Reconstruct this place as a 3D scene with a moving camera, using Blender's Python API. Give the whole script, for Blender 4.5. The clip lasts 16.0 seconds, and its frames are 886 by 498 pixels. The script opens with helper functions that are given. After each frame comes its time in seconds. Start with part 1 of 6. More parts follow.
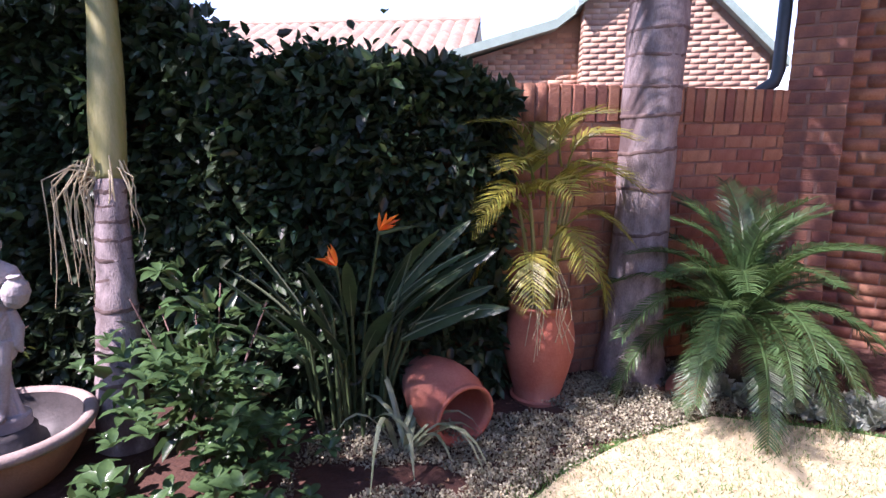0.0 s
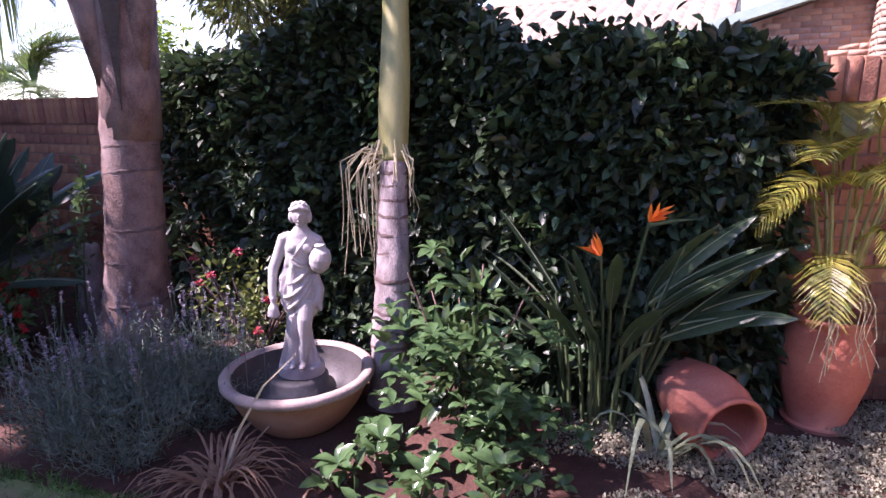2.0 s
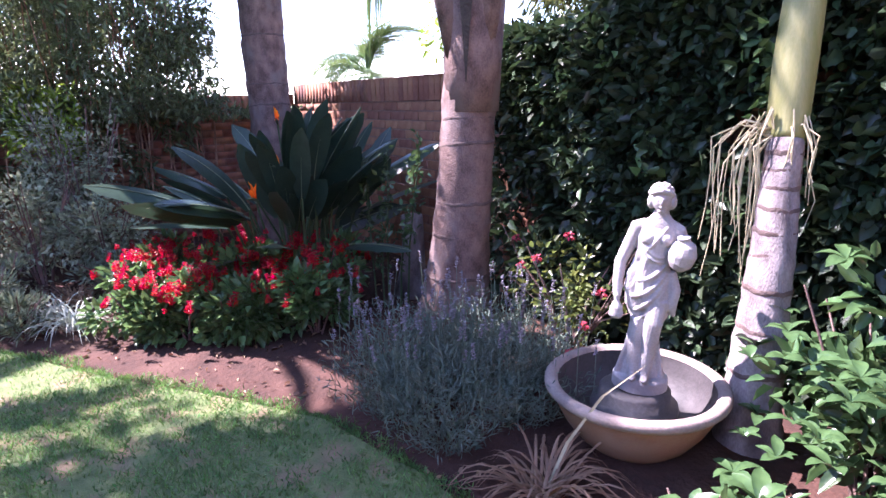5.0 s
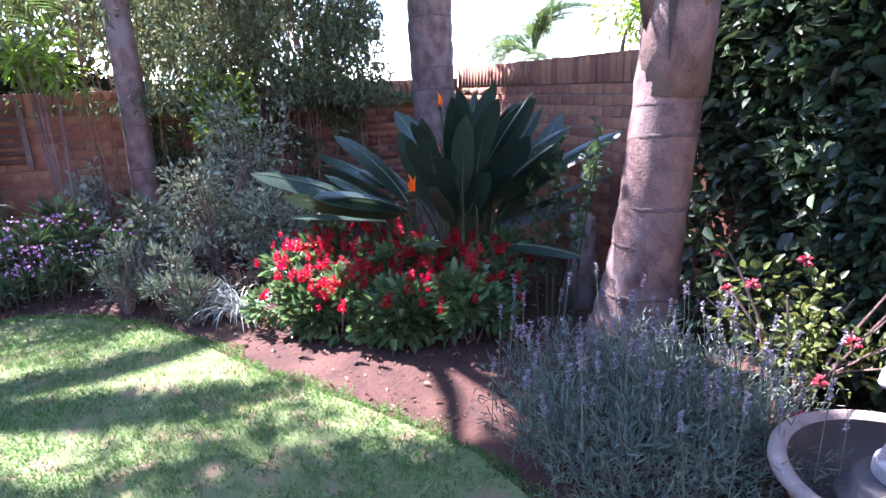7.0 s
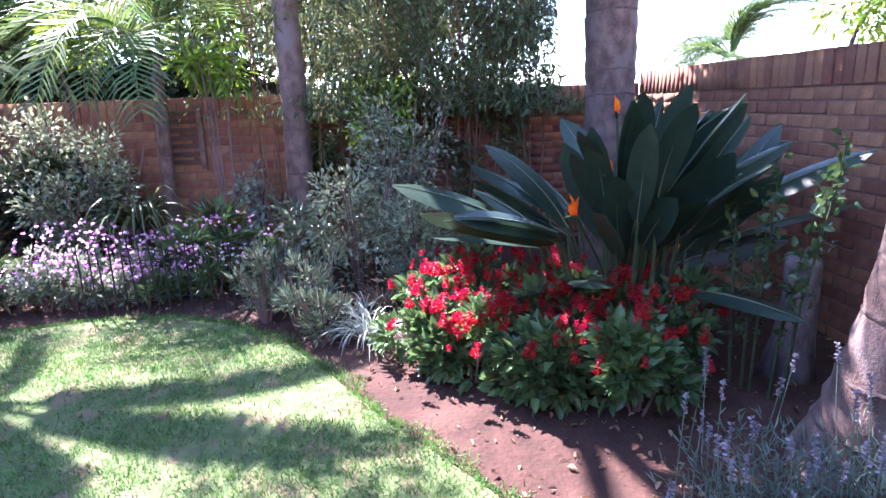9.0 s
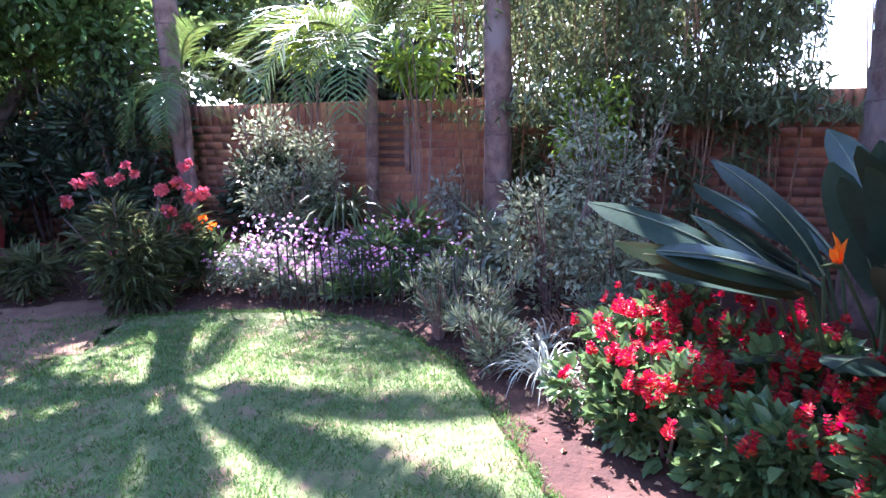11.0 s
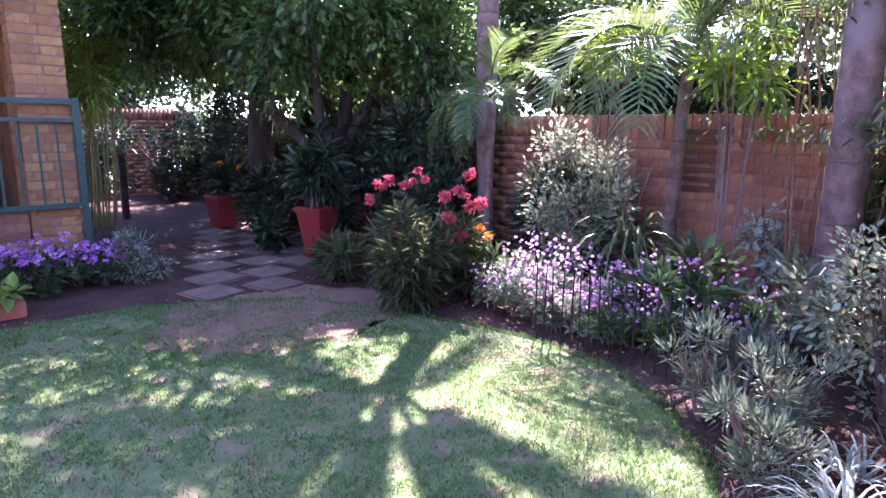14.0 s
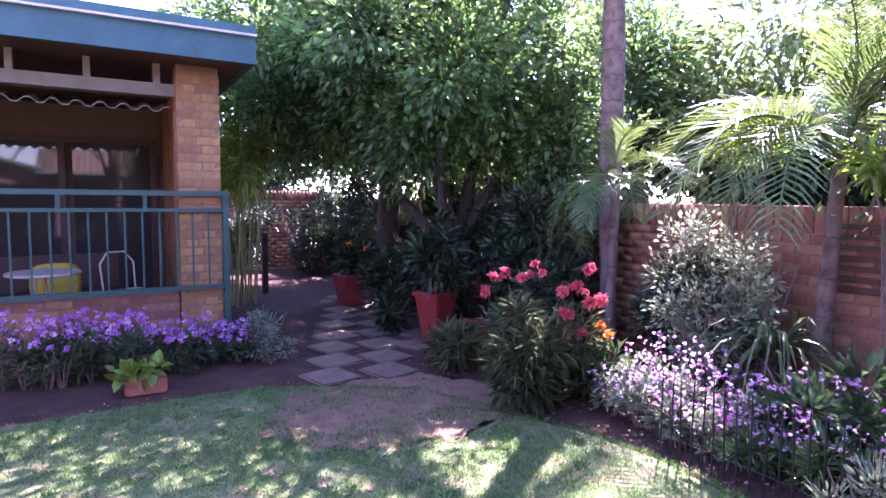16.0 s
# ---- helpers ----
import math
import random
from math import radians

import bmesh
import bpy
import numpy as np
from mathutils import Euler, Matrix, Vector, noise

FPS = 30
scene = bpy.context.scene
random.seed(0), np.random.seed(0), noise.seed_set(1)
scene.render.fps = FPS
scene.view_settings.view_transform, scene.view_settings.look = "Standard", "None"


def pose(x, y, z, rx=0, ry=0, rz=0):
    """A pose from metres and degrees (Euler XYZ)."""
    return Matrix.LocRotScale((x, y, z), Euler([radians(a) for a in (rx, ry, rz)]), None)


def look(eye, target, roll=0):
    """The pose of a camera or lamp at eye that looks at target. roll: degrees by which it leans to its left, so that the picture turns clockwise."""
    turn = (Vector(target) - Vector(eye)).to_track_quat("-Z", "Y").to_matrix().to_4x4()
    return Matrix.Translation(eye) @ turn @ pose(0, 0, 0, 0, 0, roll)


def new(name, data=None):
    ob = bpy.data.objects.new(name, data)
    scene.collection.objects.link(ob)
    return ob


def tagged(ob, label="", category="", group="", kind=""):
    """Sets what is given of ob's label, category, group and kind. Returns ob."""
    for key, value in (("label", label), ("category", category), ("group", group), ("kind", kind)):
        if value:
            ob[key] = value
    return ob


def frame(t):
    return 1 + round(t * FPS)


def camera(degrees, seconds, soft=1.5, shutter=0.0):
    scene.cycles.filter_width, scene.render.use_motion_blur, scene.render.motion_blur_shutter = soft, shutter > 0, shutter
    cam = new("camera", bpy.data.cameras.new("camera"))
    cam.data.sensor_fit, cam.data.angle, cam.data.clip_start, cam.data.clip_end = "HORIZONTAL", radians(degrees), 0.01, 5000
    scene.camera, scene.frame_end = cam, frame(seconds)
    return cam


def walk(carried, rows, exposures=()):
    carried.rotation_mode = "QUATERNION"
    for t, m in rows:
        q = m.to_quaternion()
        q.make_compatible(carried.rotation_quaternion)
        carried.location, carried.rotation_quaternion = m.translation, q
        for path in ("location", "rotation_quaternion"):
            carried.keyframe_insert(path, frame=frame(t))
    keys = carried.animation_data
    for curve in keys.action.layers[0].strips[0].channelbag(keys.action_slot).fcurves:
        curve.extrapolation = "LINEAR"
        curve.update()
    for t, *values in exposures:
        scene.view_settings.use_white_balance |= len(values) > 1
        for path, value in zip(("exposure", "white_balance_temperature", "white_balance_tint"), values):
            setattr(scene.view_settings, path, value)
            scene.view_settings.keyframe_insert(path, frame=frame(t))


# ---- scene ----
cam = camera(73.8, 16.0)
EXPOSURES = ((0.0, 1.65, 6250, 38), (2.0, 1.95, 6350, 48), (3.5, 2.25, 6150, 46), (5.0, 2.6, 6050, 38), (8.0, 3.03, 5900, 30), (10.5, 3.03, 5800, 32), (13.5, 3.25, 5950, 44), (16.0, 3.25, 5850, 56))
PATH = [
    (0, (-0.602, 0.646, 1.593), (-0.828, 2.591, 1.186), 0.0),
    (0.5, (-0.643, 0.627, 1.596), (-1.054, 2.539, 1.181), -0.3),
    (1, (-0.692, 0.615, 1.596), (-1.284, 2.478, 1.173), -0.5),
    (1.5, (-0.798, 0.608, 1.613), (-1.53, 2.413, 1.162), -0.4),
    (2, (-0.845, 0.631, 1.612), (-1.745, 2.355, 1.149), -0.7),
    (2.5, (-0.941, 0.639, 1.572), (-1.971, 2.296, 1.131), -0.7),
    (3, (-1.043, 0.652, 1.541), (-2.19, 2.231, 1.105), -0.7),
    (3.5, (-1.129, 0.636, 1.554), (-2.37, 2.137, 1.098), -0.8),
    (4, (-1.213, 0.645, 1.554), (-2.565, 2.042, 1.084), -1.0),
    (4.5, (-1.308, 0.665, 1.541), (-2.768, 1.944, 1.058), -1.2),
    (5, (-1.386, 0.719, 1.533), (-2.951, 1.862, 1.039), -1.4),
    (5.2, (-1.413, 0.737, 1.524), (-3.017, 1.828, 1.035), -1.5),
    (7.3, (-1.95, 0.926, 1.547), (-3.778, 1.539, 1.016), -2.3),
    (7.5, (-2.032, 0.956, 1.536), (-3.878, 1.518, 1.011), -2.2),
    (8, (-2.179, 1.007, 1.518), (-4.059, 1.454, 1.004), -2.3),
    (8.2, (-2.229, 1.044, 1.52), (-4.123, 1.434, 1.009), -2.4),
    (10.3, (-2.82, 1.169, 1.466), (-4.749, 0.896, 1.016), -1.2),
    (10.5, (-2.875, 1.197, 1.469), (-4.791, 0.842, 1.018), -1.3),
    (11, (-2.967, 1.234, 1.465), (-4.842, 0.695, 1.026), -1.1),
    (11.5, (-3.065, 1.292, 1.461), (-4.881, 0.572, 1.031), -1.0),
    (12, (-3.17, 1.355, 1.45), (-4.905, 0.454, 1.028), -0.7),
    (12.5, (-3.295, 1.37, 1.44), (-4.946, 0.32, 1.024), -0.3),
    (13, (-3.441, 1.377, 1.445), (-4.999, 0.193, 1.031), -0.1),
    (13.5, (-3.553, 1.373, 1.461), (-5.0, 0.056, 1.049), 0.2),
    (14, (-3.636, 1.37, 1.488), (-4.95, -0.083, 1.086), 0.7),
    (14.5, (-3.694, 1.362, 1.508), (-4.908, -0.183, 1.134), 0.7),
    (15, (-3.753, 1.354, 1.556), (-4.886, -0.266, 1.25), 0.8),
    (15.5, (-3.777, 1.332, 1.618), (-4.855, -0.337, 1.387), 0.7),
    (16, (-3.772, 1.32, 1.662), (-4.764, -0.408, 1.491), 0.6),
]
walk(cam, [(t, look(eye, target, roll)) for t, eye, target, roll in PATH], EXPOSURES)

# ---- world and sun ----
SUN_AZ, SUN_EL = radians(216.0), radians(50.0)
world = bpy.data.worlds.new("sky")
scene.world = world
world.use_nodes = True
wn = world.node_tree.nodes
sky = wn.new("ShaderNodeTexSky")
sky.sky_type, sky.sun_disc = "NISHITA", False
sky.sun_elevation, sky.sun_rotation = SUN_EL, radians(90) - SUN_AZ
sky.air_density, sky.dust_density, sky.altitude = 1.0, 0.4, 1500.0
wn["Background"].inputs["Strength"].default_value = 0.15
world.node_tree.links.new(sky.outputs[0], wn["Background"].inputs["Color"])
sun = new("sun", bpy.data.lights.new("sun", "SUN"))
sun.data.energy, sun.data.angle, sun.data.color = 5.0, radians(0.55), (1.0, 0.965, 0.91)
toward = Vector((math.cos(SUN_AZ) * math.cos(SUN_EL), math.sin(SUN_AZ) * math.cos(SUN_EL), math.sin(SUN_EL)))
sun.matrix_world = look(toward * 40, (0, 0, 0))

# ---- materials ----


def mat(name, a, b, scale=6.0, rough=0.8, bump=0.0, fine=60.0, metal=0.0, spec=0.5, island=0.0, objrand=0.0, through_light=0.0, dirt=None, stretch=None):
    """Two tones mixed by coarse and fine noise, with relief; island or objrand: brightness spread piece by piece."""
    m = bpy.data.materials.new(name)
    m.use_nodes = True
    nt, ns = m.node_tree, m.node_tree.nodes
    ln = nt.links.new
    p = ns["Principled BSDF"]
    p.inputs["Roughness"].default_value, p.inputs["Metallic"].default_value = rough, metal
    p.inputs["Specular IOR Level"].default_value = spec
    co = ns.new("ShaderNodeTexCoord")
    src = co.outputs["Object"]
    if stretch:
        mp = ns.new("ShaderNodeMapping")
        mp.inputs["Scale"].default_value = stretch
        ln(src, mp.inputs["Vector"])
        src = mp.outputs["Vector"]
    n1, n2 = ns.new("ShaderNodeTexNoise"), ns.new("ShaderNodeTexNoise")
    for n, s in ((n1, scale), (n2, fine)):
        n.inputs["Scale"].default_value = s
        n.inputs["Detail"].default_value = 5.0
        ln(src, n.inputs["Vector"])
    add = ns.new("ShaderNodeMath")
    add.operation = "MULTIPLY_ADD"
    ln(n2.outputs["Fac"], add.inputs[0])
    add.inputs[1].default_value = 0.5
    ln(n1.outputs["Fac"], add.inputs[2])
    rg = ns.new("ShaderNodeMapRange")
    rg.inputs["From Min"].default_value, rg.inputs["From Max"].default_value = 0.5, 1.0
    ln(add.outputs[0], rg.inputs["Value"])
    mix = ns.new("ShaderNodeMix")
    mix.data_type = "RGBA"
    mix.inputs["A"].default_value, mix.inputs["B"].default_value = (*a, 1), (*b, 1)
    ln(rg.outputs["Result"], mix.inputs["Factor"])
    col = mix.outputs["Result"]
    if dirt:
        n3 = ns.new("ShaderNodeTexNoise")
        n3.inputs["Scale"].default_value, n3.inputs["Detail"].default_value = scale * 0.35, 6.0
        ln(src, n3.inputs["Vector"])
        r3 = ns.new("ShaderNodeMapRange")
        r3.inputs["From Min"].default_value, r3.inputs["From Max"].default_value = 0.52, 0.66
        ln(n3.outputs["Fac"], r3.inputs["Value"])
        mx = ns.new("ShaderNodeMix")
        mx.data_type = "RGBA"
        mx.inputs["B"].default_value = (*dirt, 1)
        ln(r3.outputs["Result"], mx.inputs["Factor"])
        ln(col, mx.inputs["A"])
        col = mx.outputs["Result"]
    if island or objrand:
        hs = ns.new("ShaderNodeHueSaturation")
        rnd = ns.new("ShaderNodeNewGeometry").outputs["Random Per Island"] if island else ns.new("ShaderNodeObjectInfo").outputs["Random"]
        k = island or objrand
        r = ns.new("ShaderNodeMapRange")
        r.inputs["To Min"].default_value, r.inputs["To Max"].default_value = 1 - k, 1 + k
        ln(rnd, r.inputs["Value"])
        ln(r.outputs["Result"], hs.inputs["Value"])
        r2 = ns.new("ShaderNodeMapRange")
        r2.inputs["To Min"].default_value, r2.inputs["To Max"].default_value = 0.5 - 0.04 * k, 0.5 + 0.04 * k
        ln(rnd, r2.inputs["Value"])
        ln(r2.outputs["Result"], hs.inputs["Hue"])
        ln(col, hs.inputs["Color"])
        col = hs.outputs["Color"]
    ln(col, p.inputs["Base Color"])
    if bump:
        bp = ns.new("ShaderNodeBump")
        bp.inputs["Strength"].default_value, bp.inputs["Distance"].default_value = bump, 0.02
        ln(add.outputs[0], bp.inputs["Height"])
        ln(bp.outputs["Normal"], p.inputs["Normal"])
    if through_light:
        tr, ms = ns.new("ShaderNodeBsdfTranslucent"), ns.new("ShaderNodeMixShader")
        hs2 = ns.new("ShaderNodeHueSaturation")
        hs2.inputs["Value"].default_value, hs2.inputs["Saturation"].default_value, hs2.inputs["Hue"].default_value = 1.8, 1.05, 0.48
        ln(col, hs2.inputs["Color"])
        ln(hs2.outputs["Color"], tr.inputs["Color"])
        ms.inputs["Fac"].default_value = through_light
        ln(p.outputs[0], ms.inputs[1])
        ln(tr.outputs[0], ms.inputs[2])
        ln(ms.outputs[0], ns["Material Output"].inputs["Surface"])
    return m


def leafmat(name, a, b, rough=0.45, t=0.3, island=0.35):
    return mat(name, a, b, 9, rough, 0.15, 40, spec=0.5, island=island, through_light=t)


M_BRICK = mat("red brick", (0.23, 0.09, 0.055), (0.37, 0.175, 0.11), 9, 0.9, 0.5, 90, objrand=0.28, dirt=(0.14, 0.06, 0.05))
M_BRICKJ = mat("red brick rows", (0.23, 0.09, 0.055), (0.37, 0.175, 0.11), 9, 0.9, 0.5, 90, island=0.28, dirt=(0.14, 0.06, 0.05))
M_ORANGE = mat("orange face brick", (0.3, 0.135, 0.055), (0.42, 0.215, 0.098), 9, 0.9, 0.45, 90, objrand=0.22, dirt=(0.180, 0.079, 0.043))
M_ORANGEJ = mat("orange face brick rows", (0.360, 0.209, 0.144), (0.461, 0.302, 0.216), 9, 0.9, 0.3, 90, island=0.2)
M_MORTAR = mat("mortar", (0.2, 0.11, 0.085), (0.28, 0.17, 0.13), 12, 0.95, 0.6, 120)
M_MORTAR2 = mat("pale mortar", (0.3, 0.19, 0.135), (0.38, 0.26, 0.19), 12, 0.95, 0.6, 120)
M_SOIL = mat("red soil", (0.032, 0.012, 0.008), (0.078, 0.031, 0.021), 5, 0.97, 1.0, 45, dirt=(0.085, 0.04, 0.028))
M_LAWN = mat("lawn soil and thatch", (0.07, 0.11, 0.038), (0.19, 0.22, 0.085), 14, 0.95, 1.0, 190, dirt=(0.24, 0.17, 0.1))
M_GRASS = leafmat("grass", (0.036, 0.12, 0.03), (0.14, 0.245, 0.07), 0.6, 0.3, 0.5)
# dry grass, with the glare of full sun put into its colours
M_DRY = mat("dry lawn paled for sun glare", (0.3, 0.255, 0.15), (0.5, 0.44, 0.29), 12, 0.95, 0.8, 150, dirt=(0.36, 0.3, 0.19))
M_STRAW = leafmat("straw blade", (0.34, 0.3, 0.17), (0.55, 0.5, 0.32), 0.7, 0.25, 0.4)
M_BARE = mat("worn bare earth", (0.14, 0.07, 0.045), (0.24, 0.14, 0.09), 6, 0.97, 0.9, 70)
M_HEDGE = leafmat("dark hedge leaf", (0.017, 0.033, 0.015), (0.037, 0.064, 0.027), 0.46, 0.12, 0.5)
M_GLOSSY = leafmat("glossy broad leaf", (0.03, 0.066, 0.026), (0.075, 0.135, 0.05), 0.28, 0.2, 0.35)
M_FRESH = leafmat("fresh green leaf", (0.05, 0.105, 0.04), (0.11, 0.19, 0.07), 0.4, 0.25, 0.4)
M_TREE = leafmat("tree leaf", (0.05, 0.105, 0.035), (0.12, 0.205, 0.06), 0.3, 0.45, 0.55)
M_LIME = leafmat("lime leaf", (0.1, 0.19, 0.03), (0.22, 0.32, 0.05), 0.4, 0.45, 0.4)
M_PALE = leafmat("pale sunlit leaf", (0.085, 0.14, 0.05), (0.17, 0.235, 0.09), 0.35, 0.35, 0.5)
M_OLIVETREE = leafmat("olive tree leaf", (0.05, 0.075, 0.02), (0.13, 0.16, 0.045), 0.4, 0.3, 0.4)
M_BAMBOO = leafmat("olive narrow leaf", (0.06, 0.085, 0.035), (0.13, 0.16, 0.075), 0.35, 0.3, 0.5)
M_GREY = leafmat("grey green leaf", (0.1, 0.14, 0.09), (0.23, 0.27, 0.18), 0.45, 0.2, 0.4)
M_SILVER = leafmat("silvery leaf", (0.25, 0.29, 0.24), (0.42, 0.45, 0.38), 0.55, 0.15, 0.3)
M_THYME = leafmat("thyme leaf", (0.17, 0.165, 0.11), (0.36, 0.34, 0.24), 0.6, 0.15, 0.4)
# olive glossy leaf; white sun glints are put into its pale colour
M_OLIVE = leafmat("small olive leaf paled for sun glints", (0.17, 0.205, 0.12), (0.36, 0.39, 0.27), 0.3, 0.22, 0.5)
M_LAVLEAF = leafmat("lavender leaf", (0.072, 0.108, 0.082), (0.15, 0.195, 0.155), 0.6, 0.15, 0.35)
M_LAVFL = leafmat("lavender flower", (0.17, 0.145, 0.19), (0.27, 0.245, 0.28), 0.6, 0.2, 0.4)
M_STREL = leafmat("strelitzia leaf", (0.014, 0.031, 0.022), (0.03, 0.056, 0.037), 0.36, 0.1, 0.3)
M_CRANE = leafmat("crane flower leaf", (0.026, 0.05, 0.024), (0.058, 0.098, 0.045), 0.36, 0.15, 0.3)
M_STEM = leafmat("green stem", (0.035, 0.06, 0.026), (0.075, 0.11, 0.045), 0.5, 0.1, 0.3)
M_RIB = leafmat("pale midrib", (0.16, 0.2, 0.12), (0.24, 0.27, 0.18), 0.5, 0.1, 0.2)
M_PALM = leafmat("palm frond", (0.05, 0.1, 0.03), (0.11, 0.17, 0.045), 0.38, 0.3, 0.35)
M_ARECA = leafmat("yellow palm frond", (0.12, 0.145, 0.03), (0.29, 0.255, 0.045), 0.4, 0.35, 0.35)
M_CYCAD = leafmat("cycad frond", (0.028, 0.062, 0.022), (0.065, 0.125, 0.04), 0.42, 0.2, 0.3)
M_RED = leafmat("scarlet flower", (0.32, 0.008, 0.008), (0.52, 0.022, 0.016), 0.5, 0.3, 0.3)
M_PINK = leafmat("coral pink flower", (0.5, 0.07, 0.085), (0.78, 0.22, 0.21), 0.5, 0.35, 0.3)
M_ORFL = leafmat("orange flower", (0.75, 0.17, 0.02), (0.9, 0.32, 0.04), 0.45, 0.35, 0.2)
M_LILAC = leafmat("lilac flower", (0.62, 0.36, 0.56), (0.82, 0.62, 0.76), 0.55, 0.35, 0.35)
M_VIOLET = leafmat("violet flower", (0.46, 0.15, 0.47), (0.62, 0.3, 0.62), 0.55, 0.35, 0.35)
M_WHITEFL = leafmat("white flower", (0.72, 0.6, 0.68), (0.86, 0.78, 0.83), 0.55, 0.3, 0.1)
M_SEDGE = leafmat("dry reddish blade", (0.13, 0.065, 0.04), (0.32, 0.19, 0.12), 0.6, 0.2, 0.5)
M_VARIEG = leafmat("variegated blade", (0.16, 0.2, 0.11), (0.34, 0.38, 0.24), 0.45, 0.2, 0.3)
M_BARK = mat("palm bark", (0.11, 0.085, 0.085), (0.36, 0.3, 0.3), 5, 0.88, 0.5, 50, dirt=(0.1, 0.07, 0.07), stretch=(3.0, 3.0, 1.3))
M_BARKB = mat("brown palm bark", (0.07, 0.038, 0.035), (0.27, 0.17, 0.145), 6, 0.88, 0.5, 60, dirt=(0.2, 0.15, 0.145), stretch=(2.0, 2.0, 1.4))
M_BARKD = mat("dark tree bark", (0.035, 0.025, 0.02), (0.085, 0.062, 0.05), 8, 0.95, 1.0, 60)
M_SHAFT = mat("green crownshaft", (0.2, 0.2, 0.06), (0.32, 0.29, 0.12), 4, 0.5, 0.15, 30, stretch=(6, 6, 1))
M_RING = mat("palm ring scar", (0.08, 0.05, 0.045), (0.16, 0.11, 0.1), 20, 0.9, 0.4, 80)
M_STONE = mat("weathered cast stone", (0.27, 0.235, 0.24), (0.44, 0.4, 0.4), 9, 0.88, 0.3, 120, dirt=(0.2, 0.175, 0.18))
M_TERRA = mat("sandy terracotta", (0.2, 0.1, 0.058), (0.3, 0.17, 0.1), 6, 0.85, 0.2, 90, dirt=(0.3, 0.2, 0.14))
M_RIM = mat("worn grey rim", (0.2, 0.15, 0.135), (0.36, 0.28, 0.25), 8, 0.85, 0.3, 90)
M_BOWLIN = mat("dark bowl inside", (0.035, 0.03, 0.031), (0.08, 0.068, 0.07), 6, 0.6, 0.2, 60)
M_JAR = mat("red terracotta", (0.36, 0.095, 0.06), (0.5, 0.18, 0.12), 5, 0.75, 0.2, 80, dirt=(0.42, 0.2, 0.15))
M_REDPL = mat("red planter", (0.19, 0.018, 0.018), (0.27, 0.038, 0.034), 4, 0.5, 0.05, 40)
M_GREEN = mat("green painted steel", (0.024, 0.06, 0.052), (0.036, 0.085, 0.072), 7, 0.45, 0.06, 60)
M_FASCIA = mat("teal fascia board", (0.016, 0.064, 0.076), (0.028, 0.095, 0.108), 5, 0.5, 0.08, 40)
M_GUTTER = mat("dark metal downpipe", (0.02, 0.03, 0.035), (0.04, 0.05, 0.055), 5, 0.45, 0.05, 40)
M_SAGE = mat("sage painted verge", (0.2, 0.28, 0.24), (0.27, 0.36, 0.31), 5, 0.6, 0.08, 40)
M_TILE = mat("pale roof tile", (0.24, 0.16, 0.115), (0.35, 0.25, 0.19), 4, 0.85, 0.3, 50, island=0.12)
M_WIRE = mat("black fence wire", (0.012, 0.012, 0.012), (0.025, 0.025, 0.025), 30, 0.5, 0.1, 90)
M_SLAB = mat("concrete paver", (0.13, 0.08, 0.062), (0.2, 0.132, 0.1), 7, 0.92, 0.5, 80, objrand=0.15, dirt=(0.22, 0.13, 0.1))
M_WOODDK = mat("dark window timber", (0.05, 0.02, 0.014), (0.09, 0.035, 0.024), 6, 0.5, 0.1, 50, stretch=(1, 1, 8))
M_CREAM = mat("cream painted timber", (0.5, 0.42, 0.36), (0.6, 0.52, 0.46), 6, 0.6, 0.1, 50)
# darker copy of the cream timber tone, for beams and corrugated sheet
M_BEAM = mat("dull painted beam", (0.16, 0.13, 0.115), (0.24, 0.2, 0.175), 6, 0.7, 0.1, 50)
# shade of the patio's depth is put into this plaster's colour
M_DARKIN = mat("plaster darkened for patio shade", (0.12, 0.075, 0.06), (0.17, 0.11, 0.09), 4, 0.9, 0.1, 40)
M_GLASS = bpy.data.materials.new("window glass")
M_GLASS.use_nodes = True
_g = M_GLASS.node_tree.nodes["Principled BSDF"]
_g.inputs["Base Color"].default_value, _g.inputs["Roughness"].default_value, _g.inputs["Metallic"].default_value = (0.05, 0.045, 0.045, 1), 0.03, 0.0
M_LITTER = leafmat("dry leaf litter", (0.14, 0.075, 0.045), (0.34, 0.22, 0.14), 0.8, 0.15, 0.5)
M_ROOT = mat("pale aerial root", (0.36, 0.3, 0.18), (0.52, 0.45, 0.3), 12, 0.8, 0.2, 60)

# ---- helpers for building ----
R = random.Random(7)
N = np.random.default_rng(11)


def mesh_ob(name, verts, faces, material, parent=None, label="", smooth=False):
    me = bpy.data.meshes.new(name)
    me.from_pydata([tuple(v) for v in verts], [], faces if isinstance(faces, list) else faces.tolist())
    me.materials.append(material)
    if smooth:
        me.shade_smooth()
    ob = new(name, me)
    if parent is not None:
        ob.parent = parent
    return tagged(ob, label)


def part(name, bm, material, parent=None, label="", smooth=False):
    me = bpy.data.meshes.new(name)
    bm.normal_update()
    bm.to_mesh(me)
    bm.free()
    me.materials.append(material)
    if smooth:
        me.shade_smooth()
    ob = new(name, me)
    if parent is not None:
        ob.parent = parent
    return tagged(ob, label)


def thing(name, label, category, at=(0, 0, 0), rz=0.0, group="", kind=""):
    ob = new(name)
    ob.empty_display_size = 0.1
    ob.matrix_world = pose(*at, 0, 0, rz)
    return tagged(ob, label, category, group, kind)


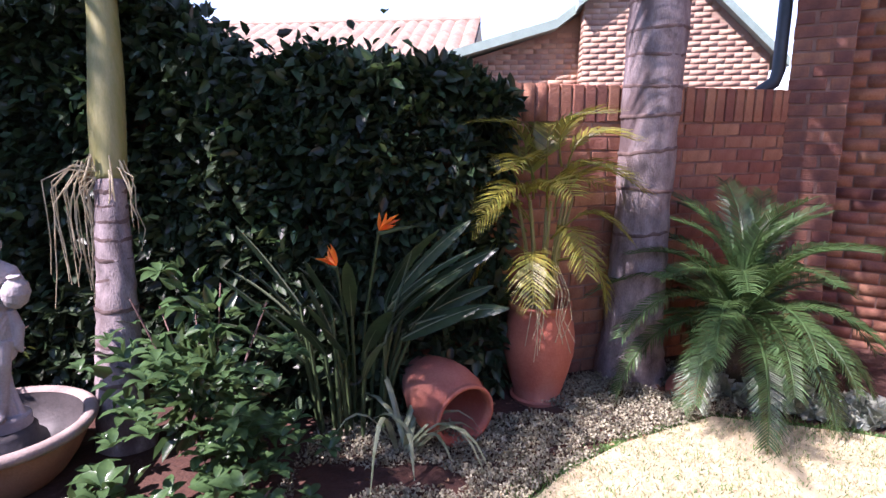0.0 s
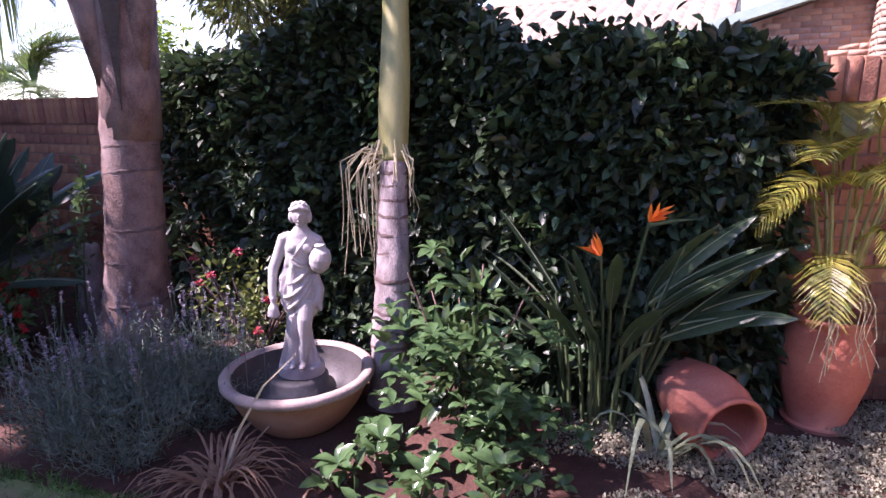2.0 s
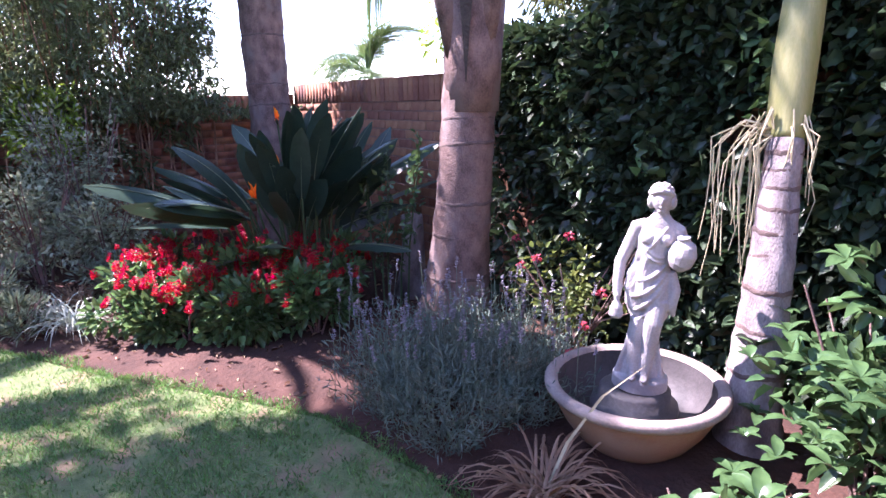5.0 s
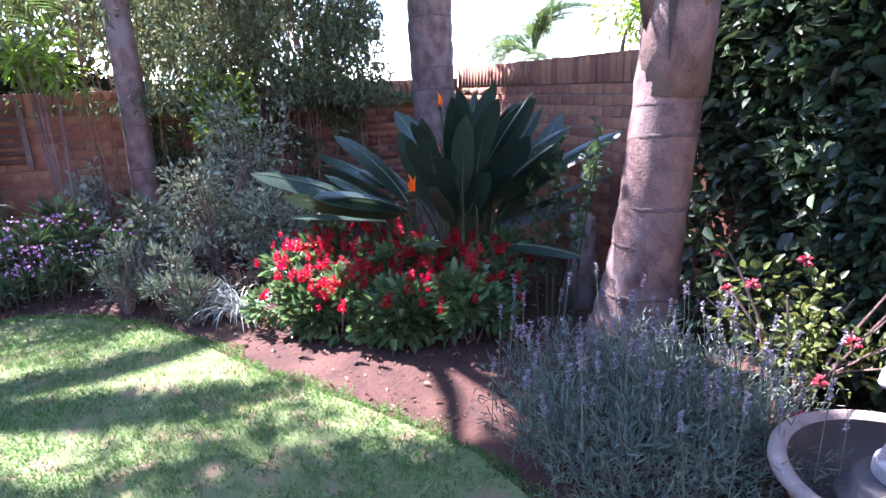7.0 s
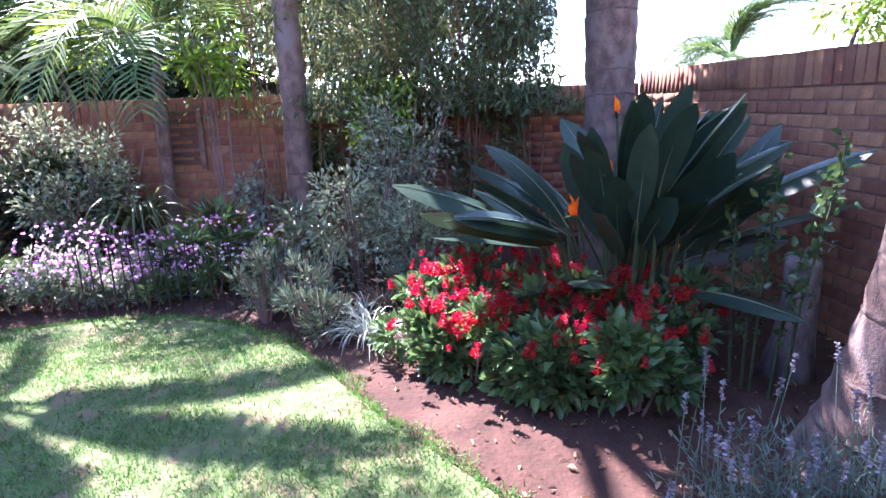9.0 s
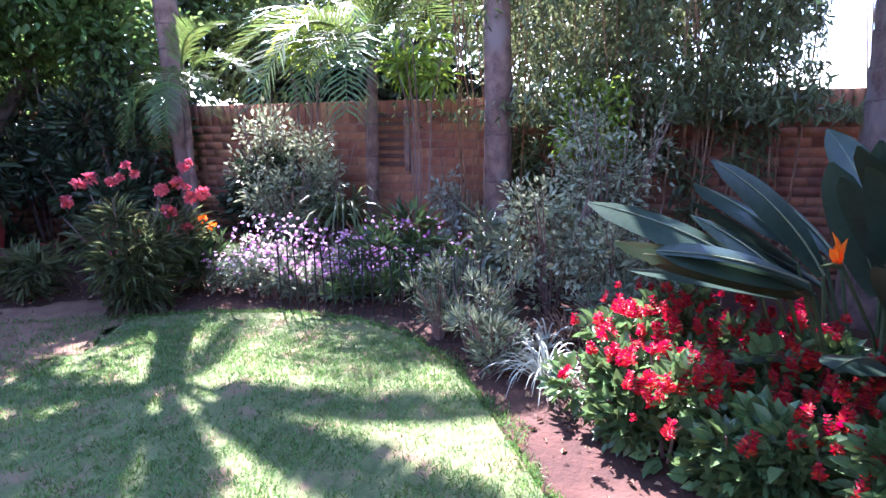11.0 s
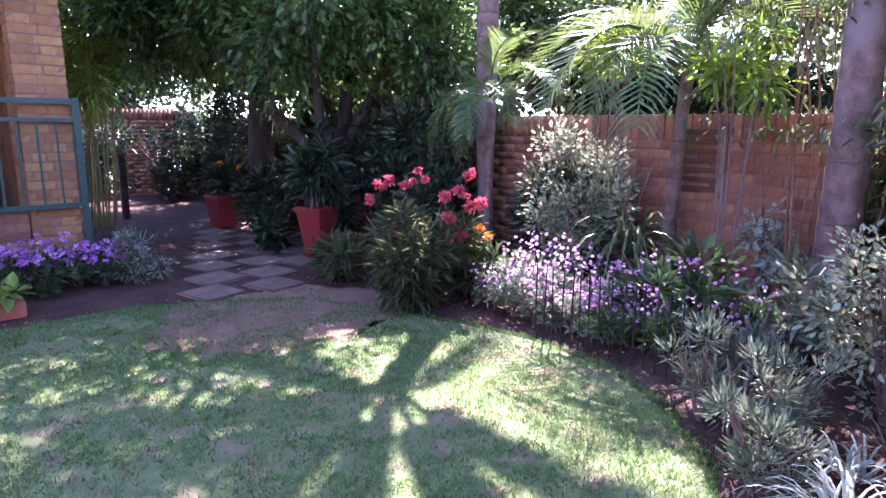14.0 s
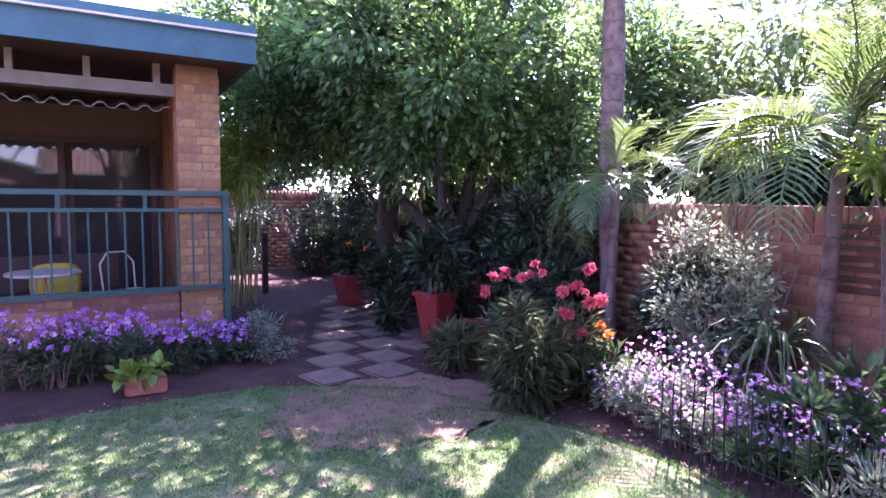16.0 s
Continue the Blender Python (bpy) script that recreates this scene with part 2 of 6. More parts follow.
def fast_mesh(name, V, F, material, parent=None, label=""):
    """V: n x 3, F: m x 3 or m x 4 arrays."""
    me = bpy.data.meshes.new(name)
    V, F = np.asarray(V, np.float32), np.asarray(F, np.int32)
    k = F.shape[1]
    me.vertices.add(len(V))
    me.vertices.foreach_set("co", V.ravel())
    me.loops.add(F.size)
    me.loops.foreach_set("vertex_index", F.ravel())
    me.polygons.add(len(F))
    me.polygons.foreach_set("loop_start", np.arange(0, F.size, k, dtype=np.int32))
    me.update(calc_edges=True)
    me.materials.append(material)
    ob = new(name, me)
    if parent is not None:
        ob.parent = parent
    return tagged(ob, label)


def unit(v):
    v = np.asarray(v, float)
    return v / np.maximum(np.linalg.norm(v, axis=-1, keepdims=True), 1e-9)


def leaves(P, D, size, aspect=0.45, fold=0.12, droop=0.15, spread=0.35):
    """Pointed, slightly folded leaves at P growing along D: vertices and triangles."""
    P, D = np.asarray(P, float), unit(D)
    n = len(P)
    size = size * (1 + spread * (N.random(n) * 2 - 1))
    side = unit(np.cross(D, unit(N.normal(size=(n, 3)) + np.array([0, 0, 1.2]))))
    up = np.cross(side, D)
    L, W = size[:, None], (size * aspect * 0.5)[:, None]
    lift = up * W * (fold * 4)
    l1, r1 = P + D * L * 0.3 + side * W + lift, P + D * L * 0.3 - side * W + lift
    low = up * L * droop
    l2, r2 = P + D * L * 0.68 + side * W * 0.78 + lift - low * 0.4, P + D * L * 0.68 - side * W * 0.78 + lift - low * 0.4
    tip = P + D * L - low
    V = np.stack([P, l1, l2, tip, r2, r1], 1).reshape(-1, 3)
    F = np.array([[0, 2, 1], [0, 3, 2], [0, 4, 3], [0, 5, 4]])
    return V, (np.arange(n)[:, None, None] * 6 + F).reshape(-1, 3)


def blades(P, D, size, width):
    """One-triangle grass blades."""
    P, D = np.asarray(P, float), unit(D)
    n = len(P)
    s = unit(np.cross(D, N.normal(size=(n, 3)))) * width * 0.5
    h = (size * N.uniform(0.5, 1.4, n))[:, None]
    V = np.stack([P - s, P + s, P + D * h], 1).reshape(-1, 3)
    return V, np.arange(n * 3).reshape(-1, 3)


def leaf_mesh(length, width, material, seed=0):
    """One broad leaf along +x, folded along its rib, as a shared mesh."""
    g = random.Random(seed)
    V, F = [], []
    for i, w in enumerate((0.06, 0.55, 0.92, 1.0, 0.75, 0.05)):
        t = i / 5
        z = 0.12 * length * math.sin(t * 2.6) - 0.16 * length * t * t
        hw = width * 0.5 * w
        V += [(length * t, hw, z + hw * 0.35 + g.uniform(-1, 1) * 0.002), (length * t, 0, z), (length * t, -hw, z + hw * 0.35 + g.uniform(-1, 1) * 0.002)]
    for i in range(5):
        a = i * 3
        F += [(a, a + 1, a + 4, a + 3), (a + 1, a + 2, a + 5, a + 4)]
    me = bpy.data.meshes.new("leaf")
    me.from_pydata(V, [], F)
    me.materials.append(material)
    me.shade_smooth()
    return me


def join(parts):
    V, F, o = [], [], 0
    for v, f in parts:
        V.append(v)
        F.append(np.asarray(f) + o)
        o += len(v)
    return np.concatenate(V), np.concatenate(F)


def blob_points(n, c, r, shell=0.55, lumps=7, seed=0):
    """Points in a lumpy crown about c with radii r, denser to the outside, and outward directions."""
    g = np.random.default_rng(seed)
    lc = unit(g.normal(size=(lumps, 3))) * g.uniform(0.2, 0.85, (lumps, 1))
    lr = g.uniform(0.16, 0.46, lumps)
    which = g.choice(lumps, n, p=lr ** 2 / (lr ** 2).sum())
    d = unit(g.normal(size=(n, 3)))
    rad = (shell + (1 - shell) * g.random(n)) * lr[which]
    p = lc[which] + d * rad[:, None]
    return np.asarray(c) + p * np.asarray(r), unit(d + 0.3 * unit(p))


def tube(path, radii, sides=10, cap=True):
    """Vertices and quads of a round tube along a path."""
    path = [Vector(p) for p in path]
    V, F = [], []
    ref = Vector((0.3, 1, 0.1)).normalized()
    for i, p in enumerate(path):
        d = (path[min(i + 1, len(path) - 1)] - path[max(i - 1, 0)]).normalized()
        a = d.cross(ref)
        if a.length < 0.05:
            a = d.cross(Vector((1, 0, 0)))
        a.normalize()
        b = d.cross(a)
        for k in range(sides):
            t = 2 * math.pi * k / sides
            V.append(tuple(p + (a * math.cos(t) + b * math.sin(t)) * radii[i]))
    for i in range(len(path) - 1):
        for k in range(sides):
            k2 = (k + 1) % sides
            F.append((i * sides + k, i * sides + k2, (i + 1) * sides + k2, (i + 1) * sides + k))
    if cap:
        F.append(tuple(range((len(path) - 1) * sides, len(path) * sides)))
        F.append(tuple(reversed(range(sides))))
    return V, F


def tubes(list_of):
    V, F = [], []
    for v, f in list_of:
        o = len(V)
        V += v
        F += [tuple(i + o for i in q) for q in f]
    return V, F


def box_bm(bm, lo, hi):
    vs = [bm.verts.new((x, y, z)) for z in (lo[2], hi[2]) for y in (lo[1], hi[1]) for x in (lo[0], hi[0])]
    for q in ((0, 2, 3, 1), (4, 5, 7, 6), (0, 1, 5, 4), (2, 6, 7, 3), (1, 3, 7, 5), (0, 4, 6, 2)):
        bm.faces.new([vs[i] for i in q])


def box(name, lo, hi, material, parent=None, label="", bevel=0.0):
    bm = bmesh.new()
    box_bm(bm, lo, hi)
    if bevel:
        bmesh.ops.bevel(bm, geom=bm.edges[:], offset=bevel, segments=2, affect="EDGES")
    return part(name, bm, material, parent, label)


def lathe(profile, sides=40):
    """Surface of revolution of (r, z) points."""
    V, F = [], []
    for r, z in profile:
        for k in range(sides):
            t = 2 * math.pi * k / sides
            V.append((r * math.cos(t), r * math.sin(t), z))
    for i in range(len(profile) - 1):
        for k in range(sides):
            k2 = (k + 1) % sides
            F.append((i * sides + k, i * sides + k2, (i + 1) * sides + k2, (i + 1) * sides + k))
    return V, F


def ribbon(path, widths, side, thick_fold=0.15):
    """A folded blade along a path: three vertices a station."""
    V, F = [], []
    s = Vector(side).normalized()
    for i, p in enumerate(path):
        p = Vector(p)
        d = (Vector(path[min(i + 1, len(path) - 1)]) - Vector(path[max(i - 1, 0)])).normalized()
        u = s.cross(d)
        w = widths[i]
        V += [tuple(p + s * w + u * w * thick_fold), tuple(p), tuple(p - s * w + u * w * thick_fold)]
    for i in range(len(path) - 1):
        a = i * 3
        F += [(a, a + 1, a + 4, a + 3), (a + 1, a + 2, a + 5, a + 4)]
    return V, F


def arc(start, az, rise, reach, droop, n=7):
    """A leaf's bow: from start out along azimuth az, up by rise, then down by droop."""
    out = []
    for i in range(n):
        t = i / (n - 1)
        out.append((start[0] + math.cos(az) * reach * t, start[1] + math.sin(az) * reach * t, start[2] + rise * math.sin(t * math.pi * 0.5) - droop * t ** 2.5))
    return out


def frond_mesh(name, length, leaflet, pairs, material, droop=0.35, rise=0.5, vee=0.5, width=0.012, start=0.18, seed=1):
    """A feather frond along +x as one mesh: rachis and narrow leaflets on both sides."""
    g = random.Random(seed)
    path = arc((0, 0, 0), 0, rise * length, length * 0.9, droop * length + rise * length, 12)
    V, F = tube(path, [0.012 * (1 - 0.8 * i / 11) * (length + 0.3) for i in range(12)], 5)
    P = [Vector(p) for p in path]
    for k in range(pairs):
        t = start + (1 - start) * (k + 0.5) / pairs
        f = t * 11
        i = min(int(f), 10)
        p = P[i].lerp(P[i + 1], f - i)
        d = (P[i + 1] - P[i]).normalized()
        ll = leaflet * (0.55 + 0.75 * math.sin(math.pi * min(1, (t - start) / (1 - start) * 0.85 + 0.12))) * g.uniform(0.9, 1.08)
        for s in (-1, 1):
            side = Vector((0, s, 0))
            upv = d.cross(side) * s
            way = (side * 0.85 + d * (0.55 + 0.25 * t) + upv * vee * g.uniform(0.7, 1.2)).normalized()
            m1 = p + way * ll * 0.5
            tip = p + way * ll + Vector((0, 0, -0.22 * ll * g.uniform(0.5, 1.6)))
            w = d * width * 0.5
            o = len(V)
            V += [tuple(p - w * 0.6), tuple(p + w * 0.6), tuple(m1 - w), tuple(m1 + w), tuple(tip)]
            F += [(o, o + 1, o + 3, o + 2), (o + 2, o + 3, o + 4)]
    me = bpy.data.meshes.new(name)
    me.from_pydata(V, [], F)
    me.materials.append(material)
    return me


def linked(name, me, m, parent):
    ob = new(name, me)
    ob.parent = parent
    ob.matrix_basis = m
    return ob


def brick_meshes(prefix, size, material, count=4):
    out = []
    for i in range(count):
        bm = bmesh.new()
        box_bm(bm, (-size[0] / 2, -size[1] / 2, -size[2] / 2), (size[0] / 2, size[1] / 2, size[2] / 2))
        bmesh.ops.bevel(bm, geom=bm.edges[:], offset=0.004, segments=1, affect="EDGES")
        for v in bm.verts:
            v.co += Vector((R.uniform(-1, 1) * 0.0025, R.uniform(-1, 1) * 0.0025, R.uniform(-1, 1) * 0.0025))
        me = bpy.data.meshes.new(prefix)
        bm.to_mesh(me)
        bm.free()
        me.materials.append(material)
        out.append(me)
    return out


def brick_wall(name, a, b, height, material, joined_material, mortar, near=None, thick=0.22, soldier=True, course=0.086, label="", base=0.0, length=0.222, bottom=-0.1):
    """A wall from a to b in plan, its face on the left of a>b: mortar core, bricks in running bond and a soldier course on top. near: the stretch (from, to) along it whose bricks are objects."""
    a, b = Vector((*a, 0)), Vector((*b, 0))
    L, d = (b - a).length, (b - a).normalized()
    ang = math.degrees(math.atan2(d.y, d.x))
    root = tagged(new(name), label, "wall", kind="structure")
    root.matrix_world = pose(a.x, a.y, base, 0, 0, ang)
    box("core", (0, -thick, bottom), (L, -0.008, height - 0.006), mortar, root)
    top = height - (0.225 if soldier else 0)
    rows = int(top / course)
    J = []
    face = brick_meshes("brick", (length, 0.1, course - 0.012), material)
    halfb = brick_meshes("brick", (0.105, 0.1, course - 0.012), material, 2)
    sold = brick_meshes("brick", (0.072, thick + 0.014, 0.218), material)
    pitch = length + 0.012
    made = 0
    spots = []
    for r in range(rows + 1):
        z = top - (r + 0.5) * course
        if z < -0.03:
            break
        x = -(pitch / 2) * (r % 2)
        while x < L:
            lo, hi = max(x, 0.0), min(x + length, L)
            if hi - lo > 0.06:
                spots.append((0.5 * (lo + hi), z, hi - lo, 0))
            x += pitch
    if soldier:
        x = 0.04
        while x < L - 0.03:
            spots.append((x, height - 0.109, 0.072, 1))
            x += 0.084
    for x, z, w, kind in spots:
        ok = near and near[0] <= x <= near[1] and made < 300
        if ok and (kind or w > length - 0.01 or w < 0.12):
            me = R.choice(sold if kind else (face if w > 0.12 else halfb))
            y = (-thick / 2 + R.uniform(-0.004, 0.004)) if kind else -0.05 + R.uniform(-0.003, 0.003)
            linked("brick", me, pose(x, y, z + R.uniform(-0.002, 0.002), R.uniform(-0.6, 0.6), R.uniform(-0.5, 0.5), R.uniform(-0.6, 0.6)), root)
            made += 1
        else:
            dy = R.uniform(-0.003, 0.003)
            hz = 0.109 if kind else (course - 0.012) / 2
            J.append(((x - w / 2, (-thick - 0.006 if kind else -0.1) + dy, z - hz), (x + w / 2, (0.006 if kind else 0.0) + dy, z + hz)))
    if J:
        V = np.array([[(x, y, z) for z in (l[2], h[2]) for y in (l[1], h[1]) for x in (l[0], h[0])] for l, h in J]).reshape(-1, 3)
        Fq = np.array([[0, 2, 3, 1], [4, 5, 7, 6], [0, 1, 5, 4], [2, 6, 7, 3], [1, 3, 7, 5], [0, 4, 6, 2]])
        tagged(fast_mesh("brick_rows", V, (np.arange(len(J))[:, None, None] * 8 + Fq).reshape(-1, 4), joined_material, root), kind="stuff")
    return root

# ---- ground ----
def sheet(name, pts, z, material, label, category, step=0.0):
    bm = bmesh.new()
    f = bm.faces.new([bm.verts.new((x, y, z)) for x, y in pts])
    bmesh.ops.triangulate(bm, faces=[f])
    ob = part(name, bm, material)
    return tagged(ob, label, category, kind="structure")


sheet("ground", [(-900, -900), (900, -900), (900, 900), (-900, 900)], -0.012, M_SOIL, "reddish brown garden soil", "ground")
LAWN = [(3.6, 3.0), (2.3, 3.45), (1.2, 3.75), (0.55, 3.85), (0.0, 3.5), (-0.32, 3.2), (-0.7, 2.7), (-1.5, 2.15), (-2.4, 1.95), (-3.2, 1.92), (-3.9, 1.78), (-4.5, 1.42), (-5.1, 1.0), (-5.6, 0.72), (-6.1, 0.4), (-6.55, -0.05),
        (-6.8, -0.55), (-6.82, -1.2), (-6.7, -1.75), (-6.4, -2.4), (-6.1, -3.1), (-5.5, -3.55), (-4.9, -3.85), (-4.2, -3.85), (-3.3, -3.8), (0, -3.9), (3.6, -4.0)]
sheet("lawn", LAWN, -0.002, M_LAWN, "short dry lawn with thin patches", "lawn")


def inside(P, poly):
    x, y = P[:, 0], P[:, 1]
    c = np.zeros(len(P), bool)
    j = len(poly) - 1
    for i in range(len(poly)):
        xi, yi, xj, yj = *poly[i], *poly[j]
        c ^= ((yi > y) != (yj > y)) & (x < (xj - xi) * (y - yi) / (yj - yi + 1e-12) + xi)
        j = i
    return c


def patchy(P, scale, seed):
    return np.array([noise.noise(Vector((x * scale + seed, y * scale, seed))) for x, y in P[:, :2]])


P = np.c_[N.uniform(-6.9, 3.2, 620000), N.uniform(-3.9, 3.9, 620000), np.full(620000, -0.004)]
P = P[inside(P, LAWN)]
far = np.hypot(P[:, 0] + 2.2, P[:, 1] - 0.9)
bare = np.exp(-(((P[:, 0] + 5.6) / 1.1) ** 2 + ((P[:, 1] + 2.7) / 0.75) ** 2))
keep = N.random(len(P)) < np.clip(0.8 + 1.2 * patchy(P, 1.4, 3.0) + 0.9 * patchy(P, 6.0, 9.0) - 0.75 * bare, 0.16, 1.0) * np.where(P[:, 0] > 1.6, 0.25, 1.0) * np.where((P[:, 0] > -0.6) & (P[:, 1] > 2.3), 0.4, 1.0)
P = P[keep]
E_ = []
for i in range(21):
    a_, b_ = np.array(LAWN[i]), np.array(LAWN[i + 1])
    ln = np.hypot(*(b_ - a_))
    m = int(ln * 900)
    q = a_ + (b_ - a_) * N.random(m)[:, None]
    nrm = np.array([-(b_ - a_)[1], (b_ - a_)[0]]) / ln
    q = q + nrm * (np.abs(N.normal(size=m)) * 0.035 * (0.4 + 1.8 * np.clip(patchy(q, 5.0, 2.0) + 0.4, 0, 1)))[:, None] * -1.0
    E_.append(np.c_[q, np.full(m, -0.006)])
P = np.vstack([P] + E_)
V, F = blades(P, N.normal(size=(len(P), 3)) * 0.55 + np.array([0, 0, 0.8]), 0.03, 0.0065)
tagged(fast_mesh("grass_blades", V, F, M_GRASS), "short green and straw lawn grass", "grass", kind="stuff")

# dry lawn patch, coloured paler to carry the strong sunlight on it
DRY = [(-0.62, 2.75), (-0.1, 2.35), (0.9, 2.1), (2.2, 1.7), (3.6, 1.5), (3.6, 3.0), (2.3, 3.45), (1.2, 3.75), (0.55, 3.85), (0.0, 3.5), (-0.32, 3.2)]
sheet("dry_lawn", DRY, 0.002, M_DRY, "dry lawn before the cycad, its colour paled for sun glare", "lawn")
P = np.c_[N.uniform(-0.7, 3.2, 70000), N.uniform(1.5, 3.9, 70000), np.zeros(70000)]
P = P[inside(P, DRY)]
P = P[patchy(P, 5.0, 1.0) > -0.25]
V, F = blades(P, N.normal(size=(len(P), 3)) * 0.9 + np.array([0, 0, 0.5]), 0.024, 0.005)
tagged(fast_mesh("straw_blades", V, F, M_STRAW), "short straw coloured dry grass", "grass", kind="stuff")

V, F = [], []
for i in range(61):
    for j in range(41):
        x, y = -4.3 + i * 0.06, 1.9 + j * 0.046
        e = min(i, 60 - i, j, 40 - j) / 8
        V.append((x, y, -0.014 + min(1, e) * (0.085 * math.exp(-((x + 2.7) ** 2 / 1.1 + (y - 2.95) ** 2 / 0.55)) + 0.008 + 0.012 * noise.noise(Vector((x * 7, y * 7, 1))))))
F = [(i * 41 + j, (i + 1) * 41 + j, (i + 1) * 41 + j + 1, i * 41 + j + 1) for i in range(60) for j in range(40)]
tagged(mesh_ob("bed_soil", V, F, M_SOIL, None, "", True), "mounded red soil of the planted bed", "soil", kind="structure")

rim_pts = []
for k in range(220):
    a = 2 * math.pi * k / 220
    q = 1.1 + 0.3 * noise.noise(Vector((math.cos(a) * 2, math.sin(a) * 2, 4.0))) + 0.07 * noise.noise(Vector((math.cos(a) * 17, math.sin(a) * 17, 2.0))) + 0.1 * noise.noise(Vector((math.cos(a) * 6, math.sin(a) * 6, 1.0)))
    rim_pts.append((-5.75 + 0.95 * q * math.cos(a), -2.85 + 0.7 * q * math.sin(a)))
sheet("worn_earth", rim_pts, 0.002, M_BARE, "bare trodden earth where the path meets the lawn", "ground")
P = np.c_[N.uniform(-6.9, -4.4, 30000), N.uniform(-3.8, -1.7, 30000), np.zeros(30000)]
P = P[(patchy(P, 3.0, 6.0) > 0.05) & inside(P, LAWN)]
V, F = blades(P, N.normal(size=(len(P), 3)) * 0.8 + np.array([0, 0, 0.6]), 0.026, 0.006)
tagged(fast_mesh("thin_grass", V, F, M_GRASS), "thin grass on trodden earth", "grass", kind="stuff")

# fallen leaves and clods on the beds
P = np.c_[N.uniform(-7.4, 2.2, 9000), N.uniform(-4.2, 4.2, 9000), np.full(9000, -0.006)]
P = P[~inside(P, LAWN) & (P[:, 1] > -4.0)]
V, F = leaves(P, N.normal(size=(len(P), 3)) * np.array([1, 1, 0.25]) + np.array([0, 0, 0.15]), 0.03, 0.5, 0.3, -0.1, 0.6)
tagged(fast_mesh("leaf_litter", V, F, M_LITTER), "dry brown leaf litter scattered on soil", "leaf litter", kind="stuff")
CL = [(N.uniform(-7, 1.5), N.uniform(0.2, 4.0)) for _ in range(1500)]
CL = [c for c in CL if not inside(np.array([c]), LAWN)[0]]
V, F = join([(np.array([(-1, -1, 0), (1, -1, 0), (0.9, 1, 0.1), (-1, 0.9, 0), (0.1, 0, 1)]) * R.uniform(0.006, 0.02) * np.array([1, R.uniform(0.7, 1.3), 0.8]) + np.array([x, y, -0.012]), np.array([(0, 1, 4), (1, 2, 4), (2, 3, 4), (3, 0, 4)])) for x, y in CL])
tagged(fast_mesh("soil_clods", V, F, M_SOIL), "small clods of red soil", "soil", kind="stuff")

# ---- paving ----
path_things = thing("paving_path", "worn square concrete pavers set in bare earth", "paving", kind="structure")
slab_me = []
for i in range(3):
    bm = bmesh.new()
    box_bm(bm, (-0.22, -0.22, -0.03), (0.22, 0.22, 0.012))
    bmesh.ops.bevel(bm, geom=bm.edges[:], offset=0.012, segments=2, affect="EDGES")
    for v in bm.verts:
        v.co.x += R.uniform(-0.012, 0.012)
        v.co.y += R.uniform(-0.012, 0.012)
    me = bpy.data.meshes.new("slab")
    bm.to_mesh(me)
    bm.free()
    me.materials.append(M_SLAB)
    slab_me.append(me)
for i in range(9):
    for j in range(3):
        if (i, j) in ((0, 2), (7, 0)):
            continue
        x = -5.55 - 0.55 * j - 0.2 * i + R.uniform(-0.03, 0.03)
        y = -3.85 - 0.08 * j - 0.52 * i + (0.16 if j == 1 else 0) + R.uniform(-0.03, 0.03)
        linked("slab", R.choice(slab_me), pose(x, y, R.uniform(-0.004, 0.006), R.uniform(-0.8, 0.8), R.uniform(-0.8, 0.8), 17 + R.uniform(-5, 5)), path_things)

# ---- neighbours' house behind the wall ----
nb = thing("neighbour_house", "sunlit brick neighbour's house with sage green verges", "house")
gx = [(0.4, -0.1), (3.05, -0.1), (3.05, 2.6), (1.41, 4.1), (0.4, 3.35)]


def prism(pts, y0, y1):
    bm = bmesh.new()
    a = [bm.verts.new((x, y0, z)) for x, z in pts]
    b = [bm.verts.new((x, y1, z)) for x, z in pts]
    bm.faces.new(a)
    bm.faces.new(list(reversed(b)))
    for i in range(len(pts)):
        k = (i + 1) % len(pts)
        bm.faces.new((a[k], a[i], b[i], b[k]))
    bmesh.ops.recalc_face_normals(bm, faces=bm.faces)
    return bm


part("wall", prism(gx, 10.0, 15), M_MORTAR2, nb)
part("wall", prism([(-1.5, -0.1), (0.4, -0.1), (0.4, 3.3), (0.0, 3.05), (-1.5, 2.6)], 10.6, 15), M_MORTAR2, nb)
J = []
for r in range(52):
    z = r * 0.08 + 0.04
    x = 0.4 - (0.12 if r % 2 else 0)
    while x < 3.05:
        lo, hi = max(x, 0.4), min(x + 0.228, 3.05)
        top = min(3.35 + (lo - 0.4) * 0.742, 3.35 + (hi - 0.4) * 0.742, 4.1 - (lo - 1.41) * 0.915, 4.1 - (hi - 1.41) * 0.915)
        if z > 1.2 and z + 0.035 < top and hi - lo > 0.04:
            J.append(((lo, 9.9982, z - 0.0365), (hi, 10.02, z + 0.036)))
        x += 0.24
    x = -1.5 - (0.12 if r % 2 else 0)
    while x < 0.39:
        lo, hi = max(x, -1.5), min(x + 0.228, 0.39)
        if z > 1.2 and z + 0.035 < min(2.6 + (lo + 1.5) * 0.3, 3.2) and hi - lo > 0.04:
            J.append(((lo, 10.5982, z - 0.0365), (hi, 10.62, z + 0.036)))
        x += 0.24
    y = 10.0 + (0.12 if r % 2 else 0)
    while y < 10.58:
        if 1.2 < z < 3.2:
            J.append(((0.3982, y, z - 0.0365), (0.42, min(y + 0.228, 10.58), z + 0.036)))
        y += 0.24
BOXF = np.array([[0, 2, 3, 1], [4, 5, 7, 6], [0, 1, 5, 4], [2, 6, 7, 3], [1, 3, 7, 5], [0, 4, 6, 2]])


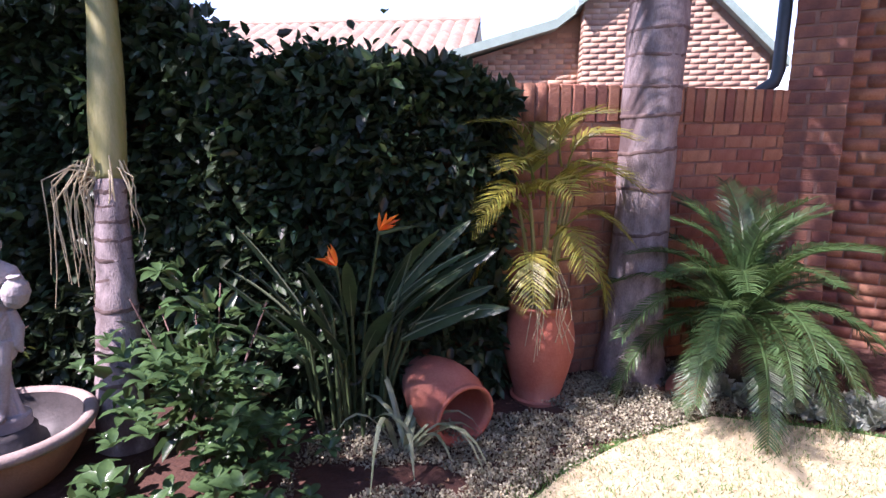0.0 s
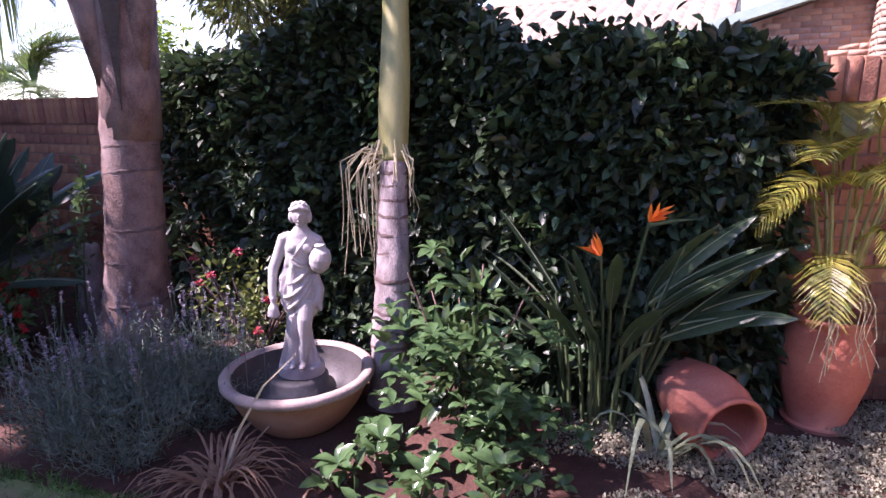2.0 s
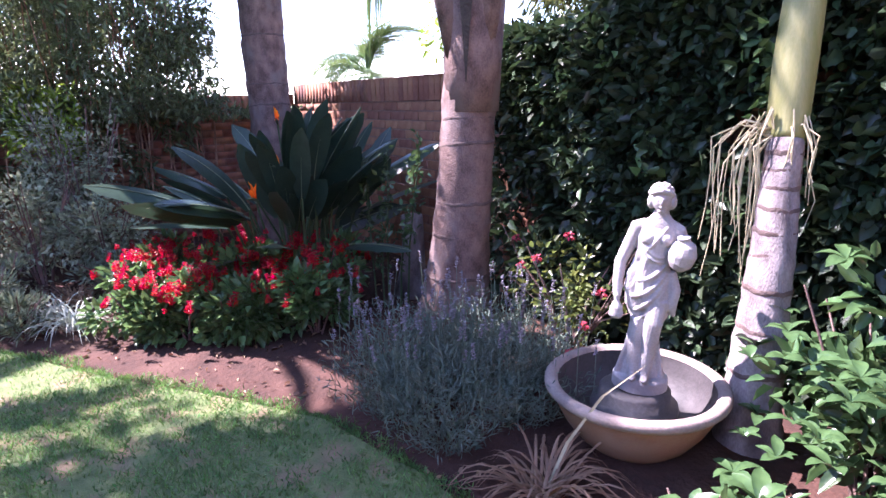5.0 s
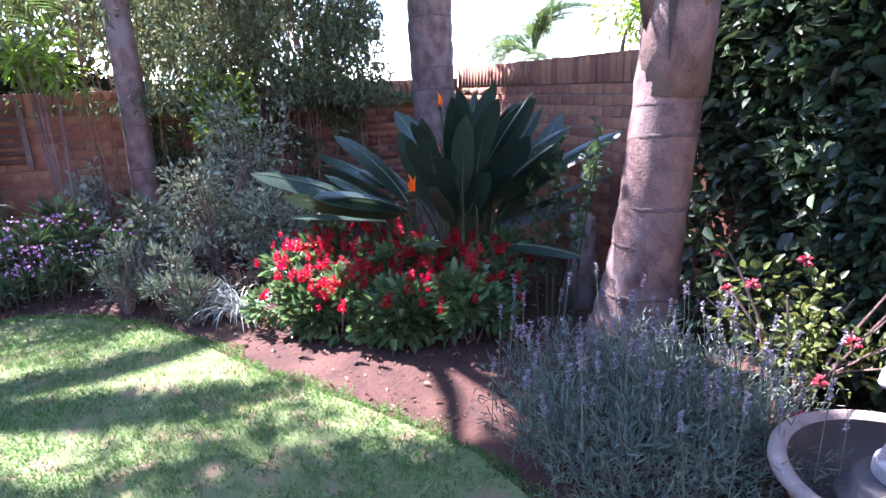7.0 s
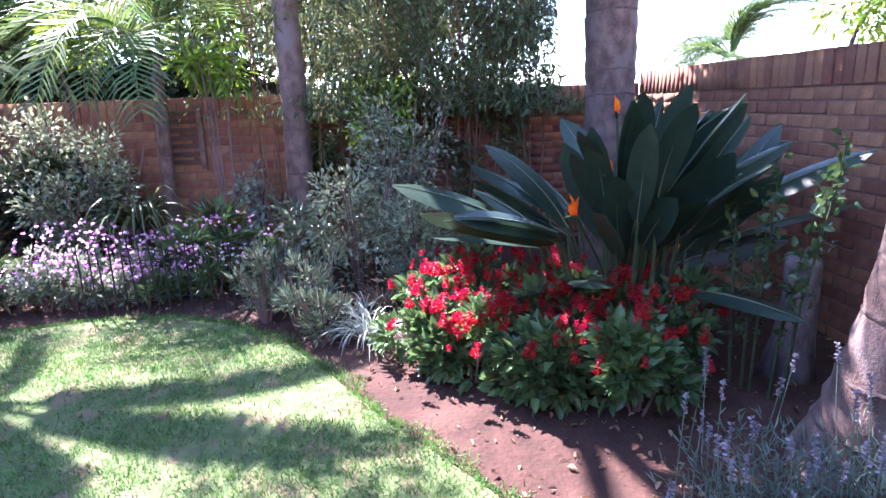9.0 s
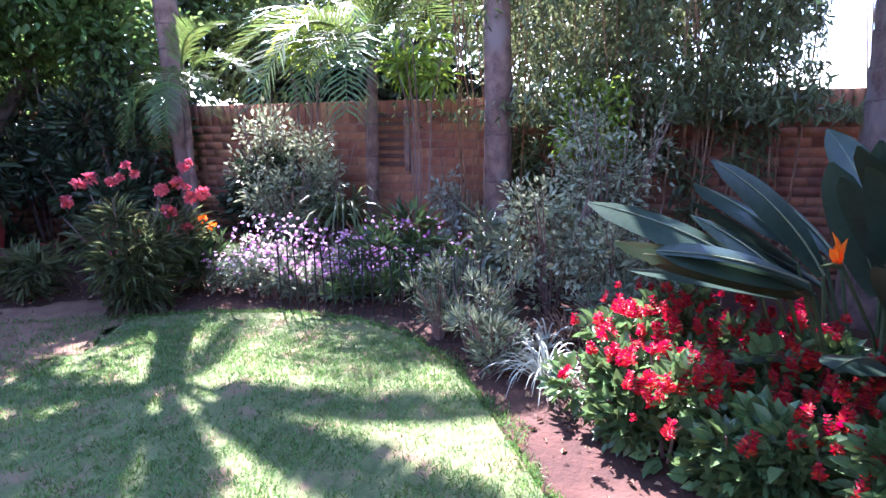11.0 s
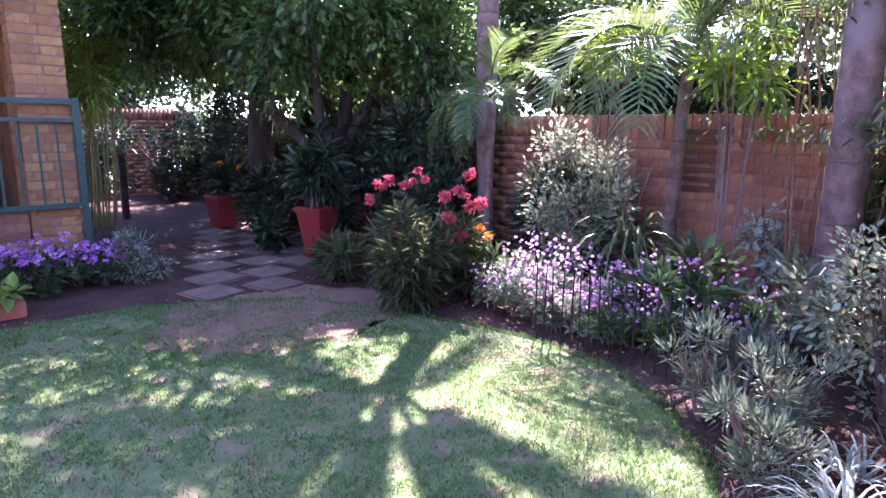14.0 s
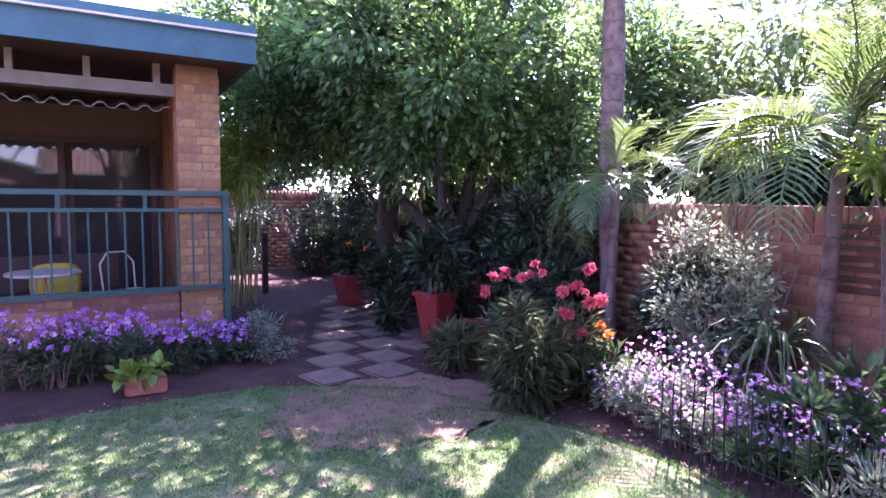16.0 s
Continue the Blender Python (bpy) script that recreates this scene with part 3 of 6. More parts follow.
def boxes_mesh(J):
    V = np.array([[(x, y, z) for z in (l[2], h[2]) for y in (l[1], h[1]) for x in (l[0], h[0])] for l, h in J]).reshape(-1, 3)
    return V, (np.arange(len(J))[:, None, None] * 8 + BOXF).reshape(-1, 4)


tagged(fast_mesh("brick_rows", *boxes_mesh(J), M_ORANGEJ, nb), kind="stuff")


def slope_board(name, x0, z0, x1, z1, y0, y1, t, material, parent):
    return part(name, prism([(x0, z0), (x1, z1), (x1, z1 + t), (x0, z0 + t)], y0, y1), material, parent)


slope_board("verge", 0.3, 3.28, 1.41, 4.1, 9.82, 15, 0.13, M_SAGE, nb)
slope_board("verge", 1.41, 4.1, 3.25, 2.42, 9.82, 15, 0.13, M_SAGE, nb)
slope_board("verge", -1.7, 2.6, 0.02, 3.06, 10.3, 15, 0.14, M_SAGE, nb)
slope_board("verge", 0.02, 3.06, 0.42, 3.35, 10.3, 15, 0.14, M_SAGE, nb)

tr = thing("tiled_roof_house", "house with a pale clay tile roof seen over the hedge", "house")
box("wall", (-9, 10.9, -0.1), (-1.75, 16, 2.62), M_MORTAR2, tr)
roof = part("roof", prism([(10.4, 2.55), (13.2, 3.62), (16.5, 2.4)], -9.5, -1.3), M_TILE, tr)
roof.matrix_basis = Matrix(((0, 1, 0, 0), (1, 0, 0, 0), (0, 0, 1, 0), (0, 0, 0, 1)))
TL = []
for r in range(11):
    for c in range(33):
        TL.append((-9.4 + c * 0.245, r))
V0, F0 = [], []
for x, r in TL:
    y0, z0 = 10.36 + r * 0.262, 2.585 + r * 0.1
    o = len(V0)
    for yy, zz in ((y0, z0 + 0.03), (y0 + 0.29, z0 + 0.125)):
        V0 += [(x, yy, zz - 0.02), (x + 0.06, yy, zz + 0.02), (x + 0.13, yy, zz + 0.035), (x + 0.19, yy, zz + 0.015), (x + 0.243, yy, zz - 0.02)]
    V0 += [(x, y0, z0 - 0.03), (x + 0.06, y0, z0 + 0.01), (x + 0.13, y0, z0 + 0.02), (x + 0.19, y0, z0), (x + 0.243, y0, z0 - 0.03)]
    F0 += [(o + k, o + k + 1, o + k + 6, o + k + 5) for k in range(4)] + [(o + 10 + k, o + 11 + k, o + k + 1, o + k) for k in range(4)]
tagged(fast_mesh("roof_tiles", V0, F0, M_TILE, tr), kind="stuff")
V, F = tube([(-9.5, 13.2, 3.68), (-1.3, 13.2, 3.68)], [0.09, 0.09], 10)
mesh_ob("ridge", V, F, M_TILE, tr)
box("gutter", (-9.5, 10.26, 2.5), (-1.3, 10.38, 2.6), M_SAGE, tr)

# ---- the house corner with a downpipe ----
hc = thing("house_corner", "shaded red brick house corner with a dark downpipe", "house", (1.29, 5.14, 0), -24)
box("core", (0.008, 0.008, -0.1), (0.36, 0.36, 3.4), M_MORTAR, hc)
bme = brick_meshes("brick", (0.222, 0.1, 0.074), M_BRICK)
hme = brick_meshes("brick", (0.106, 0.1, 0.074), M_BRICK)
for r in range(38):
    z = 0.045 + r * 0.087
    a, b = (0.113, 0.3) if r % 2 else (0.252, 0.06)
    linked("brick", R.choice(bme), pose(a, 0.05, z, 0, 0, R.uniform(-0.7, 0.7)), hc)
    linked("brick", R.choice(hme), pose(b, 0.05 + R.uniform(-0.004, 0.004), z), hc)
    for y in ((0.113, 0.3) if r % 2 == 0 else (0.252,)):
        linked("brick", R.choice(bme if y != 0.3 else hme), pose(0.318, y + 0.1, z, 0, 0, 90), hc)
        linked("brick", R.choice(bme if y != 0.3 else hme), pose(0.05, y + 0.1, z, 0, 0, 90), hc)
V, F = tube([(-0.07, 0.06, 3.4), (-0.07, 0.06, 1.98), (-0.09, 0.05, 1.9), (-0.22, 0.0, 1.8), (-0.25, 0.0, 1.6), (-0.25, 0, 0)], [0.045] * 6, 12)
mesh_ob("downpipe", V, F, M_GUTTER, hc, "dark metal downpipe with an elbow", True)
hw = brick_wall("wall_house_east", (3.6, 4.3), (1.66, 5.25), 3.4, M_BRICK, M_BRICKJ, M_MORTAR, None, 0.2, False, label="shaded red brick house wall")
# eave out of view, added so that its shadow falls on the corner
box("eave", (0.95, 3.6, 3.4), (4.2, 6.6, 3.5), M_FASCIA, None)
tagged(bpy.data.objects["eave"], "unseen eave boards added to shade the house corner", "eave", kind="structure")

# ---- our house: pillar, railing, patio ----
box("patio_floor", (-4.8, -9.0, -0.1), (3.6, -5.25, 0.12), M_SLAB)
tagged(bpy.data.objects["patio_floor"], "raised patio floor", "floor", kind="structure")
pil = thing("brick_pillar", "orange face brick pillar carrying the patio roof", "pillar", (-4.84, -5.57, 0))
box("core", (0.008, 0.008, -0.1), (0.402, 0.352, 2.965), M_MORTAR, pil)
ome = brick_meshes("brick", (0.222, 0.1, 0.074), M_ORANGE)
ohm = brick_meshes("brick", (0.106, 0.1, 0.074), M_ORANGE)
for r in range(33):
    z = 0.045 + r * 0.087
    for x, me in (((0.113, ome), (0.29, ohm), (0.36, None)) if r % 2 else ((0.297, ome), (0.12, ohm), (0.05, None))):
        if me:
            linked("brick", R.choice(me), pose(x, 0.308, z, 0, 0, R.uniform(-0.6, 0.6)), pil)
    linked("brick", R.choice(ohm), pose(0.05 if r % 2 == 0 else 0.36, 0.3, z, 0, 0, 90), pil)
    for x in (0.052, 0.358):
        for y in ((0.115,) if r % 2 else (0.14,)):
            linked("brick", R.choice(ome), pose(x, y, z, 0, 0, 90 + R.uniform(-0.6, 0.6)), pil)
brick_wall("wall_patio_low", (-4.42, -5.26), (3.6, -5.26), 0.66, M_BRICK, M_BRICKJ, M_MORTAR, (0.0, 2.2), 0.2, False, label="low red brick patio wall behind flowers")
rail = thing("balustrade", "green painted steel balustrade with upright bars", "railing", (-4.9, -5.16, 0))
box("post", (0, -0.03, 0.0), (0.06, 0.03, 1.72), M_GREEN, rail, "", 0.004)
for z, h in ((1.66, 0.05), (1.5, 0.035), (0.7, 0.045)):
    box("rail", (0.06, -0.02, z), (6.5, 0.02, z + h), M_GREEN, rail)
bar = []
for i in range(42):
    if i == 0:
        bar = box("bar", (-0.009, -0.009, 0.74), (0.009, 0.009, 1.5), M_GREEN, rail)
        bar.location.x = 0.2
    else:
        linked("bar", bar.data, pose(0.2 + 0.152 * i, 0, 0), rail)
for i in range(9):
    sp = box("spacer", (-0.018, -0.014, 1.53), (0.018, 0.014, 1.665), M_GREEN, rail)
    sp.location.x = 0.06 + 0.72 * (i + 1)
# roof edge
pr = thing("patio_roof", "patio roof with teal fascia and corrugated sheets", "roof")
bm = prism([(-5.1, 2.94), (3.6, 2.94), (3.6, 3.3), (-5.1, 3.3)], -4.75, -4.68)
part("fascia", bm, M_FASCIA, pr)
part("fascia", prism([(-5.1, 2.94), (-5.04, 2.94), (-5.04, 3.3), (-5.1, 3.3)], -9.0, -4.76), M_FASCIA, pr)
box("gutter_lip", (-5.1, -4.66, 3.19), (3.6, -4.62, 3.21), M_CREAM, pr, "bright gutter edge")
box("soffit", (-5.04, -9.0, 2.97), (3.6, -4.76, 3.01), M_WOODDK, pr)
box("roof_sheet", (-5.04, -9.0, 3.26), (3.6, -4.76, 3.28), M_FASCIA, pr)
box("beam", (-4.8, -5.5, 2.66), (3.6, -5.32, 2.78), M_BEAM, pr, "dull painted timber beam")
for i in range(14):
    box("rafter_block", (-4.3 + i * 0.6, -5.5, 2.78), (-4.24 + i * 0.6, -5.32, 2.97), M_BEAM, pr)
# corrugated awning behind the beam
V, F = [], []
for i in range(161):
    x = -4.4 + i * 0.05
    z = 0.025 * (1 if i % 4 < 2 else -1)
    V += [(x, -5.55, 2.56 + z), (x, -5.9, 2.64 + z), (x, -5.55, 2.548 + z), (x, -5.9, 2.628 + z)]
for i in range(160):
    a = i * 4
    F += [(a, a + 4, a + 5, a + 1), (a + 2, a + 3, a + 7, a + 6), (a, a + 2, a + 6, a + 4)]
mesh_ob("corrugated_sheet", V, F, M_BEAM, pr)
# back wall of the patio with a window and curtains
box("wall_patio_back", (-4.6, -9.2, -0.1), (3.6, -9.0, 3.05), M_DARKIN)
tagged(bpy.data.objects["wall_patio_back"], "plastered wall at the back of the patio, darkened for shade", "wall", kind="structure")
win = thing("sliding_door", "dark timber framed glass doors at the back of the patio", "door", kind="structure")
for x in (-4.5, -3.3, -2.1, -0.9, 0.3, 1.5):
    box("frame", (x, -8.98, 0.12), (x + 0.09, -8.9, 2.5), M_WOODDK, win)
    box("pane", (x + 0.09, -8.955, 0.2), (x + 1.11, -8.945, 2.42), M_GLASS, win)
box("frame", (-4.5, -8.985, 2.42), (1.6, -8.895, 2.52), M_WOODDK, win)
box("frame", (-4.5, -8.985, 0.12), (1.6, -8.895, 0.2), M_WOODDK, win)
box("wall_patio_side", (-4.8, -9.0, 0.0), (-4.6, -7.4, 3.05), M_ORANGE)
tagged(bpy.data.objects["wall_patio_side"], "orange brick side wall of the house", "wall", kind="structure")
# patio table and chair glimpsed through the bars
tb = thing("patio_table", "small round metal patio table behind the railing", "table", (-3.2, -6.1, 0.12))
V, F = lathe([(0.0, 0.7), (0.34, 0.7), (0.35, 0.715), (0.34, 0.73), (0.0, 0.73)], 24)
mesh_ob("tabletop", V, F, M_CREAM, tb)
for k in range(3):
    a = 2.1 * k + 0.4
    V, F = tube([(0.06 * math.cos(a), 0.06 * math.sin(a), 0.7), (0.12 * math.cos(a), 0.12 * math.sin(a), 0.4), (0.28 * math.cos(a), 0.28 * math.sin(a), 0.0)], [0.012] * 3, 6)
    mesh_ob("leg", V, F, M_CREAM, tb)
ch = thing("patio_chair", "wire patio chair behind the railing", "chair", (-4.0, -6.3, 0.12), 30)
box("seat", (-0.2, -0.2, 0.42), (0.2, 0.2, 0.45), M_CREAM, ch, "", 0.01)
for x in (-0.18, 0.18):
    for y in (-0.18, 0.18):
        V, F = tube([(x, y, 0.42), (x * 1.15, y * 1.15, 0)], [0.011, 0.011], 6)
        mesh_ob("leg", V, F, M_CREAM, ch)
V, F = tube([(-0.19, -0.2, 0.45), (-0.2, -0.24, 0.75), (-0.1, -0.26, 0.88), (0.1, -0.26, 0.88), (0.2, -0.24, 0.75), (0.19, -0.2, 0.45)], [0.011] * 6, 6)
mesh_ob("backrest", V, F, M_CREAM, ch)

# ---- garden walls ----
W1 = brick_wall("wall_north", (-1.38, 3.8), (-8.75, 3.8), 1.74, M_BRICK, M_BRICKJ, M_MORTAR, (2.9, 6.4), label="dark red brick garden wall with a soldier coping")
pl = brick_wall("wall_pilaster", (-4.95, 3.72), (-5.08, 3.72), 1.73, M_BRICK, M_BRICKJ, M_MORTAR, None, 0.1, False, label="brick pilaster of the garden wall")
W2 = brick_wall("wall_north_east", (2.6, 5.79), (-1.38, 3.8), 1.84, M_BRICK, M_BRICKJ, M_MORTAR, (0.8, 3.4), label="sunlit red brick garden wall with a soldier coping")
W3 = brick_wall("wall_west", (-8.75, 3.8), (-8.75, -12.5), 1.63, M_BRICK, M_BRICKJ, M_MORTAR, (3.0, 6.2), label="shaded red brick boundary wall")
W4 = brick_wall("wall_south", (-8.75, -12.5), (3.6, -12.5), 1.8, M_BRICK, M_BRICKJ, M_MORTAR, None, label="red brick boundary wall at the end of the path")
box("wall_behind", (3.6, -12.5, -0.1), (3.8, 4.3, 3.0), M_BRICK)
tagged(bpy.data.objects["wall_behind"], "red brick house wall", "wall", kind="structure")
gr = thing("wall_grille", "brown wooden slatted grille on the wall", "grille", (-8.73, -0.78, 0.0))
for i in range(7):
    box("slat", (0, -0.4, 0.98 + i * 0.08), (0.025, 0.0, 1.02 + i * 0.08), M_WOODDK, gr)
for y in (-0.42, 0.0):
    box("frame", (0, y - 0.02, 0.92), (0.035, y + 0.03, 1.56), M_BARKB, gr)

# ---- palms and trees ----


def palm_trunk(parent, path, radii, material, rings, ring_mat=None, sides=20):
    pts, rr = [], []
    n = 40
    for i in range(n + 1):
        f = i / n * (len(path) - 1)
        k = min(int(f), len(path) - 2)
        p = Vector(path[k]).lerp(Vector(path[k + 1]), f - k)
        r = radii[k] + (radii[k + 1] - radii[k]) * (f - k)
        pts.append(p)
        rr.append(r * (1 + 0.03 * math.sin(i * 2.3)))
    V, F = tube(pts, rr, sides)
    V = [(x + 0.008 * noise.noise(Vector((x * 9, y * 9, z * 5))), y + 0.008 * noise.noise(Vector((x * 9, y * 9, z * 5 + 40))), z) for x, y, z in V]
    t = mesh_ob("trunk", V, F, material, parent, "", True)
    for z in rings:
        k = min(range(len(pts)), key=lambda i: abs(pts[i].z - z))
        c, r = pts[k], rr[k]
        tilt = R.uniform(-0.12, 0.12)
        v, f = [], []
        for s in range(24):
            a = 2 * math.pi * s / 24
            wob = R.uniform(-0.006, 0.006)
            for dr, dz in ((1.0, -0.012), (1.035, 0.0), (1.0, 0.01)):
                v.append((c.x + r * dr * math.cos(a), c.y + r * dr * math.sin(a), z + dz + wob + tilt * r * math.cos(a)))
        for s in range(24):
            s2 = (s + 1) % 24
            for q in range(2):
                f.append((s * 3 + q, s2 * 3 + q, s2 * 3 + q + 1, s * 3 + q + 1))
        mesh_ob("ring", v, f, ring_mat or M_RING, parent, "", True)
    return t


def fronds(parent, top, n, meshes, pitch=(-10, 60), roll=12, scale=(0.85, 1.1), start=0.0):
    for i in range(n):
        az = start + i * 137.5 + R.uniform(-12, 12)
        pt = pitch[0] + (pitch[1] - pitch[0]) * ((i * 0.618) % 1.0)
        s = R.uniform(*scale)
        linked("frond", R.choice(meshes), pose(*top, 0, 0, az) @ pose(0, 0, 0, R.uniform(-roll, roll), -pt, 0) @ Matrix.Scale(s, 4), parent)


BIGFROND = [frond_mesh("frond", 2.6, 0.5, 64, M_PALM, 0.35, 0.3, 0.3, 0.05, 0.2, s) for s in (1, 2)]
SMALLFROND = [frond_mesh("frond", 1.15, 0.34, 34, M_PALM, 0.3, 0.42, 0.3, 0.02, 0.22, s) for s in (3, 4, 5)]
ARECAFROND = [frond_mesh("frond", 0.95, 0.34, 26, M_ARECA, 0.3, 0.45, 0.15, 0.032, 0.25, s) for s in (6, 7, 8)]
CYCADFROND = [frond_mesh("frond", 1.0, 0.15, 64, M_CYCAD, 0.08, 0.3, 0.3, 0.0125, 0.1, s) for s in (9, 10)]

# big palm by the wall corner of the lavender
p1 = thing("palm_tree", "thick ringed palm with a split brown leaf base", "palm tree")
palm_trunk(p1, [(-4.4, 2.97, -0.05), (-4.32, 2.95, 0.25), (-4.23, 2.94, 0.7), (-4.17, 2.96, 1.4), (-4.11, 3.0, 2.3), (-4.05, 3.0, 4.6)], [0.29, 0.225, 0.18, 0.158, 0.165, 0.13], M_BARKB, (0.22, 0.45, 0.72, 0.93, 1.27, 1.42))
V, F = tube([(-4.15, 2.97, 1.46), (-4.14, 2.975, 1.75), (-4.12, 2.99, 2.3), (-4.1, 3.0, 3.0), (-4.08, 3.0, 3.6)], [0.161, 0.168, 0.182, 0.165, 0.12], 20)
mesh_ob("leaf_base", V, F, M_BARKB, p1, "old brown leaf base wrapping the trunk", True)
V, F = ribbon([(-4.03, 2.835, 1.62), (-4.015, 2.828, 1.9), (-4.0, 2.822, 2.2), (-3.985, 2.825, 2.5)], [0.002, 0.022, 0.05, 0.06], (0.8, 0.6, 0.05), 0.0)
mesh_ob("split", V, F, M_BARKD, p1, "dark slit in the old leaf base")
for s in (-1, 1):
    V, F = tube([(-4.1 + 0.06 * s, 2.92 + 0.06 * s, 1.75), (-4.06 + 0.11 * s, 2.88 + 0.09 * s, 2.2), (-4.0 + 0.17 * s, 2.84 + 0.13 * s, 2.6), (-3.96 + 0.3 * s, 2.8 + 0.2 * s, 3.2)], [0.05, 0.075, 0.07, 0.03], 10)
    mesh_ob("leaf_sheath", V, F, M_BARKB, p1, "", True)
fronds(p1, (-4.05, 3.0, 4.5), 9, BIGFROND, (12, 62), start=40)
# unseen extra frond, added to shade the crane flower plant
for az, pt in ((-90, 8),):
    linked("frond", R.choice(BIGFROND), pose(-4.05, 3.0, 4.5, 0, 0, az) @ pose(0, 0, 0, 0, -pt, 0), p1)


def hanging_frond(parent, path, first, last, length, n, seed):
    """An old frond whose leaflets hang straight down from its bowed rib."""
    g = random.Random(seed)
    V, F = tube(path, [0.022 * (1 - 0.8 * i / (len(path) - 1)) + 0.003 for i in range(len(path))], 6)
    P_ = [Vector(p) for p in path]
    for k in range(n):
        f = (first + (last - first) * (k + g.uniform(0, 0.9)) / n) * (len(path) - 1)
        i = min(int(f), len(path) - 2)
        p = P_[i].lerp(P_[i + 1], f - i)
        d = (P_[i + 1] - P_[i]).normalized()
        side = d.cross(Vector((0, 0, 1))).normalized() * g.choice((-1, 1))
        ll = length * g.uniform(0.65, 1.1)
        m1 = p + side * ll * 0.16 + d * ll * 0.12 + Vector((0, 0, -0.35 * ll))
        tip = m1 + side * ll * g.uniform(-0.06, 0.08) + d * ll * 0.06 + Vector((0, 0, -0.62 * ll))
        w = d.cross(side).cross(d).normalized() * 0.002 + d * g.uniform(0.009, 0.016)
        o = len(V)
        V += [tuple(p - w * 0.6), tuple(p + w * 0.6), tuple(m1 - w), tuple(m1 + w), tuple(tip)]
        F += [(o, o + 1, o + 3, o + 2), (o + 2, o + 3, o + 4)]
    return mesh_ob("frond", V, F, M_PALM, parent)


hanging_frond(p1, [(-4.1, 2.98, 4.3), (-4.2, 2.86, 4.15), (-4.3, 2.76, 3.5), (-4.38, 2.68, 2.95), (-4.45, 2.6, 2.6), (-4.5, 2.55, 2.35)], 0.45, 1.0, 0.62, 100, 1)
hanging_frond(p1, [(-4.1, 2.98, 4.3), (-4.24, 2.92, 4.2), (-4.4, 2.82, 3.6), (-4.52, 2.74, 3.0), (-4.62, 2.68, 2.65)], 0.45, 1.0, 0.6, 80, 2)

# slim palm beside the statue
p2 = thing("slim_palm", "slender palm with a smooth yellow green crownshaft", "palm tree")
palm_trunk(p2, [(-2.44, 3.09, -0.05), (-2.45, 3.1, 0.25), (-2.47, 3.17, 0.8), (-2.515, 3.28, 1.34)], [0.15, 0.118, 0.088, 0.068], M_BARK, (0.4, 0.58, 0.75, 0.88, 0.98, 1.07, 1.15, 1.22, 1.29))
V, F = tube([(-2.515, 3.28, 1.33), (-2.522, 3.295, 1.36), (-2.53, 3.31, 1.45), (-2.545, 3.35, 1.64), (-2.56, 3.4, 1.85), (-2.58, 3.45, 2.1), (-2.6, 3.5, 2.6), (-2.62, 3.54, 3.2)], [0.07, 0.073, 0.079, 0.083, 0.079, 0.07, 0.062, 0.045], 20)
mesh_ob("crownshaft", V, F, M_SHAFT, p2, "smooth yellow green crownshaft", True)
RT = []
for i in range(30):
    a = R.uniform(-1.3, 0.2) if i < 8 else R.uniform(3.3, 4.3)
    d = R.uniform(0.1, 0.3) if i >= 8 else R.uniform(0.08, 0.16)
    c, s = math.cos(a), math.sin(a)
    h = R.uniform(0.2, 0.55) if i >= 8 else R.uniform(0.15, 0.35)
    q0 = 1.37 + R.uniform(-0.02, 0.03)
    pts = [(-2.515 + 0.065 * c, 3.28 + 0.065 * s, q0), (-2.515 + d * 0.6 * c, 3.28 + d * 0.6 * s, q0 + R.uniform(-0.03, 0.09)), (-2.515 + d * 0.95 * c, 3.28 + d * 0.95 * s, q0 - R.uniform(0.02, 0.12))]
    z = pts[-1][2]
    for k in range(3):
        z -= h / 3
        pts.append((pts[-1][0] + R.uniform(-0.025, 0.025), pts[-1][1] + R.uniform(-0.025, 0.025), z))
    RT.append(tube(pts, [0.005, 0.004, 0.0035, 0.003, 0.0027, 0.002], 5))
for V, F in RT:
    mesh_ob("flower_stalk", V, F, M_ROOT, p2)
fronds(p2, (-2.62, 3.54, 3.15), 7, SMALLFROND, (15, 70), scale=(1.0, 1.35))
for az, pt, sc in ((-75, -8, 1.2), (-15, -4, 1.35), (200, 0, 1.2)):
    linked("frond", SMALLFROND[0], pose(-2.61, 3.52, 3.0, 0, 0, az) @ pose(0, 0, 0, 0, -pt, 0) @ Matrix.Scale(sc, 4), p2)

# ringed palm by the sunlit wall
p3 = thing("ringed_palm", "pale grey ringed palm trunk by the wall", "palm tree")
palm_trunk(p3, [(0.2, 4.42, -0.05), (0.2, 4.43, 0.3), (0.21, 4.43, 1.0), (0.235, 4.43, 2.4), (0.26, 4.45, 4.6)], [0.24, 0.19, 0.165, 0.175, 0.15], M_BARK, (0.95, 1.22, 1.45, 1.66, 1.82, 2.0, 2.14, 2.3))
fronds(p3, (0.26, 4.45, 4.55), 9, BIGFROND, (10, 55), start=20)
# unseen extra fronds to the south-west, added to shade the brick corner
for az, pt in ((192, 12), (208, 22), (222, 10), (238, 20), (252, 14)):
    linked("frond", R.choice(BIGFROND), pose(0.26, 4.45, 4.55, 0, 0, az) @ pose(0, 0, 0, 0, -pt, 0) @ Matrix.Scale(0.95, 4), p3)

# palm at the far corner
p4 = thing("corner_palm", "rough brown palm trunk in the wall corner", "palm tree")
palm_trunk(p4, [(-7.6, 3.05, -0.05), (-7.6, 3.05, 1.4), (-7.62, 3.05, 2.4), (-7.64, 3.05, 4.4)], [0.25, 0.21, 0.22, 0.16], M_BARKB, (1.5, 1.72, 1.95, 2.2))
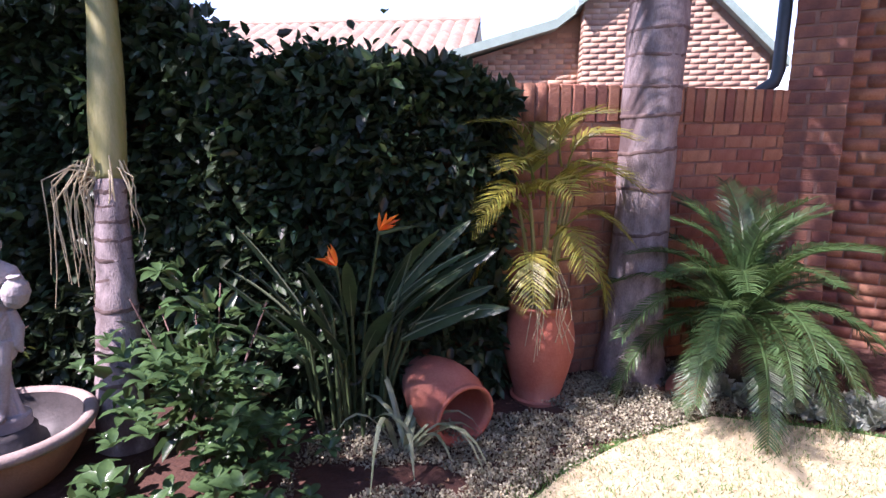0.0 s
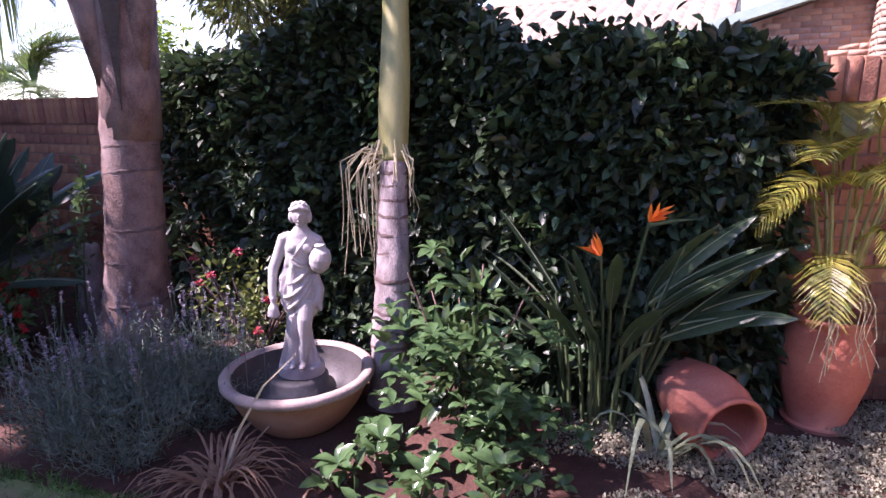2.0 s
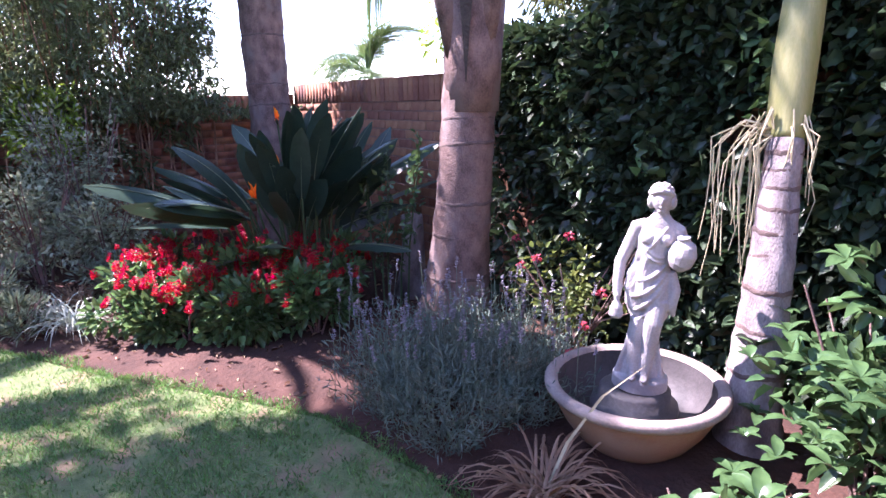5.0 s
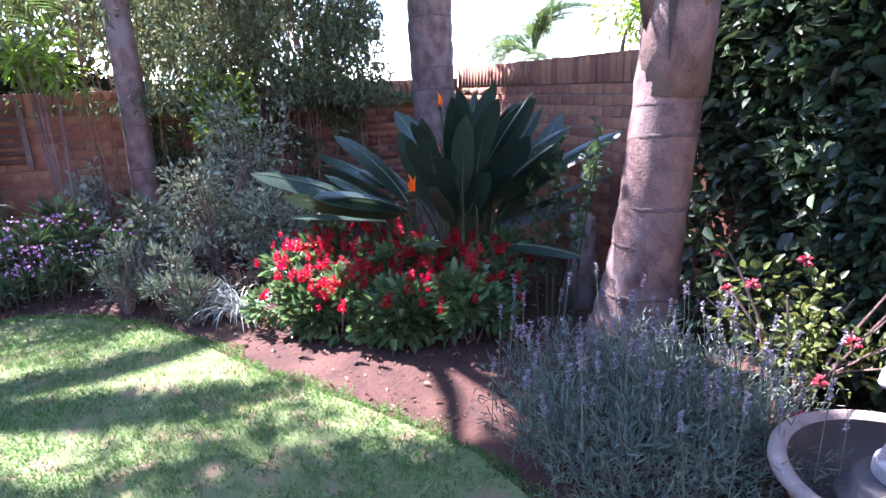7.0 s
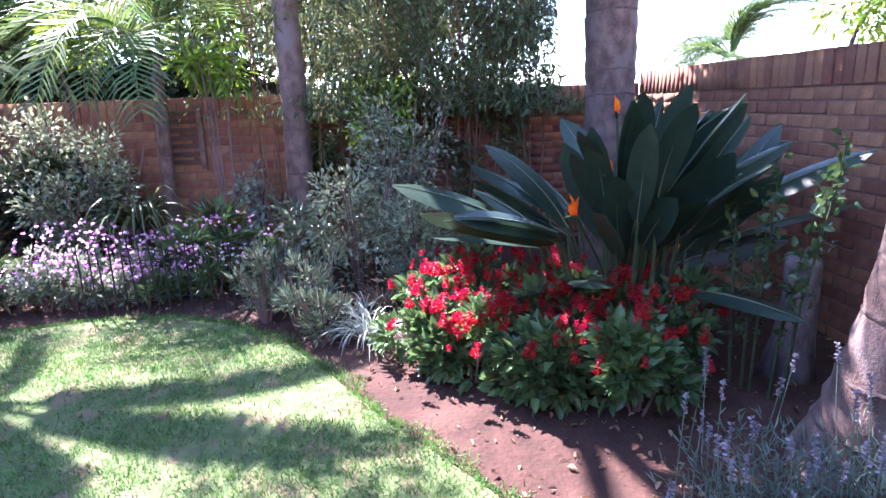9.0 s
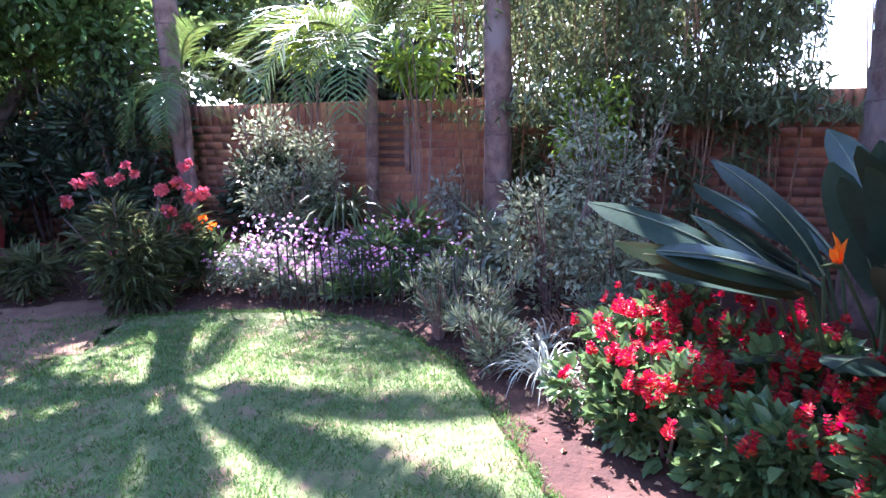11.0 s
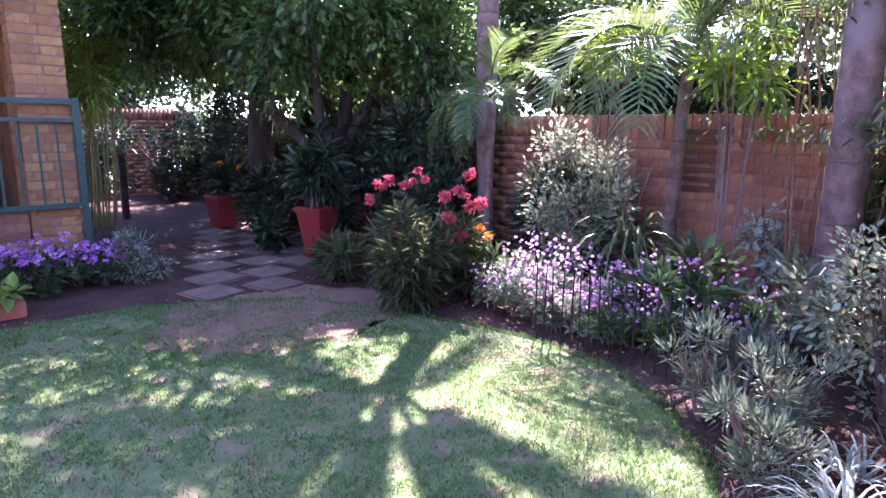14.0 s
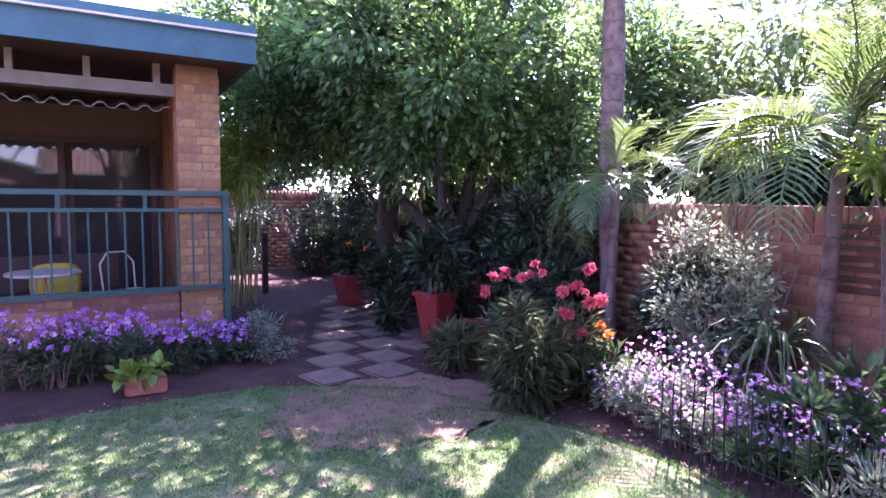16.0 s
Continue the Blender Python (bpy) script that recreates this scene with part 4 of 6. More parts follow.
fronds(p4, (-7.64, 3.05, 4.35), 11, BIGFROND, (-30, 55), start=70)

# tall palm before the west wall
p5 = thing("tall_palm", "tall grey brown palm trunk among shrubs", "palm tree")
palm_trunk(p5, [(-8.47, -3.26, -0.05), (-8.46, -3.27, 0.9), (-8.46, -3.28, 1.6), (-8.45, -3.29, 3.2), (-8.43, -3.3, 4.2)], [0.1, 0.085, 0.11, 0.125, 0.1], M_BARKB, (1.7, 1.95, 2.2, 2.45, 2.7, 2.95, 3.2, 3.5, 3.8))
STRIPE = [frond_mesh("frond", 2.5, 0.25, 64, M_PALM, 0.2, 0.22, -0.5, 0.045, 0.16, s) for s in (11, 12)]
for az, pt, sc in ((77, 18, 1.05), (44, 16, 0.85), (22, 20, 0.8), (-6, 16, 0.85), (-34, 22, 0.85), (106, 24, 0.95), (-85, 30, 0.8), (200, 40, 0.8), (250, 45, 0.8), (60, 52, 0.45), (0, 50, 0.45), (-60, 55, 0.45)):
    linked("frond", R.choice(STRIPE), pose(-8.43, -3.3, 4.15, 0, 0, az) @ pose(0, 0, 0, R.uniform(-10, 10), -pt, 0) @ Matrix.Scale(sc, 4), p5)
# a young palm in the shade at its foot
p8 = thing("offshoot_palm", "small feather palm beside the tall trunk", "palm tree")
palm_trunk(p8, [(-8.2, -3.0, -0.05), (-8.2, -2.98, 0.9), (-8.18, -2.95, 1.75)], [0.05, 0.04, 0.03], M_BARKB, (0.6, 1.0, 1.4))
for az, pt, sc in ((70, 55, 0.8), (95, 20, 0.75), (25, -8, 0.75), (-25, -22, 0.75), (-60, -30, 0.7), (5, -35, 0.65), (60, -5, 0.65), (-110, 10, 0.7)):
    linked("frond", R.choice(SMALLFROND), pose(-8.18, -2.95, 1.8, 0, 0, az) @ pose(0, 0, 0, 0, -pt, 0) @ Matrix.Scale(sc, 4), p8)

# young palm before the grille
p6 = thing("young_palm", "young feather palm with a thin green trunk", "palm tree")
palm_trunk(p6, [(-8.5, -1.1, -0.05), (-8.48, -1.07, 0.8), (-8.47, -1.04, 1.6), (-8.44, -1.0, 2.0)], [0.085, 0.065, 0.055, 0.045], M_BARKB, (0.5, 0.8, 1.1, 1.4))
fronds(p6, (-8.44, -1.0, 1.98), 15, SMALLFROND, (-4, 68), scale=(0.95, 1.4), start=10)

# dark leaning trunk before the west wall
p7 = thing("leaning_trunk", "dark grey leaning tree trunk before the wall", "tree")
palm_trunk(p7, [(-8.3, 0.22, -0.05), (-8.25, 0.24, 0.6), (-8.14, 0.27, 1.5), (-8.1, 0.25, 3.2)], [0.16, 0.13, 0.12, 0.11], M_BARKB, (0.9, 1.3))
Pq, Dq = blob_points(13000, (-8.1, 1.7, 3.9), (1.9, 1.9, 1.0), 0.2, 22, 5)
fast_mesh("crown", *leaves(Pq, Dq, 0.12, 0.32, droop=0.3), M_TREE, p7)
# unseen limbs and high crowns, added to shade the lavender and near lawn
V, F = tube([(-8.1, 0.25, 3.1), (-8.1, -0.2, 4.4), (-7.9, -0.6, 5.6), (-7.75, -0.8, 6.6)], [0.1, 0.075, 0.05, 0.02], 8)
mesh_ob("limb", V, F, M_BARKB, p7, "", True)
Pq, Dq = blob_points(3800, (-7.75, -0.85, 6.5), (1.0, 0.95, 0.6), 0.2, 14, 16)
fast_mesh("crown", *leaves(Pq, Dq, 0.12, 0.32, droop=0.3), M_TREE, p7)
V, F = tube([(-8.1, -0.2, 4.4), (-8.05, -0.8, 5.4), (-7.95, -1.5, 6.3)], [0.07, 0.045, 0.02], 8)
mesh_ob("limb", V, F, M_BARKB, p7, "", True)
Pq, Dq = blob_points(5200, (-7.75, -1.5, 6.4), (1.15, 1.0, 0.6), 0.2, 18, 17)
fast_mesh("crown", *leaves(Pq, Dq, 0.12, 0.32, droop=0.3), M_TREE, p7)
# small crown added to shade the strelitzia clump
Pq, Dq = blob_points(3000, (-7.45, 0.85, 3.95), (0.75, 0.6, 0.6), 0.2, 14, 15)
fast_mesh("crown", *leaves(Pq, Dq, 0.12, 0.32, droop=0.3), M_TREE, p7)


def tree(name, label, base, trunk_r, fork, limbs, crowns, leaf, n, size, bark=M_BARKD, aspect=0.42, seed=1):
    t = thing(name, label, "tree")
    V, F = tube([(base[0], base[1], -0.05), (base[0] + 0.03, base[1], fork * 0.5), (base[0], base[1] + 0.04, fork)], [trunk_r * 1.35, trunk_r, trunk_r * 0.9], 12)
    mesh_ob("trunk", V, F, bark, t, "", True)
    for k, e in enumerate(limbs):
        b0 = Vector((base[0], base[1], fork * (0.75 + 0.25 * (k % 2))))
        e = Vector(e)
        m = b0.lerp(e, 0.5) + Vector((R.uniform(-0.2, 0.2), R.uniform(-0.2, 0.2), R.uniform(-0.1, 0.2)))
        V, F = tube([b0, b0.lerp(m, 0.5), m, m.lerp(e, 0.5) + Vector((0, 0, 0.06)), e], [trunk_r * s for s in (0.62, 0.5, 0.42, 0.3, 0.15)], 8)
        mesh_ob("limb", V, F, bark, t, "", True)
    for k, (c, r) in enumerate(crowns):
        vol = r[0] * r[1] * r[2]
        Pq, Dq = blob_points(int(n * vol), c, r, 0.45, 38, seed * 10 + k)
        fast_mesh("crown", *leaves(Pq, Dq + np.array([0, 0, -0.1]), size, aspect, droop=0.2, spread=0.5), leaf, t)
    return t


# unseen sixth limb and crowns at 6.7 and 5.4 added to shade lawn
tree("shade_tree", "large dense evergreen tree over the path", (-8.0, -5.6), 0.16, 1.1, [(-7.2, -4.8, 2.4), (-8.4, -4.6, 2.5), (-6.6, -6.2, 2.4), (-8.3, -6.8, 2.6), (-7.4, -5.4, 3.2), (-8.2, -3.8, 6.6)],
     [((-7.3, -5.3, 3.05), (1.8, 1.8, 1.4)), ((-8.3, -4.4, 2.9), (1.1, 1.2, 1.35)), ((-6.7, -6.9, 3.05), (1.5, 1.8, 1.35)), ((-7.9, -5.9, 4.4), (1.9, 1.7, 1.4)), ((-6.6, -5.8, 4.0), (1.1, 1.2, 1.1)), ((-8.4, -2.95, 6.7), (1.1, 1.1, 0.7)), ((-8.9, -4.9, 3.6), (0.7, 0.9, 1.2)), ((-7.6, -4.2, 5.4), (1.3, 1.2, 0.7))], M_TREE, 2700, 0.085, seed=2, aspect=0.55)
tree("tall_tree", "tall tree with a dark trunk at the end of the path", (-8.15, -8.2), 0.2, 2.6, [(-7.0, -8.0, 4.0), (-8.6, -7.2, 4.2), (-7.2, -9.4, 4.0)],
     [((-7.4, -8.2, 3.8), (2.3, 2.2, 1.9)), ((-5.9, -7.5, 3.6), (1.4, 1.7, 1.1)), ((-8.2, -10.2, 3.0), (1.5, 1.8, 1.5)), ((-6.2, -9.0, 3.2), (1.2, 1.4, 1.4)), ((-8.6, -6.5, 2.4), (0.7, 3.2, 1.0)), ((-8.9, -4.7, 2.3), (0.6, 1.8, 0.7))], M_TREE, 2400, 0.09, seed=3, aspect=0.55)

# hanging foliage over the west wall
bb = thing("bamboo_screen", "tall olive leaved bamboo like screen over the wall", "bush")
CN = []
for i in range(60):
    y = R.uniform(-0.2, 3.2)
    x = -8.5 + R.uniform(-0.1, 0.25)
    CN.append(tube([(x, y, -0.02), (x + R.uniform(-0.1, 0.1), y + R.uniform(-0.1, 0.1), 1.3), (x + R.uniform(-0.1, 0.5), y + R.uniform(-0.3, 0.3), 3.2)], [0.01, 0.008, 0.004], 5))
for V, F in CN:
    mesh_ob("cane", V, F, M_SEDGE, bb)
Pq = np.c_[N.uniform(-9.3, -7.9, 60000), N.uniform(-0.9, 3.7, 60000), 1.4 + np.abs(N.normal(size=60000)) * 1.1]
Pq = Pq[(Pq[:, 2] < 4.3) & (np.array([noise.noise(Vector(p) * 1.9) for p in Pq]) > -0.2) & ~((Pq[:, 1] > 2.75) & (Pq[:, 2] > 1.5)) & (N.random(60000) < np.clip((Pq[:, 1] + 0.2) / 1.2, 0.06, 1.0))]
Dq = unit(N.normal(size=(len(Pq), 3)) + np.array([0.25, 0, -0.9]))
fast_mesh("foliage", *leaves(Pq, Dq, 0.085, 0.25, droop=0.1), M_BAMBOO, bb)
Pq = np.c_[N.uniform(-8.7, -8.35, 9000), N.uniform(0.3, 2.6, 9000), N.uniform(0.5, 1.6, 9000)]
Pq = Pq[np.array([noise.noise(Vector(p) * 2.4) for p in Pq]) + 0.35 * (Pq[:, 2] - 1.3) > 0.0]
fast_mesh("hanging_foliage", *leaves(Pq, N.normal(size=(len(Pq), 3)) + np.array([0.3, 0, -0.9]), 0.1, 0.24), M_BAMBOO, bb)
Pq = np.c_[N.uniform(-8.3, -7.9, 700), N.uniform(0.75, 1.35, 700), N.uniform(1.1, 1.75, 700)]
fast_mesh("young_leaves", *leaves(Pq, N.normal(size=(700, 3)) + np.array([0.3, 0, -0.6]), 0.09, 0.3), M_LIME, bb, "bright lime young leaves")

# trees beyond the walls
for c_, r_, sd in (((-10.1, -7.2, 2.0), (0.7, 3.6, 1.6), 301), ((-6.4, -14.2, 2.0), (3.6, 0.8, 1.6), 302), ((-11.2, -2.4, 1.75), (0.6, 2.6, 0.5), 303)):
    hb = thing("boundary_bush", "dark dense bushes beyond the boundary wall", "bush", group="bushes beyond the wall")
    V, F = tube([(c_[0], c_[1], -0.02), (c_[0], c_[1], 1.6)], [0.08, 0.05], 8)
    mesh_ob("trunk", V, F, M_BARKD, hb)
    Pq, Dq = blob_points(13000, c_, r_, 0.3, 40, sd)
    fast_mesh("foliage", *leaves(Pq, Dq, 0.13, 0.5), M_HEDGE, hb)
bt = tree("garden_tree_beyond", "olive and lime trees beyond the garden wall", (-6.9, 7.4), 0.14, 1.8, [(-6.4, 7.4, 3.0), (-7.4, 7.4, 3.2), (-6.9, 8.0, 3.4)], [((-6.6, 7.3, 2.7), (1.2, 0.9, 1.1)), ((-5.4, 6.8, 2.7), (1.0, 0.8, 1.0)), ((-6.0, 6.5, 3.3), (1.8, 0.9, 1.1))], M_OLIVETREE, 4200, 0.11, seed=6, aspect=0.25)
fp = thing("far_palm", "distant feathery palm above the wall", "palm tree")
palm_trunk(fp, [(-13.5, 7.6, 0), (-13.5, 7.6, 2.05)], [0.12, 0.1], M_BARK, ())
fronds(fp, (-13.5, 7.6, 2.1), 26, SMALLFROND, (-35, 65), scale=(1.1, 1.7))
tree("far_bush", "bright lime tree beyond the garden wall", (-11.5, 8.4), 0.12, 1.4, [(-11.2, 8.2, 2.4)], [((-11.3, 8.6, 2.9), (0.8, 0.8, 0.9))], M_LIME, 2500, 0.11, seed=8)
tree("far_shade_tree", "dense green tree beyond the boundary wall", (-11.2, -5.4), 0.2, 1.8, [(-10.8, -4.8, 3.4), (-11.6, -5.8, 3.8)], [((-10.6, -4.7, 3.5), (1.0, 1.2, 1.5)), ((-11.2, -5.6, 4.0), (1.3, 1.3, 1.5))], M_TREE, 2200, 0.1, seed=12)
tree("west_tree", "pale sunlit trees beyond the west wall", (-12.0, -2.0), 0.18, 1.5, [(-11.6, -1.4, 3.0), (-12.2, -2.8, 3.0)], [((-11.2, -3.0, 2.8), (1.3, 2.8, 1.5)), ((-11.3, 1.2, 3.2), (1.3, 2.6, 1.7)), ((-12.6, -0.8, 3.8), (1.3, 3.4, 1.6))], M_PALE, 1500, 0.13, seed=9)

# ---- the hedge on the north wall ----
hd = thing("creeper_hedge", "dense dark green creeper hedge covering the wall", "hedge")
n = 30000
Pq = np.c_[N.uniform(-4.75, -0.62, n), np.zeros(n), np.abs(N.random(n)) ** 0.85 * 2.45]
bump = np.array([noise.noise(Vector((p[0] * 1.3, p[2] * 1.5, 2.0))) for p in Pq])
bump2 = np.array([noise.noise(Vector((p[0] * 4, p[2] * 4, 7.0))) for p in Pq])
top = 1.93 + 0.38 * np.clip((Pq[:, 0] + 4.0) / 1.2, 0, 1) - 0.43 * np.clip((Pq[:, 0] + 2.45) / 0.5, 0, 1) + 0.09 * np.array([noise.noise(Vector((p[0] * 2.2, 5.0, 1.0))) for p in Pq])
wy = 3.8 + np.maximum(0, (Pq[:, 0] + 1.38)) * 0.5
Pq[:, 1] = wy - 0.06 - 0.16 * N.random(n) - 0.14 * (bump + 0.4) - 0.05 * bump2
ok = (Pq[:, 2] < top - np.maximum(0, (Pq[:, 0] + 0.9)) * 0.3) & (Pq[:, 2] > 0.05) & ~((Pq[:, 0] < -4.45) & (N.random(n) < 0.6)) & (bump2 + bump > -0.62)
Pq = Pq[ok]
Dq = unit(N.normal(size=(len(Pq), 3)) * 0.7 + np.array([0, -0.75, -0.25]))
fast_mesh("foliage", *leaves(Pq, Dq, 0.085, 0.55, droop=0.1), M_HEDGE, hd)
n = 9000
Pq = np.c_[N.uniform(-4.6, -0.6, n), np.zeros(n), np.zeros(n)]
wy = 3.8 + np.maximum(0, (Pq[:, 0] + 1.38)) * 0.5
Pq[:, 1] = wy + N.uniform(-0.25, 0.3, n)
Pq[:, 2] = 1.65 + N.random(n) ** 0.8 * (0.3 + 0.36 * np.clip((Pq[:, 0] + 4.0) / 1.2, 0, 1) - 0.39 * np.clip((Pq[:, 0] + 2.45) / 0.5, 0, 1) + 0.1 * np.array([noise.noise(Vector((p[0] * 2.2, 5.0, 1.0))) for p in Pq])) - np.maximum(0, (Pq[:, 0] + 0.9)) * 0.3
fast_mesh("top_growth", *leaves(Pq, N.normal(size=(n, 3)) + np.array([0, -0.3, 0.5]), 0.085, 0.5), M_HEDGE, hd)
SH = []
for i in range(40):
    x = R.uniform(-4.4, -0.9)
    y = 3.75 + max(0, x + 1.38) * 0.5
    z0 = 1.82 - max(0, x + 0.9) * 0.3
    h = R.uniform(0.1, 0.26)
    q = np.array([(x + R.uniform(-0.04, 0.04) * k, y + R.uniform(-0.05, 0.05), z0 + h * k / 5) for k in range(6)])
    SH.append(leaves(q, N.normal(size=(6, 3)) + np.array([0, 0, 0.8]), 0.075, 0.5))
tagged(fast_mesh("shoots", *join(SH), M_HEDGE, hd), kind="stuff")
CLS = []
for cx, cz, k in ((-2.75, 1.75, 26), (-2.7, 1.5, 26), (-2.62, 1.3, 22), (-1.25, 1.45, 16), (-1.2, 1.9, 14), (-3.3, 1.2, 14), (-2.0, 1.6, 14), (-1.75, 1.1, 14), (-2.62, 1.0, 16), (-4.0, 1.5, 12), (-3.6, 1.7, 14)):
    cy_ = 3.5 + max(0, cx + 1.38) * 0.5
    q = np.array([cx, cy_, cz]) + N.normal(size=(k, 3)) * np.array([0.06, 0.03, 0.09])
    CLS.append(leaves(q, N.normal(size=(k, 3)) * 0.7 + np.array([0, -0.8, -0.2]), 0.075, 0.5))
tagged(fast_mesh("young_shoots", *join(CLS), M_FRESH, hd, "paler young leaves"), kind="stuff")
TW = []
for i in range(70):
    x, z = R.uniform(-4.5, -1.0), R.uniform(0.1, 1.2)
    y = 3.72 + max(0, x + 1.38) * 0.5
    TW.append(tube([(x, y, z), (x + R.uniform(-0.2, 0.2), y - R.uniform(0, 0.15), z + R.uniform(0.1, 0.3)), (x + R.uniform(-0.4, 0.4), y - R.uniform(0, 0.12), z + R.uniform(0.2, 0.6))], [0.008, 0.006, 0.003], 5))
V, F = tubes(TW)
tagged(mesh_ob("twigs", V, F, M_BARKD, hd), kind="stuff")

# ---- shrubs and flowers ----


def leafy(name, label, category, c, r, n, size, material, aspect=0.45, shell=0.5, droop=0.15, up=0.2, stems=8, seed=1, flowers=None, lumps=9, group=""):
    t = thing(name, label, category, group=group)
    ST = []
    for i in range(stems):
        a = R.uniform(0, 6.28)
        ST.append(tube([(c[0] + 0.08 * r[0] * math.cos(a), c[1] + 0.08 * r[1] * math.sin(a), -0.02), (c[0] + 0.3 * r[0] * math.cos(a), c[1] + 0.3 * r[1] * math.sin(a), c[2] * 0.8), (c[0] + 0.7 * r[0] * math.cos(a), c[1] + 0.7 * r[1] * math.sin(a), c[2] + r[2] * R.uniform(0.2, 0.8))], [0.009, 0.007, 0.004], 5))
    V, F = tubes(ST)
    tagged(mesh_ob("stems", V, F, M_BARKB, t), kind="stuff")
    Pq, Dq = blob_points(n, c, r, shell, lumps, seed)
    Dq = Dq[Pq[:, 2] > 0.02]
    Pq = Pq[Pq[:, 2] > 0.02]
    fast_mesh("foliage", *leaves(Pq, Dq + np.array([0, 0, up]), size, aspect, droop=droop), material, t)
    return t


def flower_head(r, n, material, seed=0):
    g = np.random.default_rng(seed)
    d = unit(g.normal(size=(n, 3)) + np.array([0, 0, 0.4]))
    V, F = leaves(d * r * 0.3, d, r, 0.75, droop=0.1)
    me = bpy.data.meshes.new("flower_head")
    me.from_pydata(V.tolist(), [], F.tolist())
    me.materials.append(material)
    return me


def spike_mesh(h, r, material, seed=0, rows=9):
    """A flower spike: whorls of small tubular petals round an upright stem."""
    g = random.Random(seed)
    P_, D_ = [], []
    for i in range(rows):
        z = h * i / rows
        for k in range(6):
            if g.random() < 0.22:
                a = g.uniform(0, 6.28)
            else:
                a = k * 1.05 + i * 0.5 + g.uniform(-0.3, 0.3)
            P_.append((0.1 * r * math.cos(a), 0.1 * r * math.sin(a), z))
            D_.append((math.cos(a), math.sin(a), 0.55))
    s = r * (1.15 - 0.6 * np.repeat(np.arange(rows) / rows, 6))
    V, F = leaves(np.array(P_), np.array(D_), 1.0, 0.55, spread=0.0)
    V = V.reshape(-1, 6, 3)
    base = V[:, :1].copy()
    V = (base + (V - base) * s[:, None, None]).reshape(-1, 3)
    me = bpy.data.meshes.new("flower_spike")
    me.from_pydata(V.tolist(), [], F.tolist())
    me.materials.append(material)
    return me


SPIKES = [spike_mesh(h_, 0.042, M_RED, s, k_) for s, (h_, k_) in enumerate(((0.1, 5), (0.13, 6), (0.075, 4), (0.15, 6)))]
sx = 0
for i in range(15):
    u, v = i % 5, i // 5
    x, y = -5.62 + 0.17 * u - 0.3 * v + R.uniform(-0.06, 0.06), 1.3 + 0.25 * u + 0.13 * v + R.uniform(-0.06, 0.06)
    h = 0.4 + 0.05 * v + R.uniform(-0.03, 0.04)
    t = leafy("salvia_plant", "scarlet salvia in bloom with fresh green leaves", "flower", (x, y, h * 0.5), (0.32, 0.32, h * 0.62), 760, 0.07, M_FRESH, 0.55, 0.4, 0.25, 0.35, 6, 30 + i, lumps=10, group="scarlet salvias in the bed")
    for k in range(19):
        a, q = R.uniform(0, 6.28), R.random() ** 0.6 * 0.34
        linked("flower_spike", R.choice(SPIKES), pose(x + q * math.cos(a), y + q * math.sin(a), h * (1.06 - 1.0 * q) + R.uniform(-0.05, 0.06), R.uniform(-25, 25), R.uniform(-25, 25), R.uniform(0, 360)) @ Matrix.Scale(R.uniform(0.4, 0.85), 4), t)

# lavender
LAVSPIKE = []
for s in range(3):
    v1, f1 = tube([(0, 0, -0.05), (0.004, 0, 0.15), (0, 0, 0.31)], [0.002, 0.0018, 0.0015], 4, False)
    m = 30
    zz = np.linspace(0.27, 0.335, m)
    v2, f2 = leaves(np.c_[np.zeros(m), np.zeros(m), zz], N.normal(size=(m, 3)) * np.array([1, 1, 0.3]) + np.array([0, 0, 0.5]), 0.012, 0.7)
    me = bpy.data.meshes.new("flower_spike")
    me.from_pydata(v1 + v2.tolist(), [], f1 + (f2 + len(v1)).tolist())
    me.materials.append(M_LAVLEAF)
    me.materials.append(M_LAVFL)
    for i, pl_ in enumerate(me.polygons):
        pl_.material_index = 1 if i >= len(f1) else 0
    LAVSPIKE.append(me)
for i in range(7):
    x, y = [(-3.3, 2.12), (-3.65, 2.08), (-3.25, 2.5), (-3.6, 2.45), (-3.95, 2.3), (-3.85, 2.7), (-3.5, 2.8)][i]
    t = thing("lavender_bush", "grey green lavender with faded purple spikes", "flower", group="lavender clump")
    B = []
    for k in range(260):
        a, q = R.uniform(0, 6.28), R.random() ** 0.6 * 0.33
        h = R.uniform(0.3, 0.5) * (1 - 0.9 * q)
        m = 8
        tt = np.linspace(0.1, 1, m)[:, None]
        base, tip = np.array([x + 0.3 * q * math.cos(a), y + 0.3 * q * math.sin(a), 0.0]), np.array([x + 1.15 * q * math.cos(a), y + 1.15 * q * math.sin(a), h])
        B.append(leaves(base + (tip - base) * tt, N.normal(size=(m, 3)) * 0.6 + np.array([0.5 * math.cos(a), 0.5 * math.sin(a), 0.9]), 0.045, 0.11))
    fast_mesh("foliage", *join(B), M_LAVLEAF, t)
    for k in range(17):
        a, q = R.uniform(0, 6.28), R.random() ** 0.6 * 0.33
        h = R.uniform(0.42, 0.66)
        linked("flower_spike", LAVSPIKE[k % 3], pose(x + 1.15 * q * math.cos(a), y + 1.15 * q * math.sin(a), h - 0.3, R.uniform(-9, 9), R.uniform(-9, 9), R.uniform(0, 360)), t)


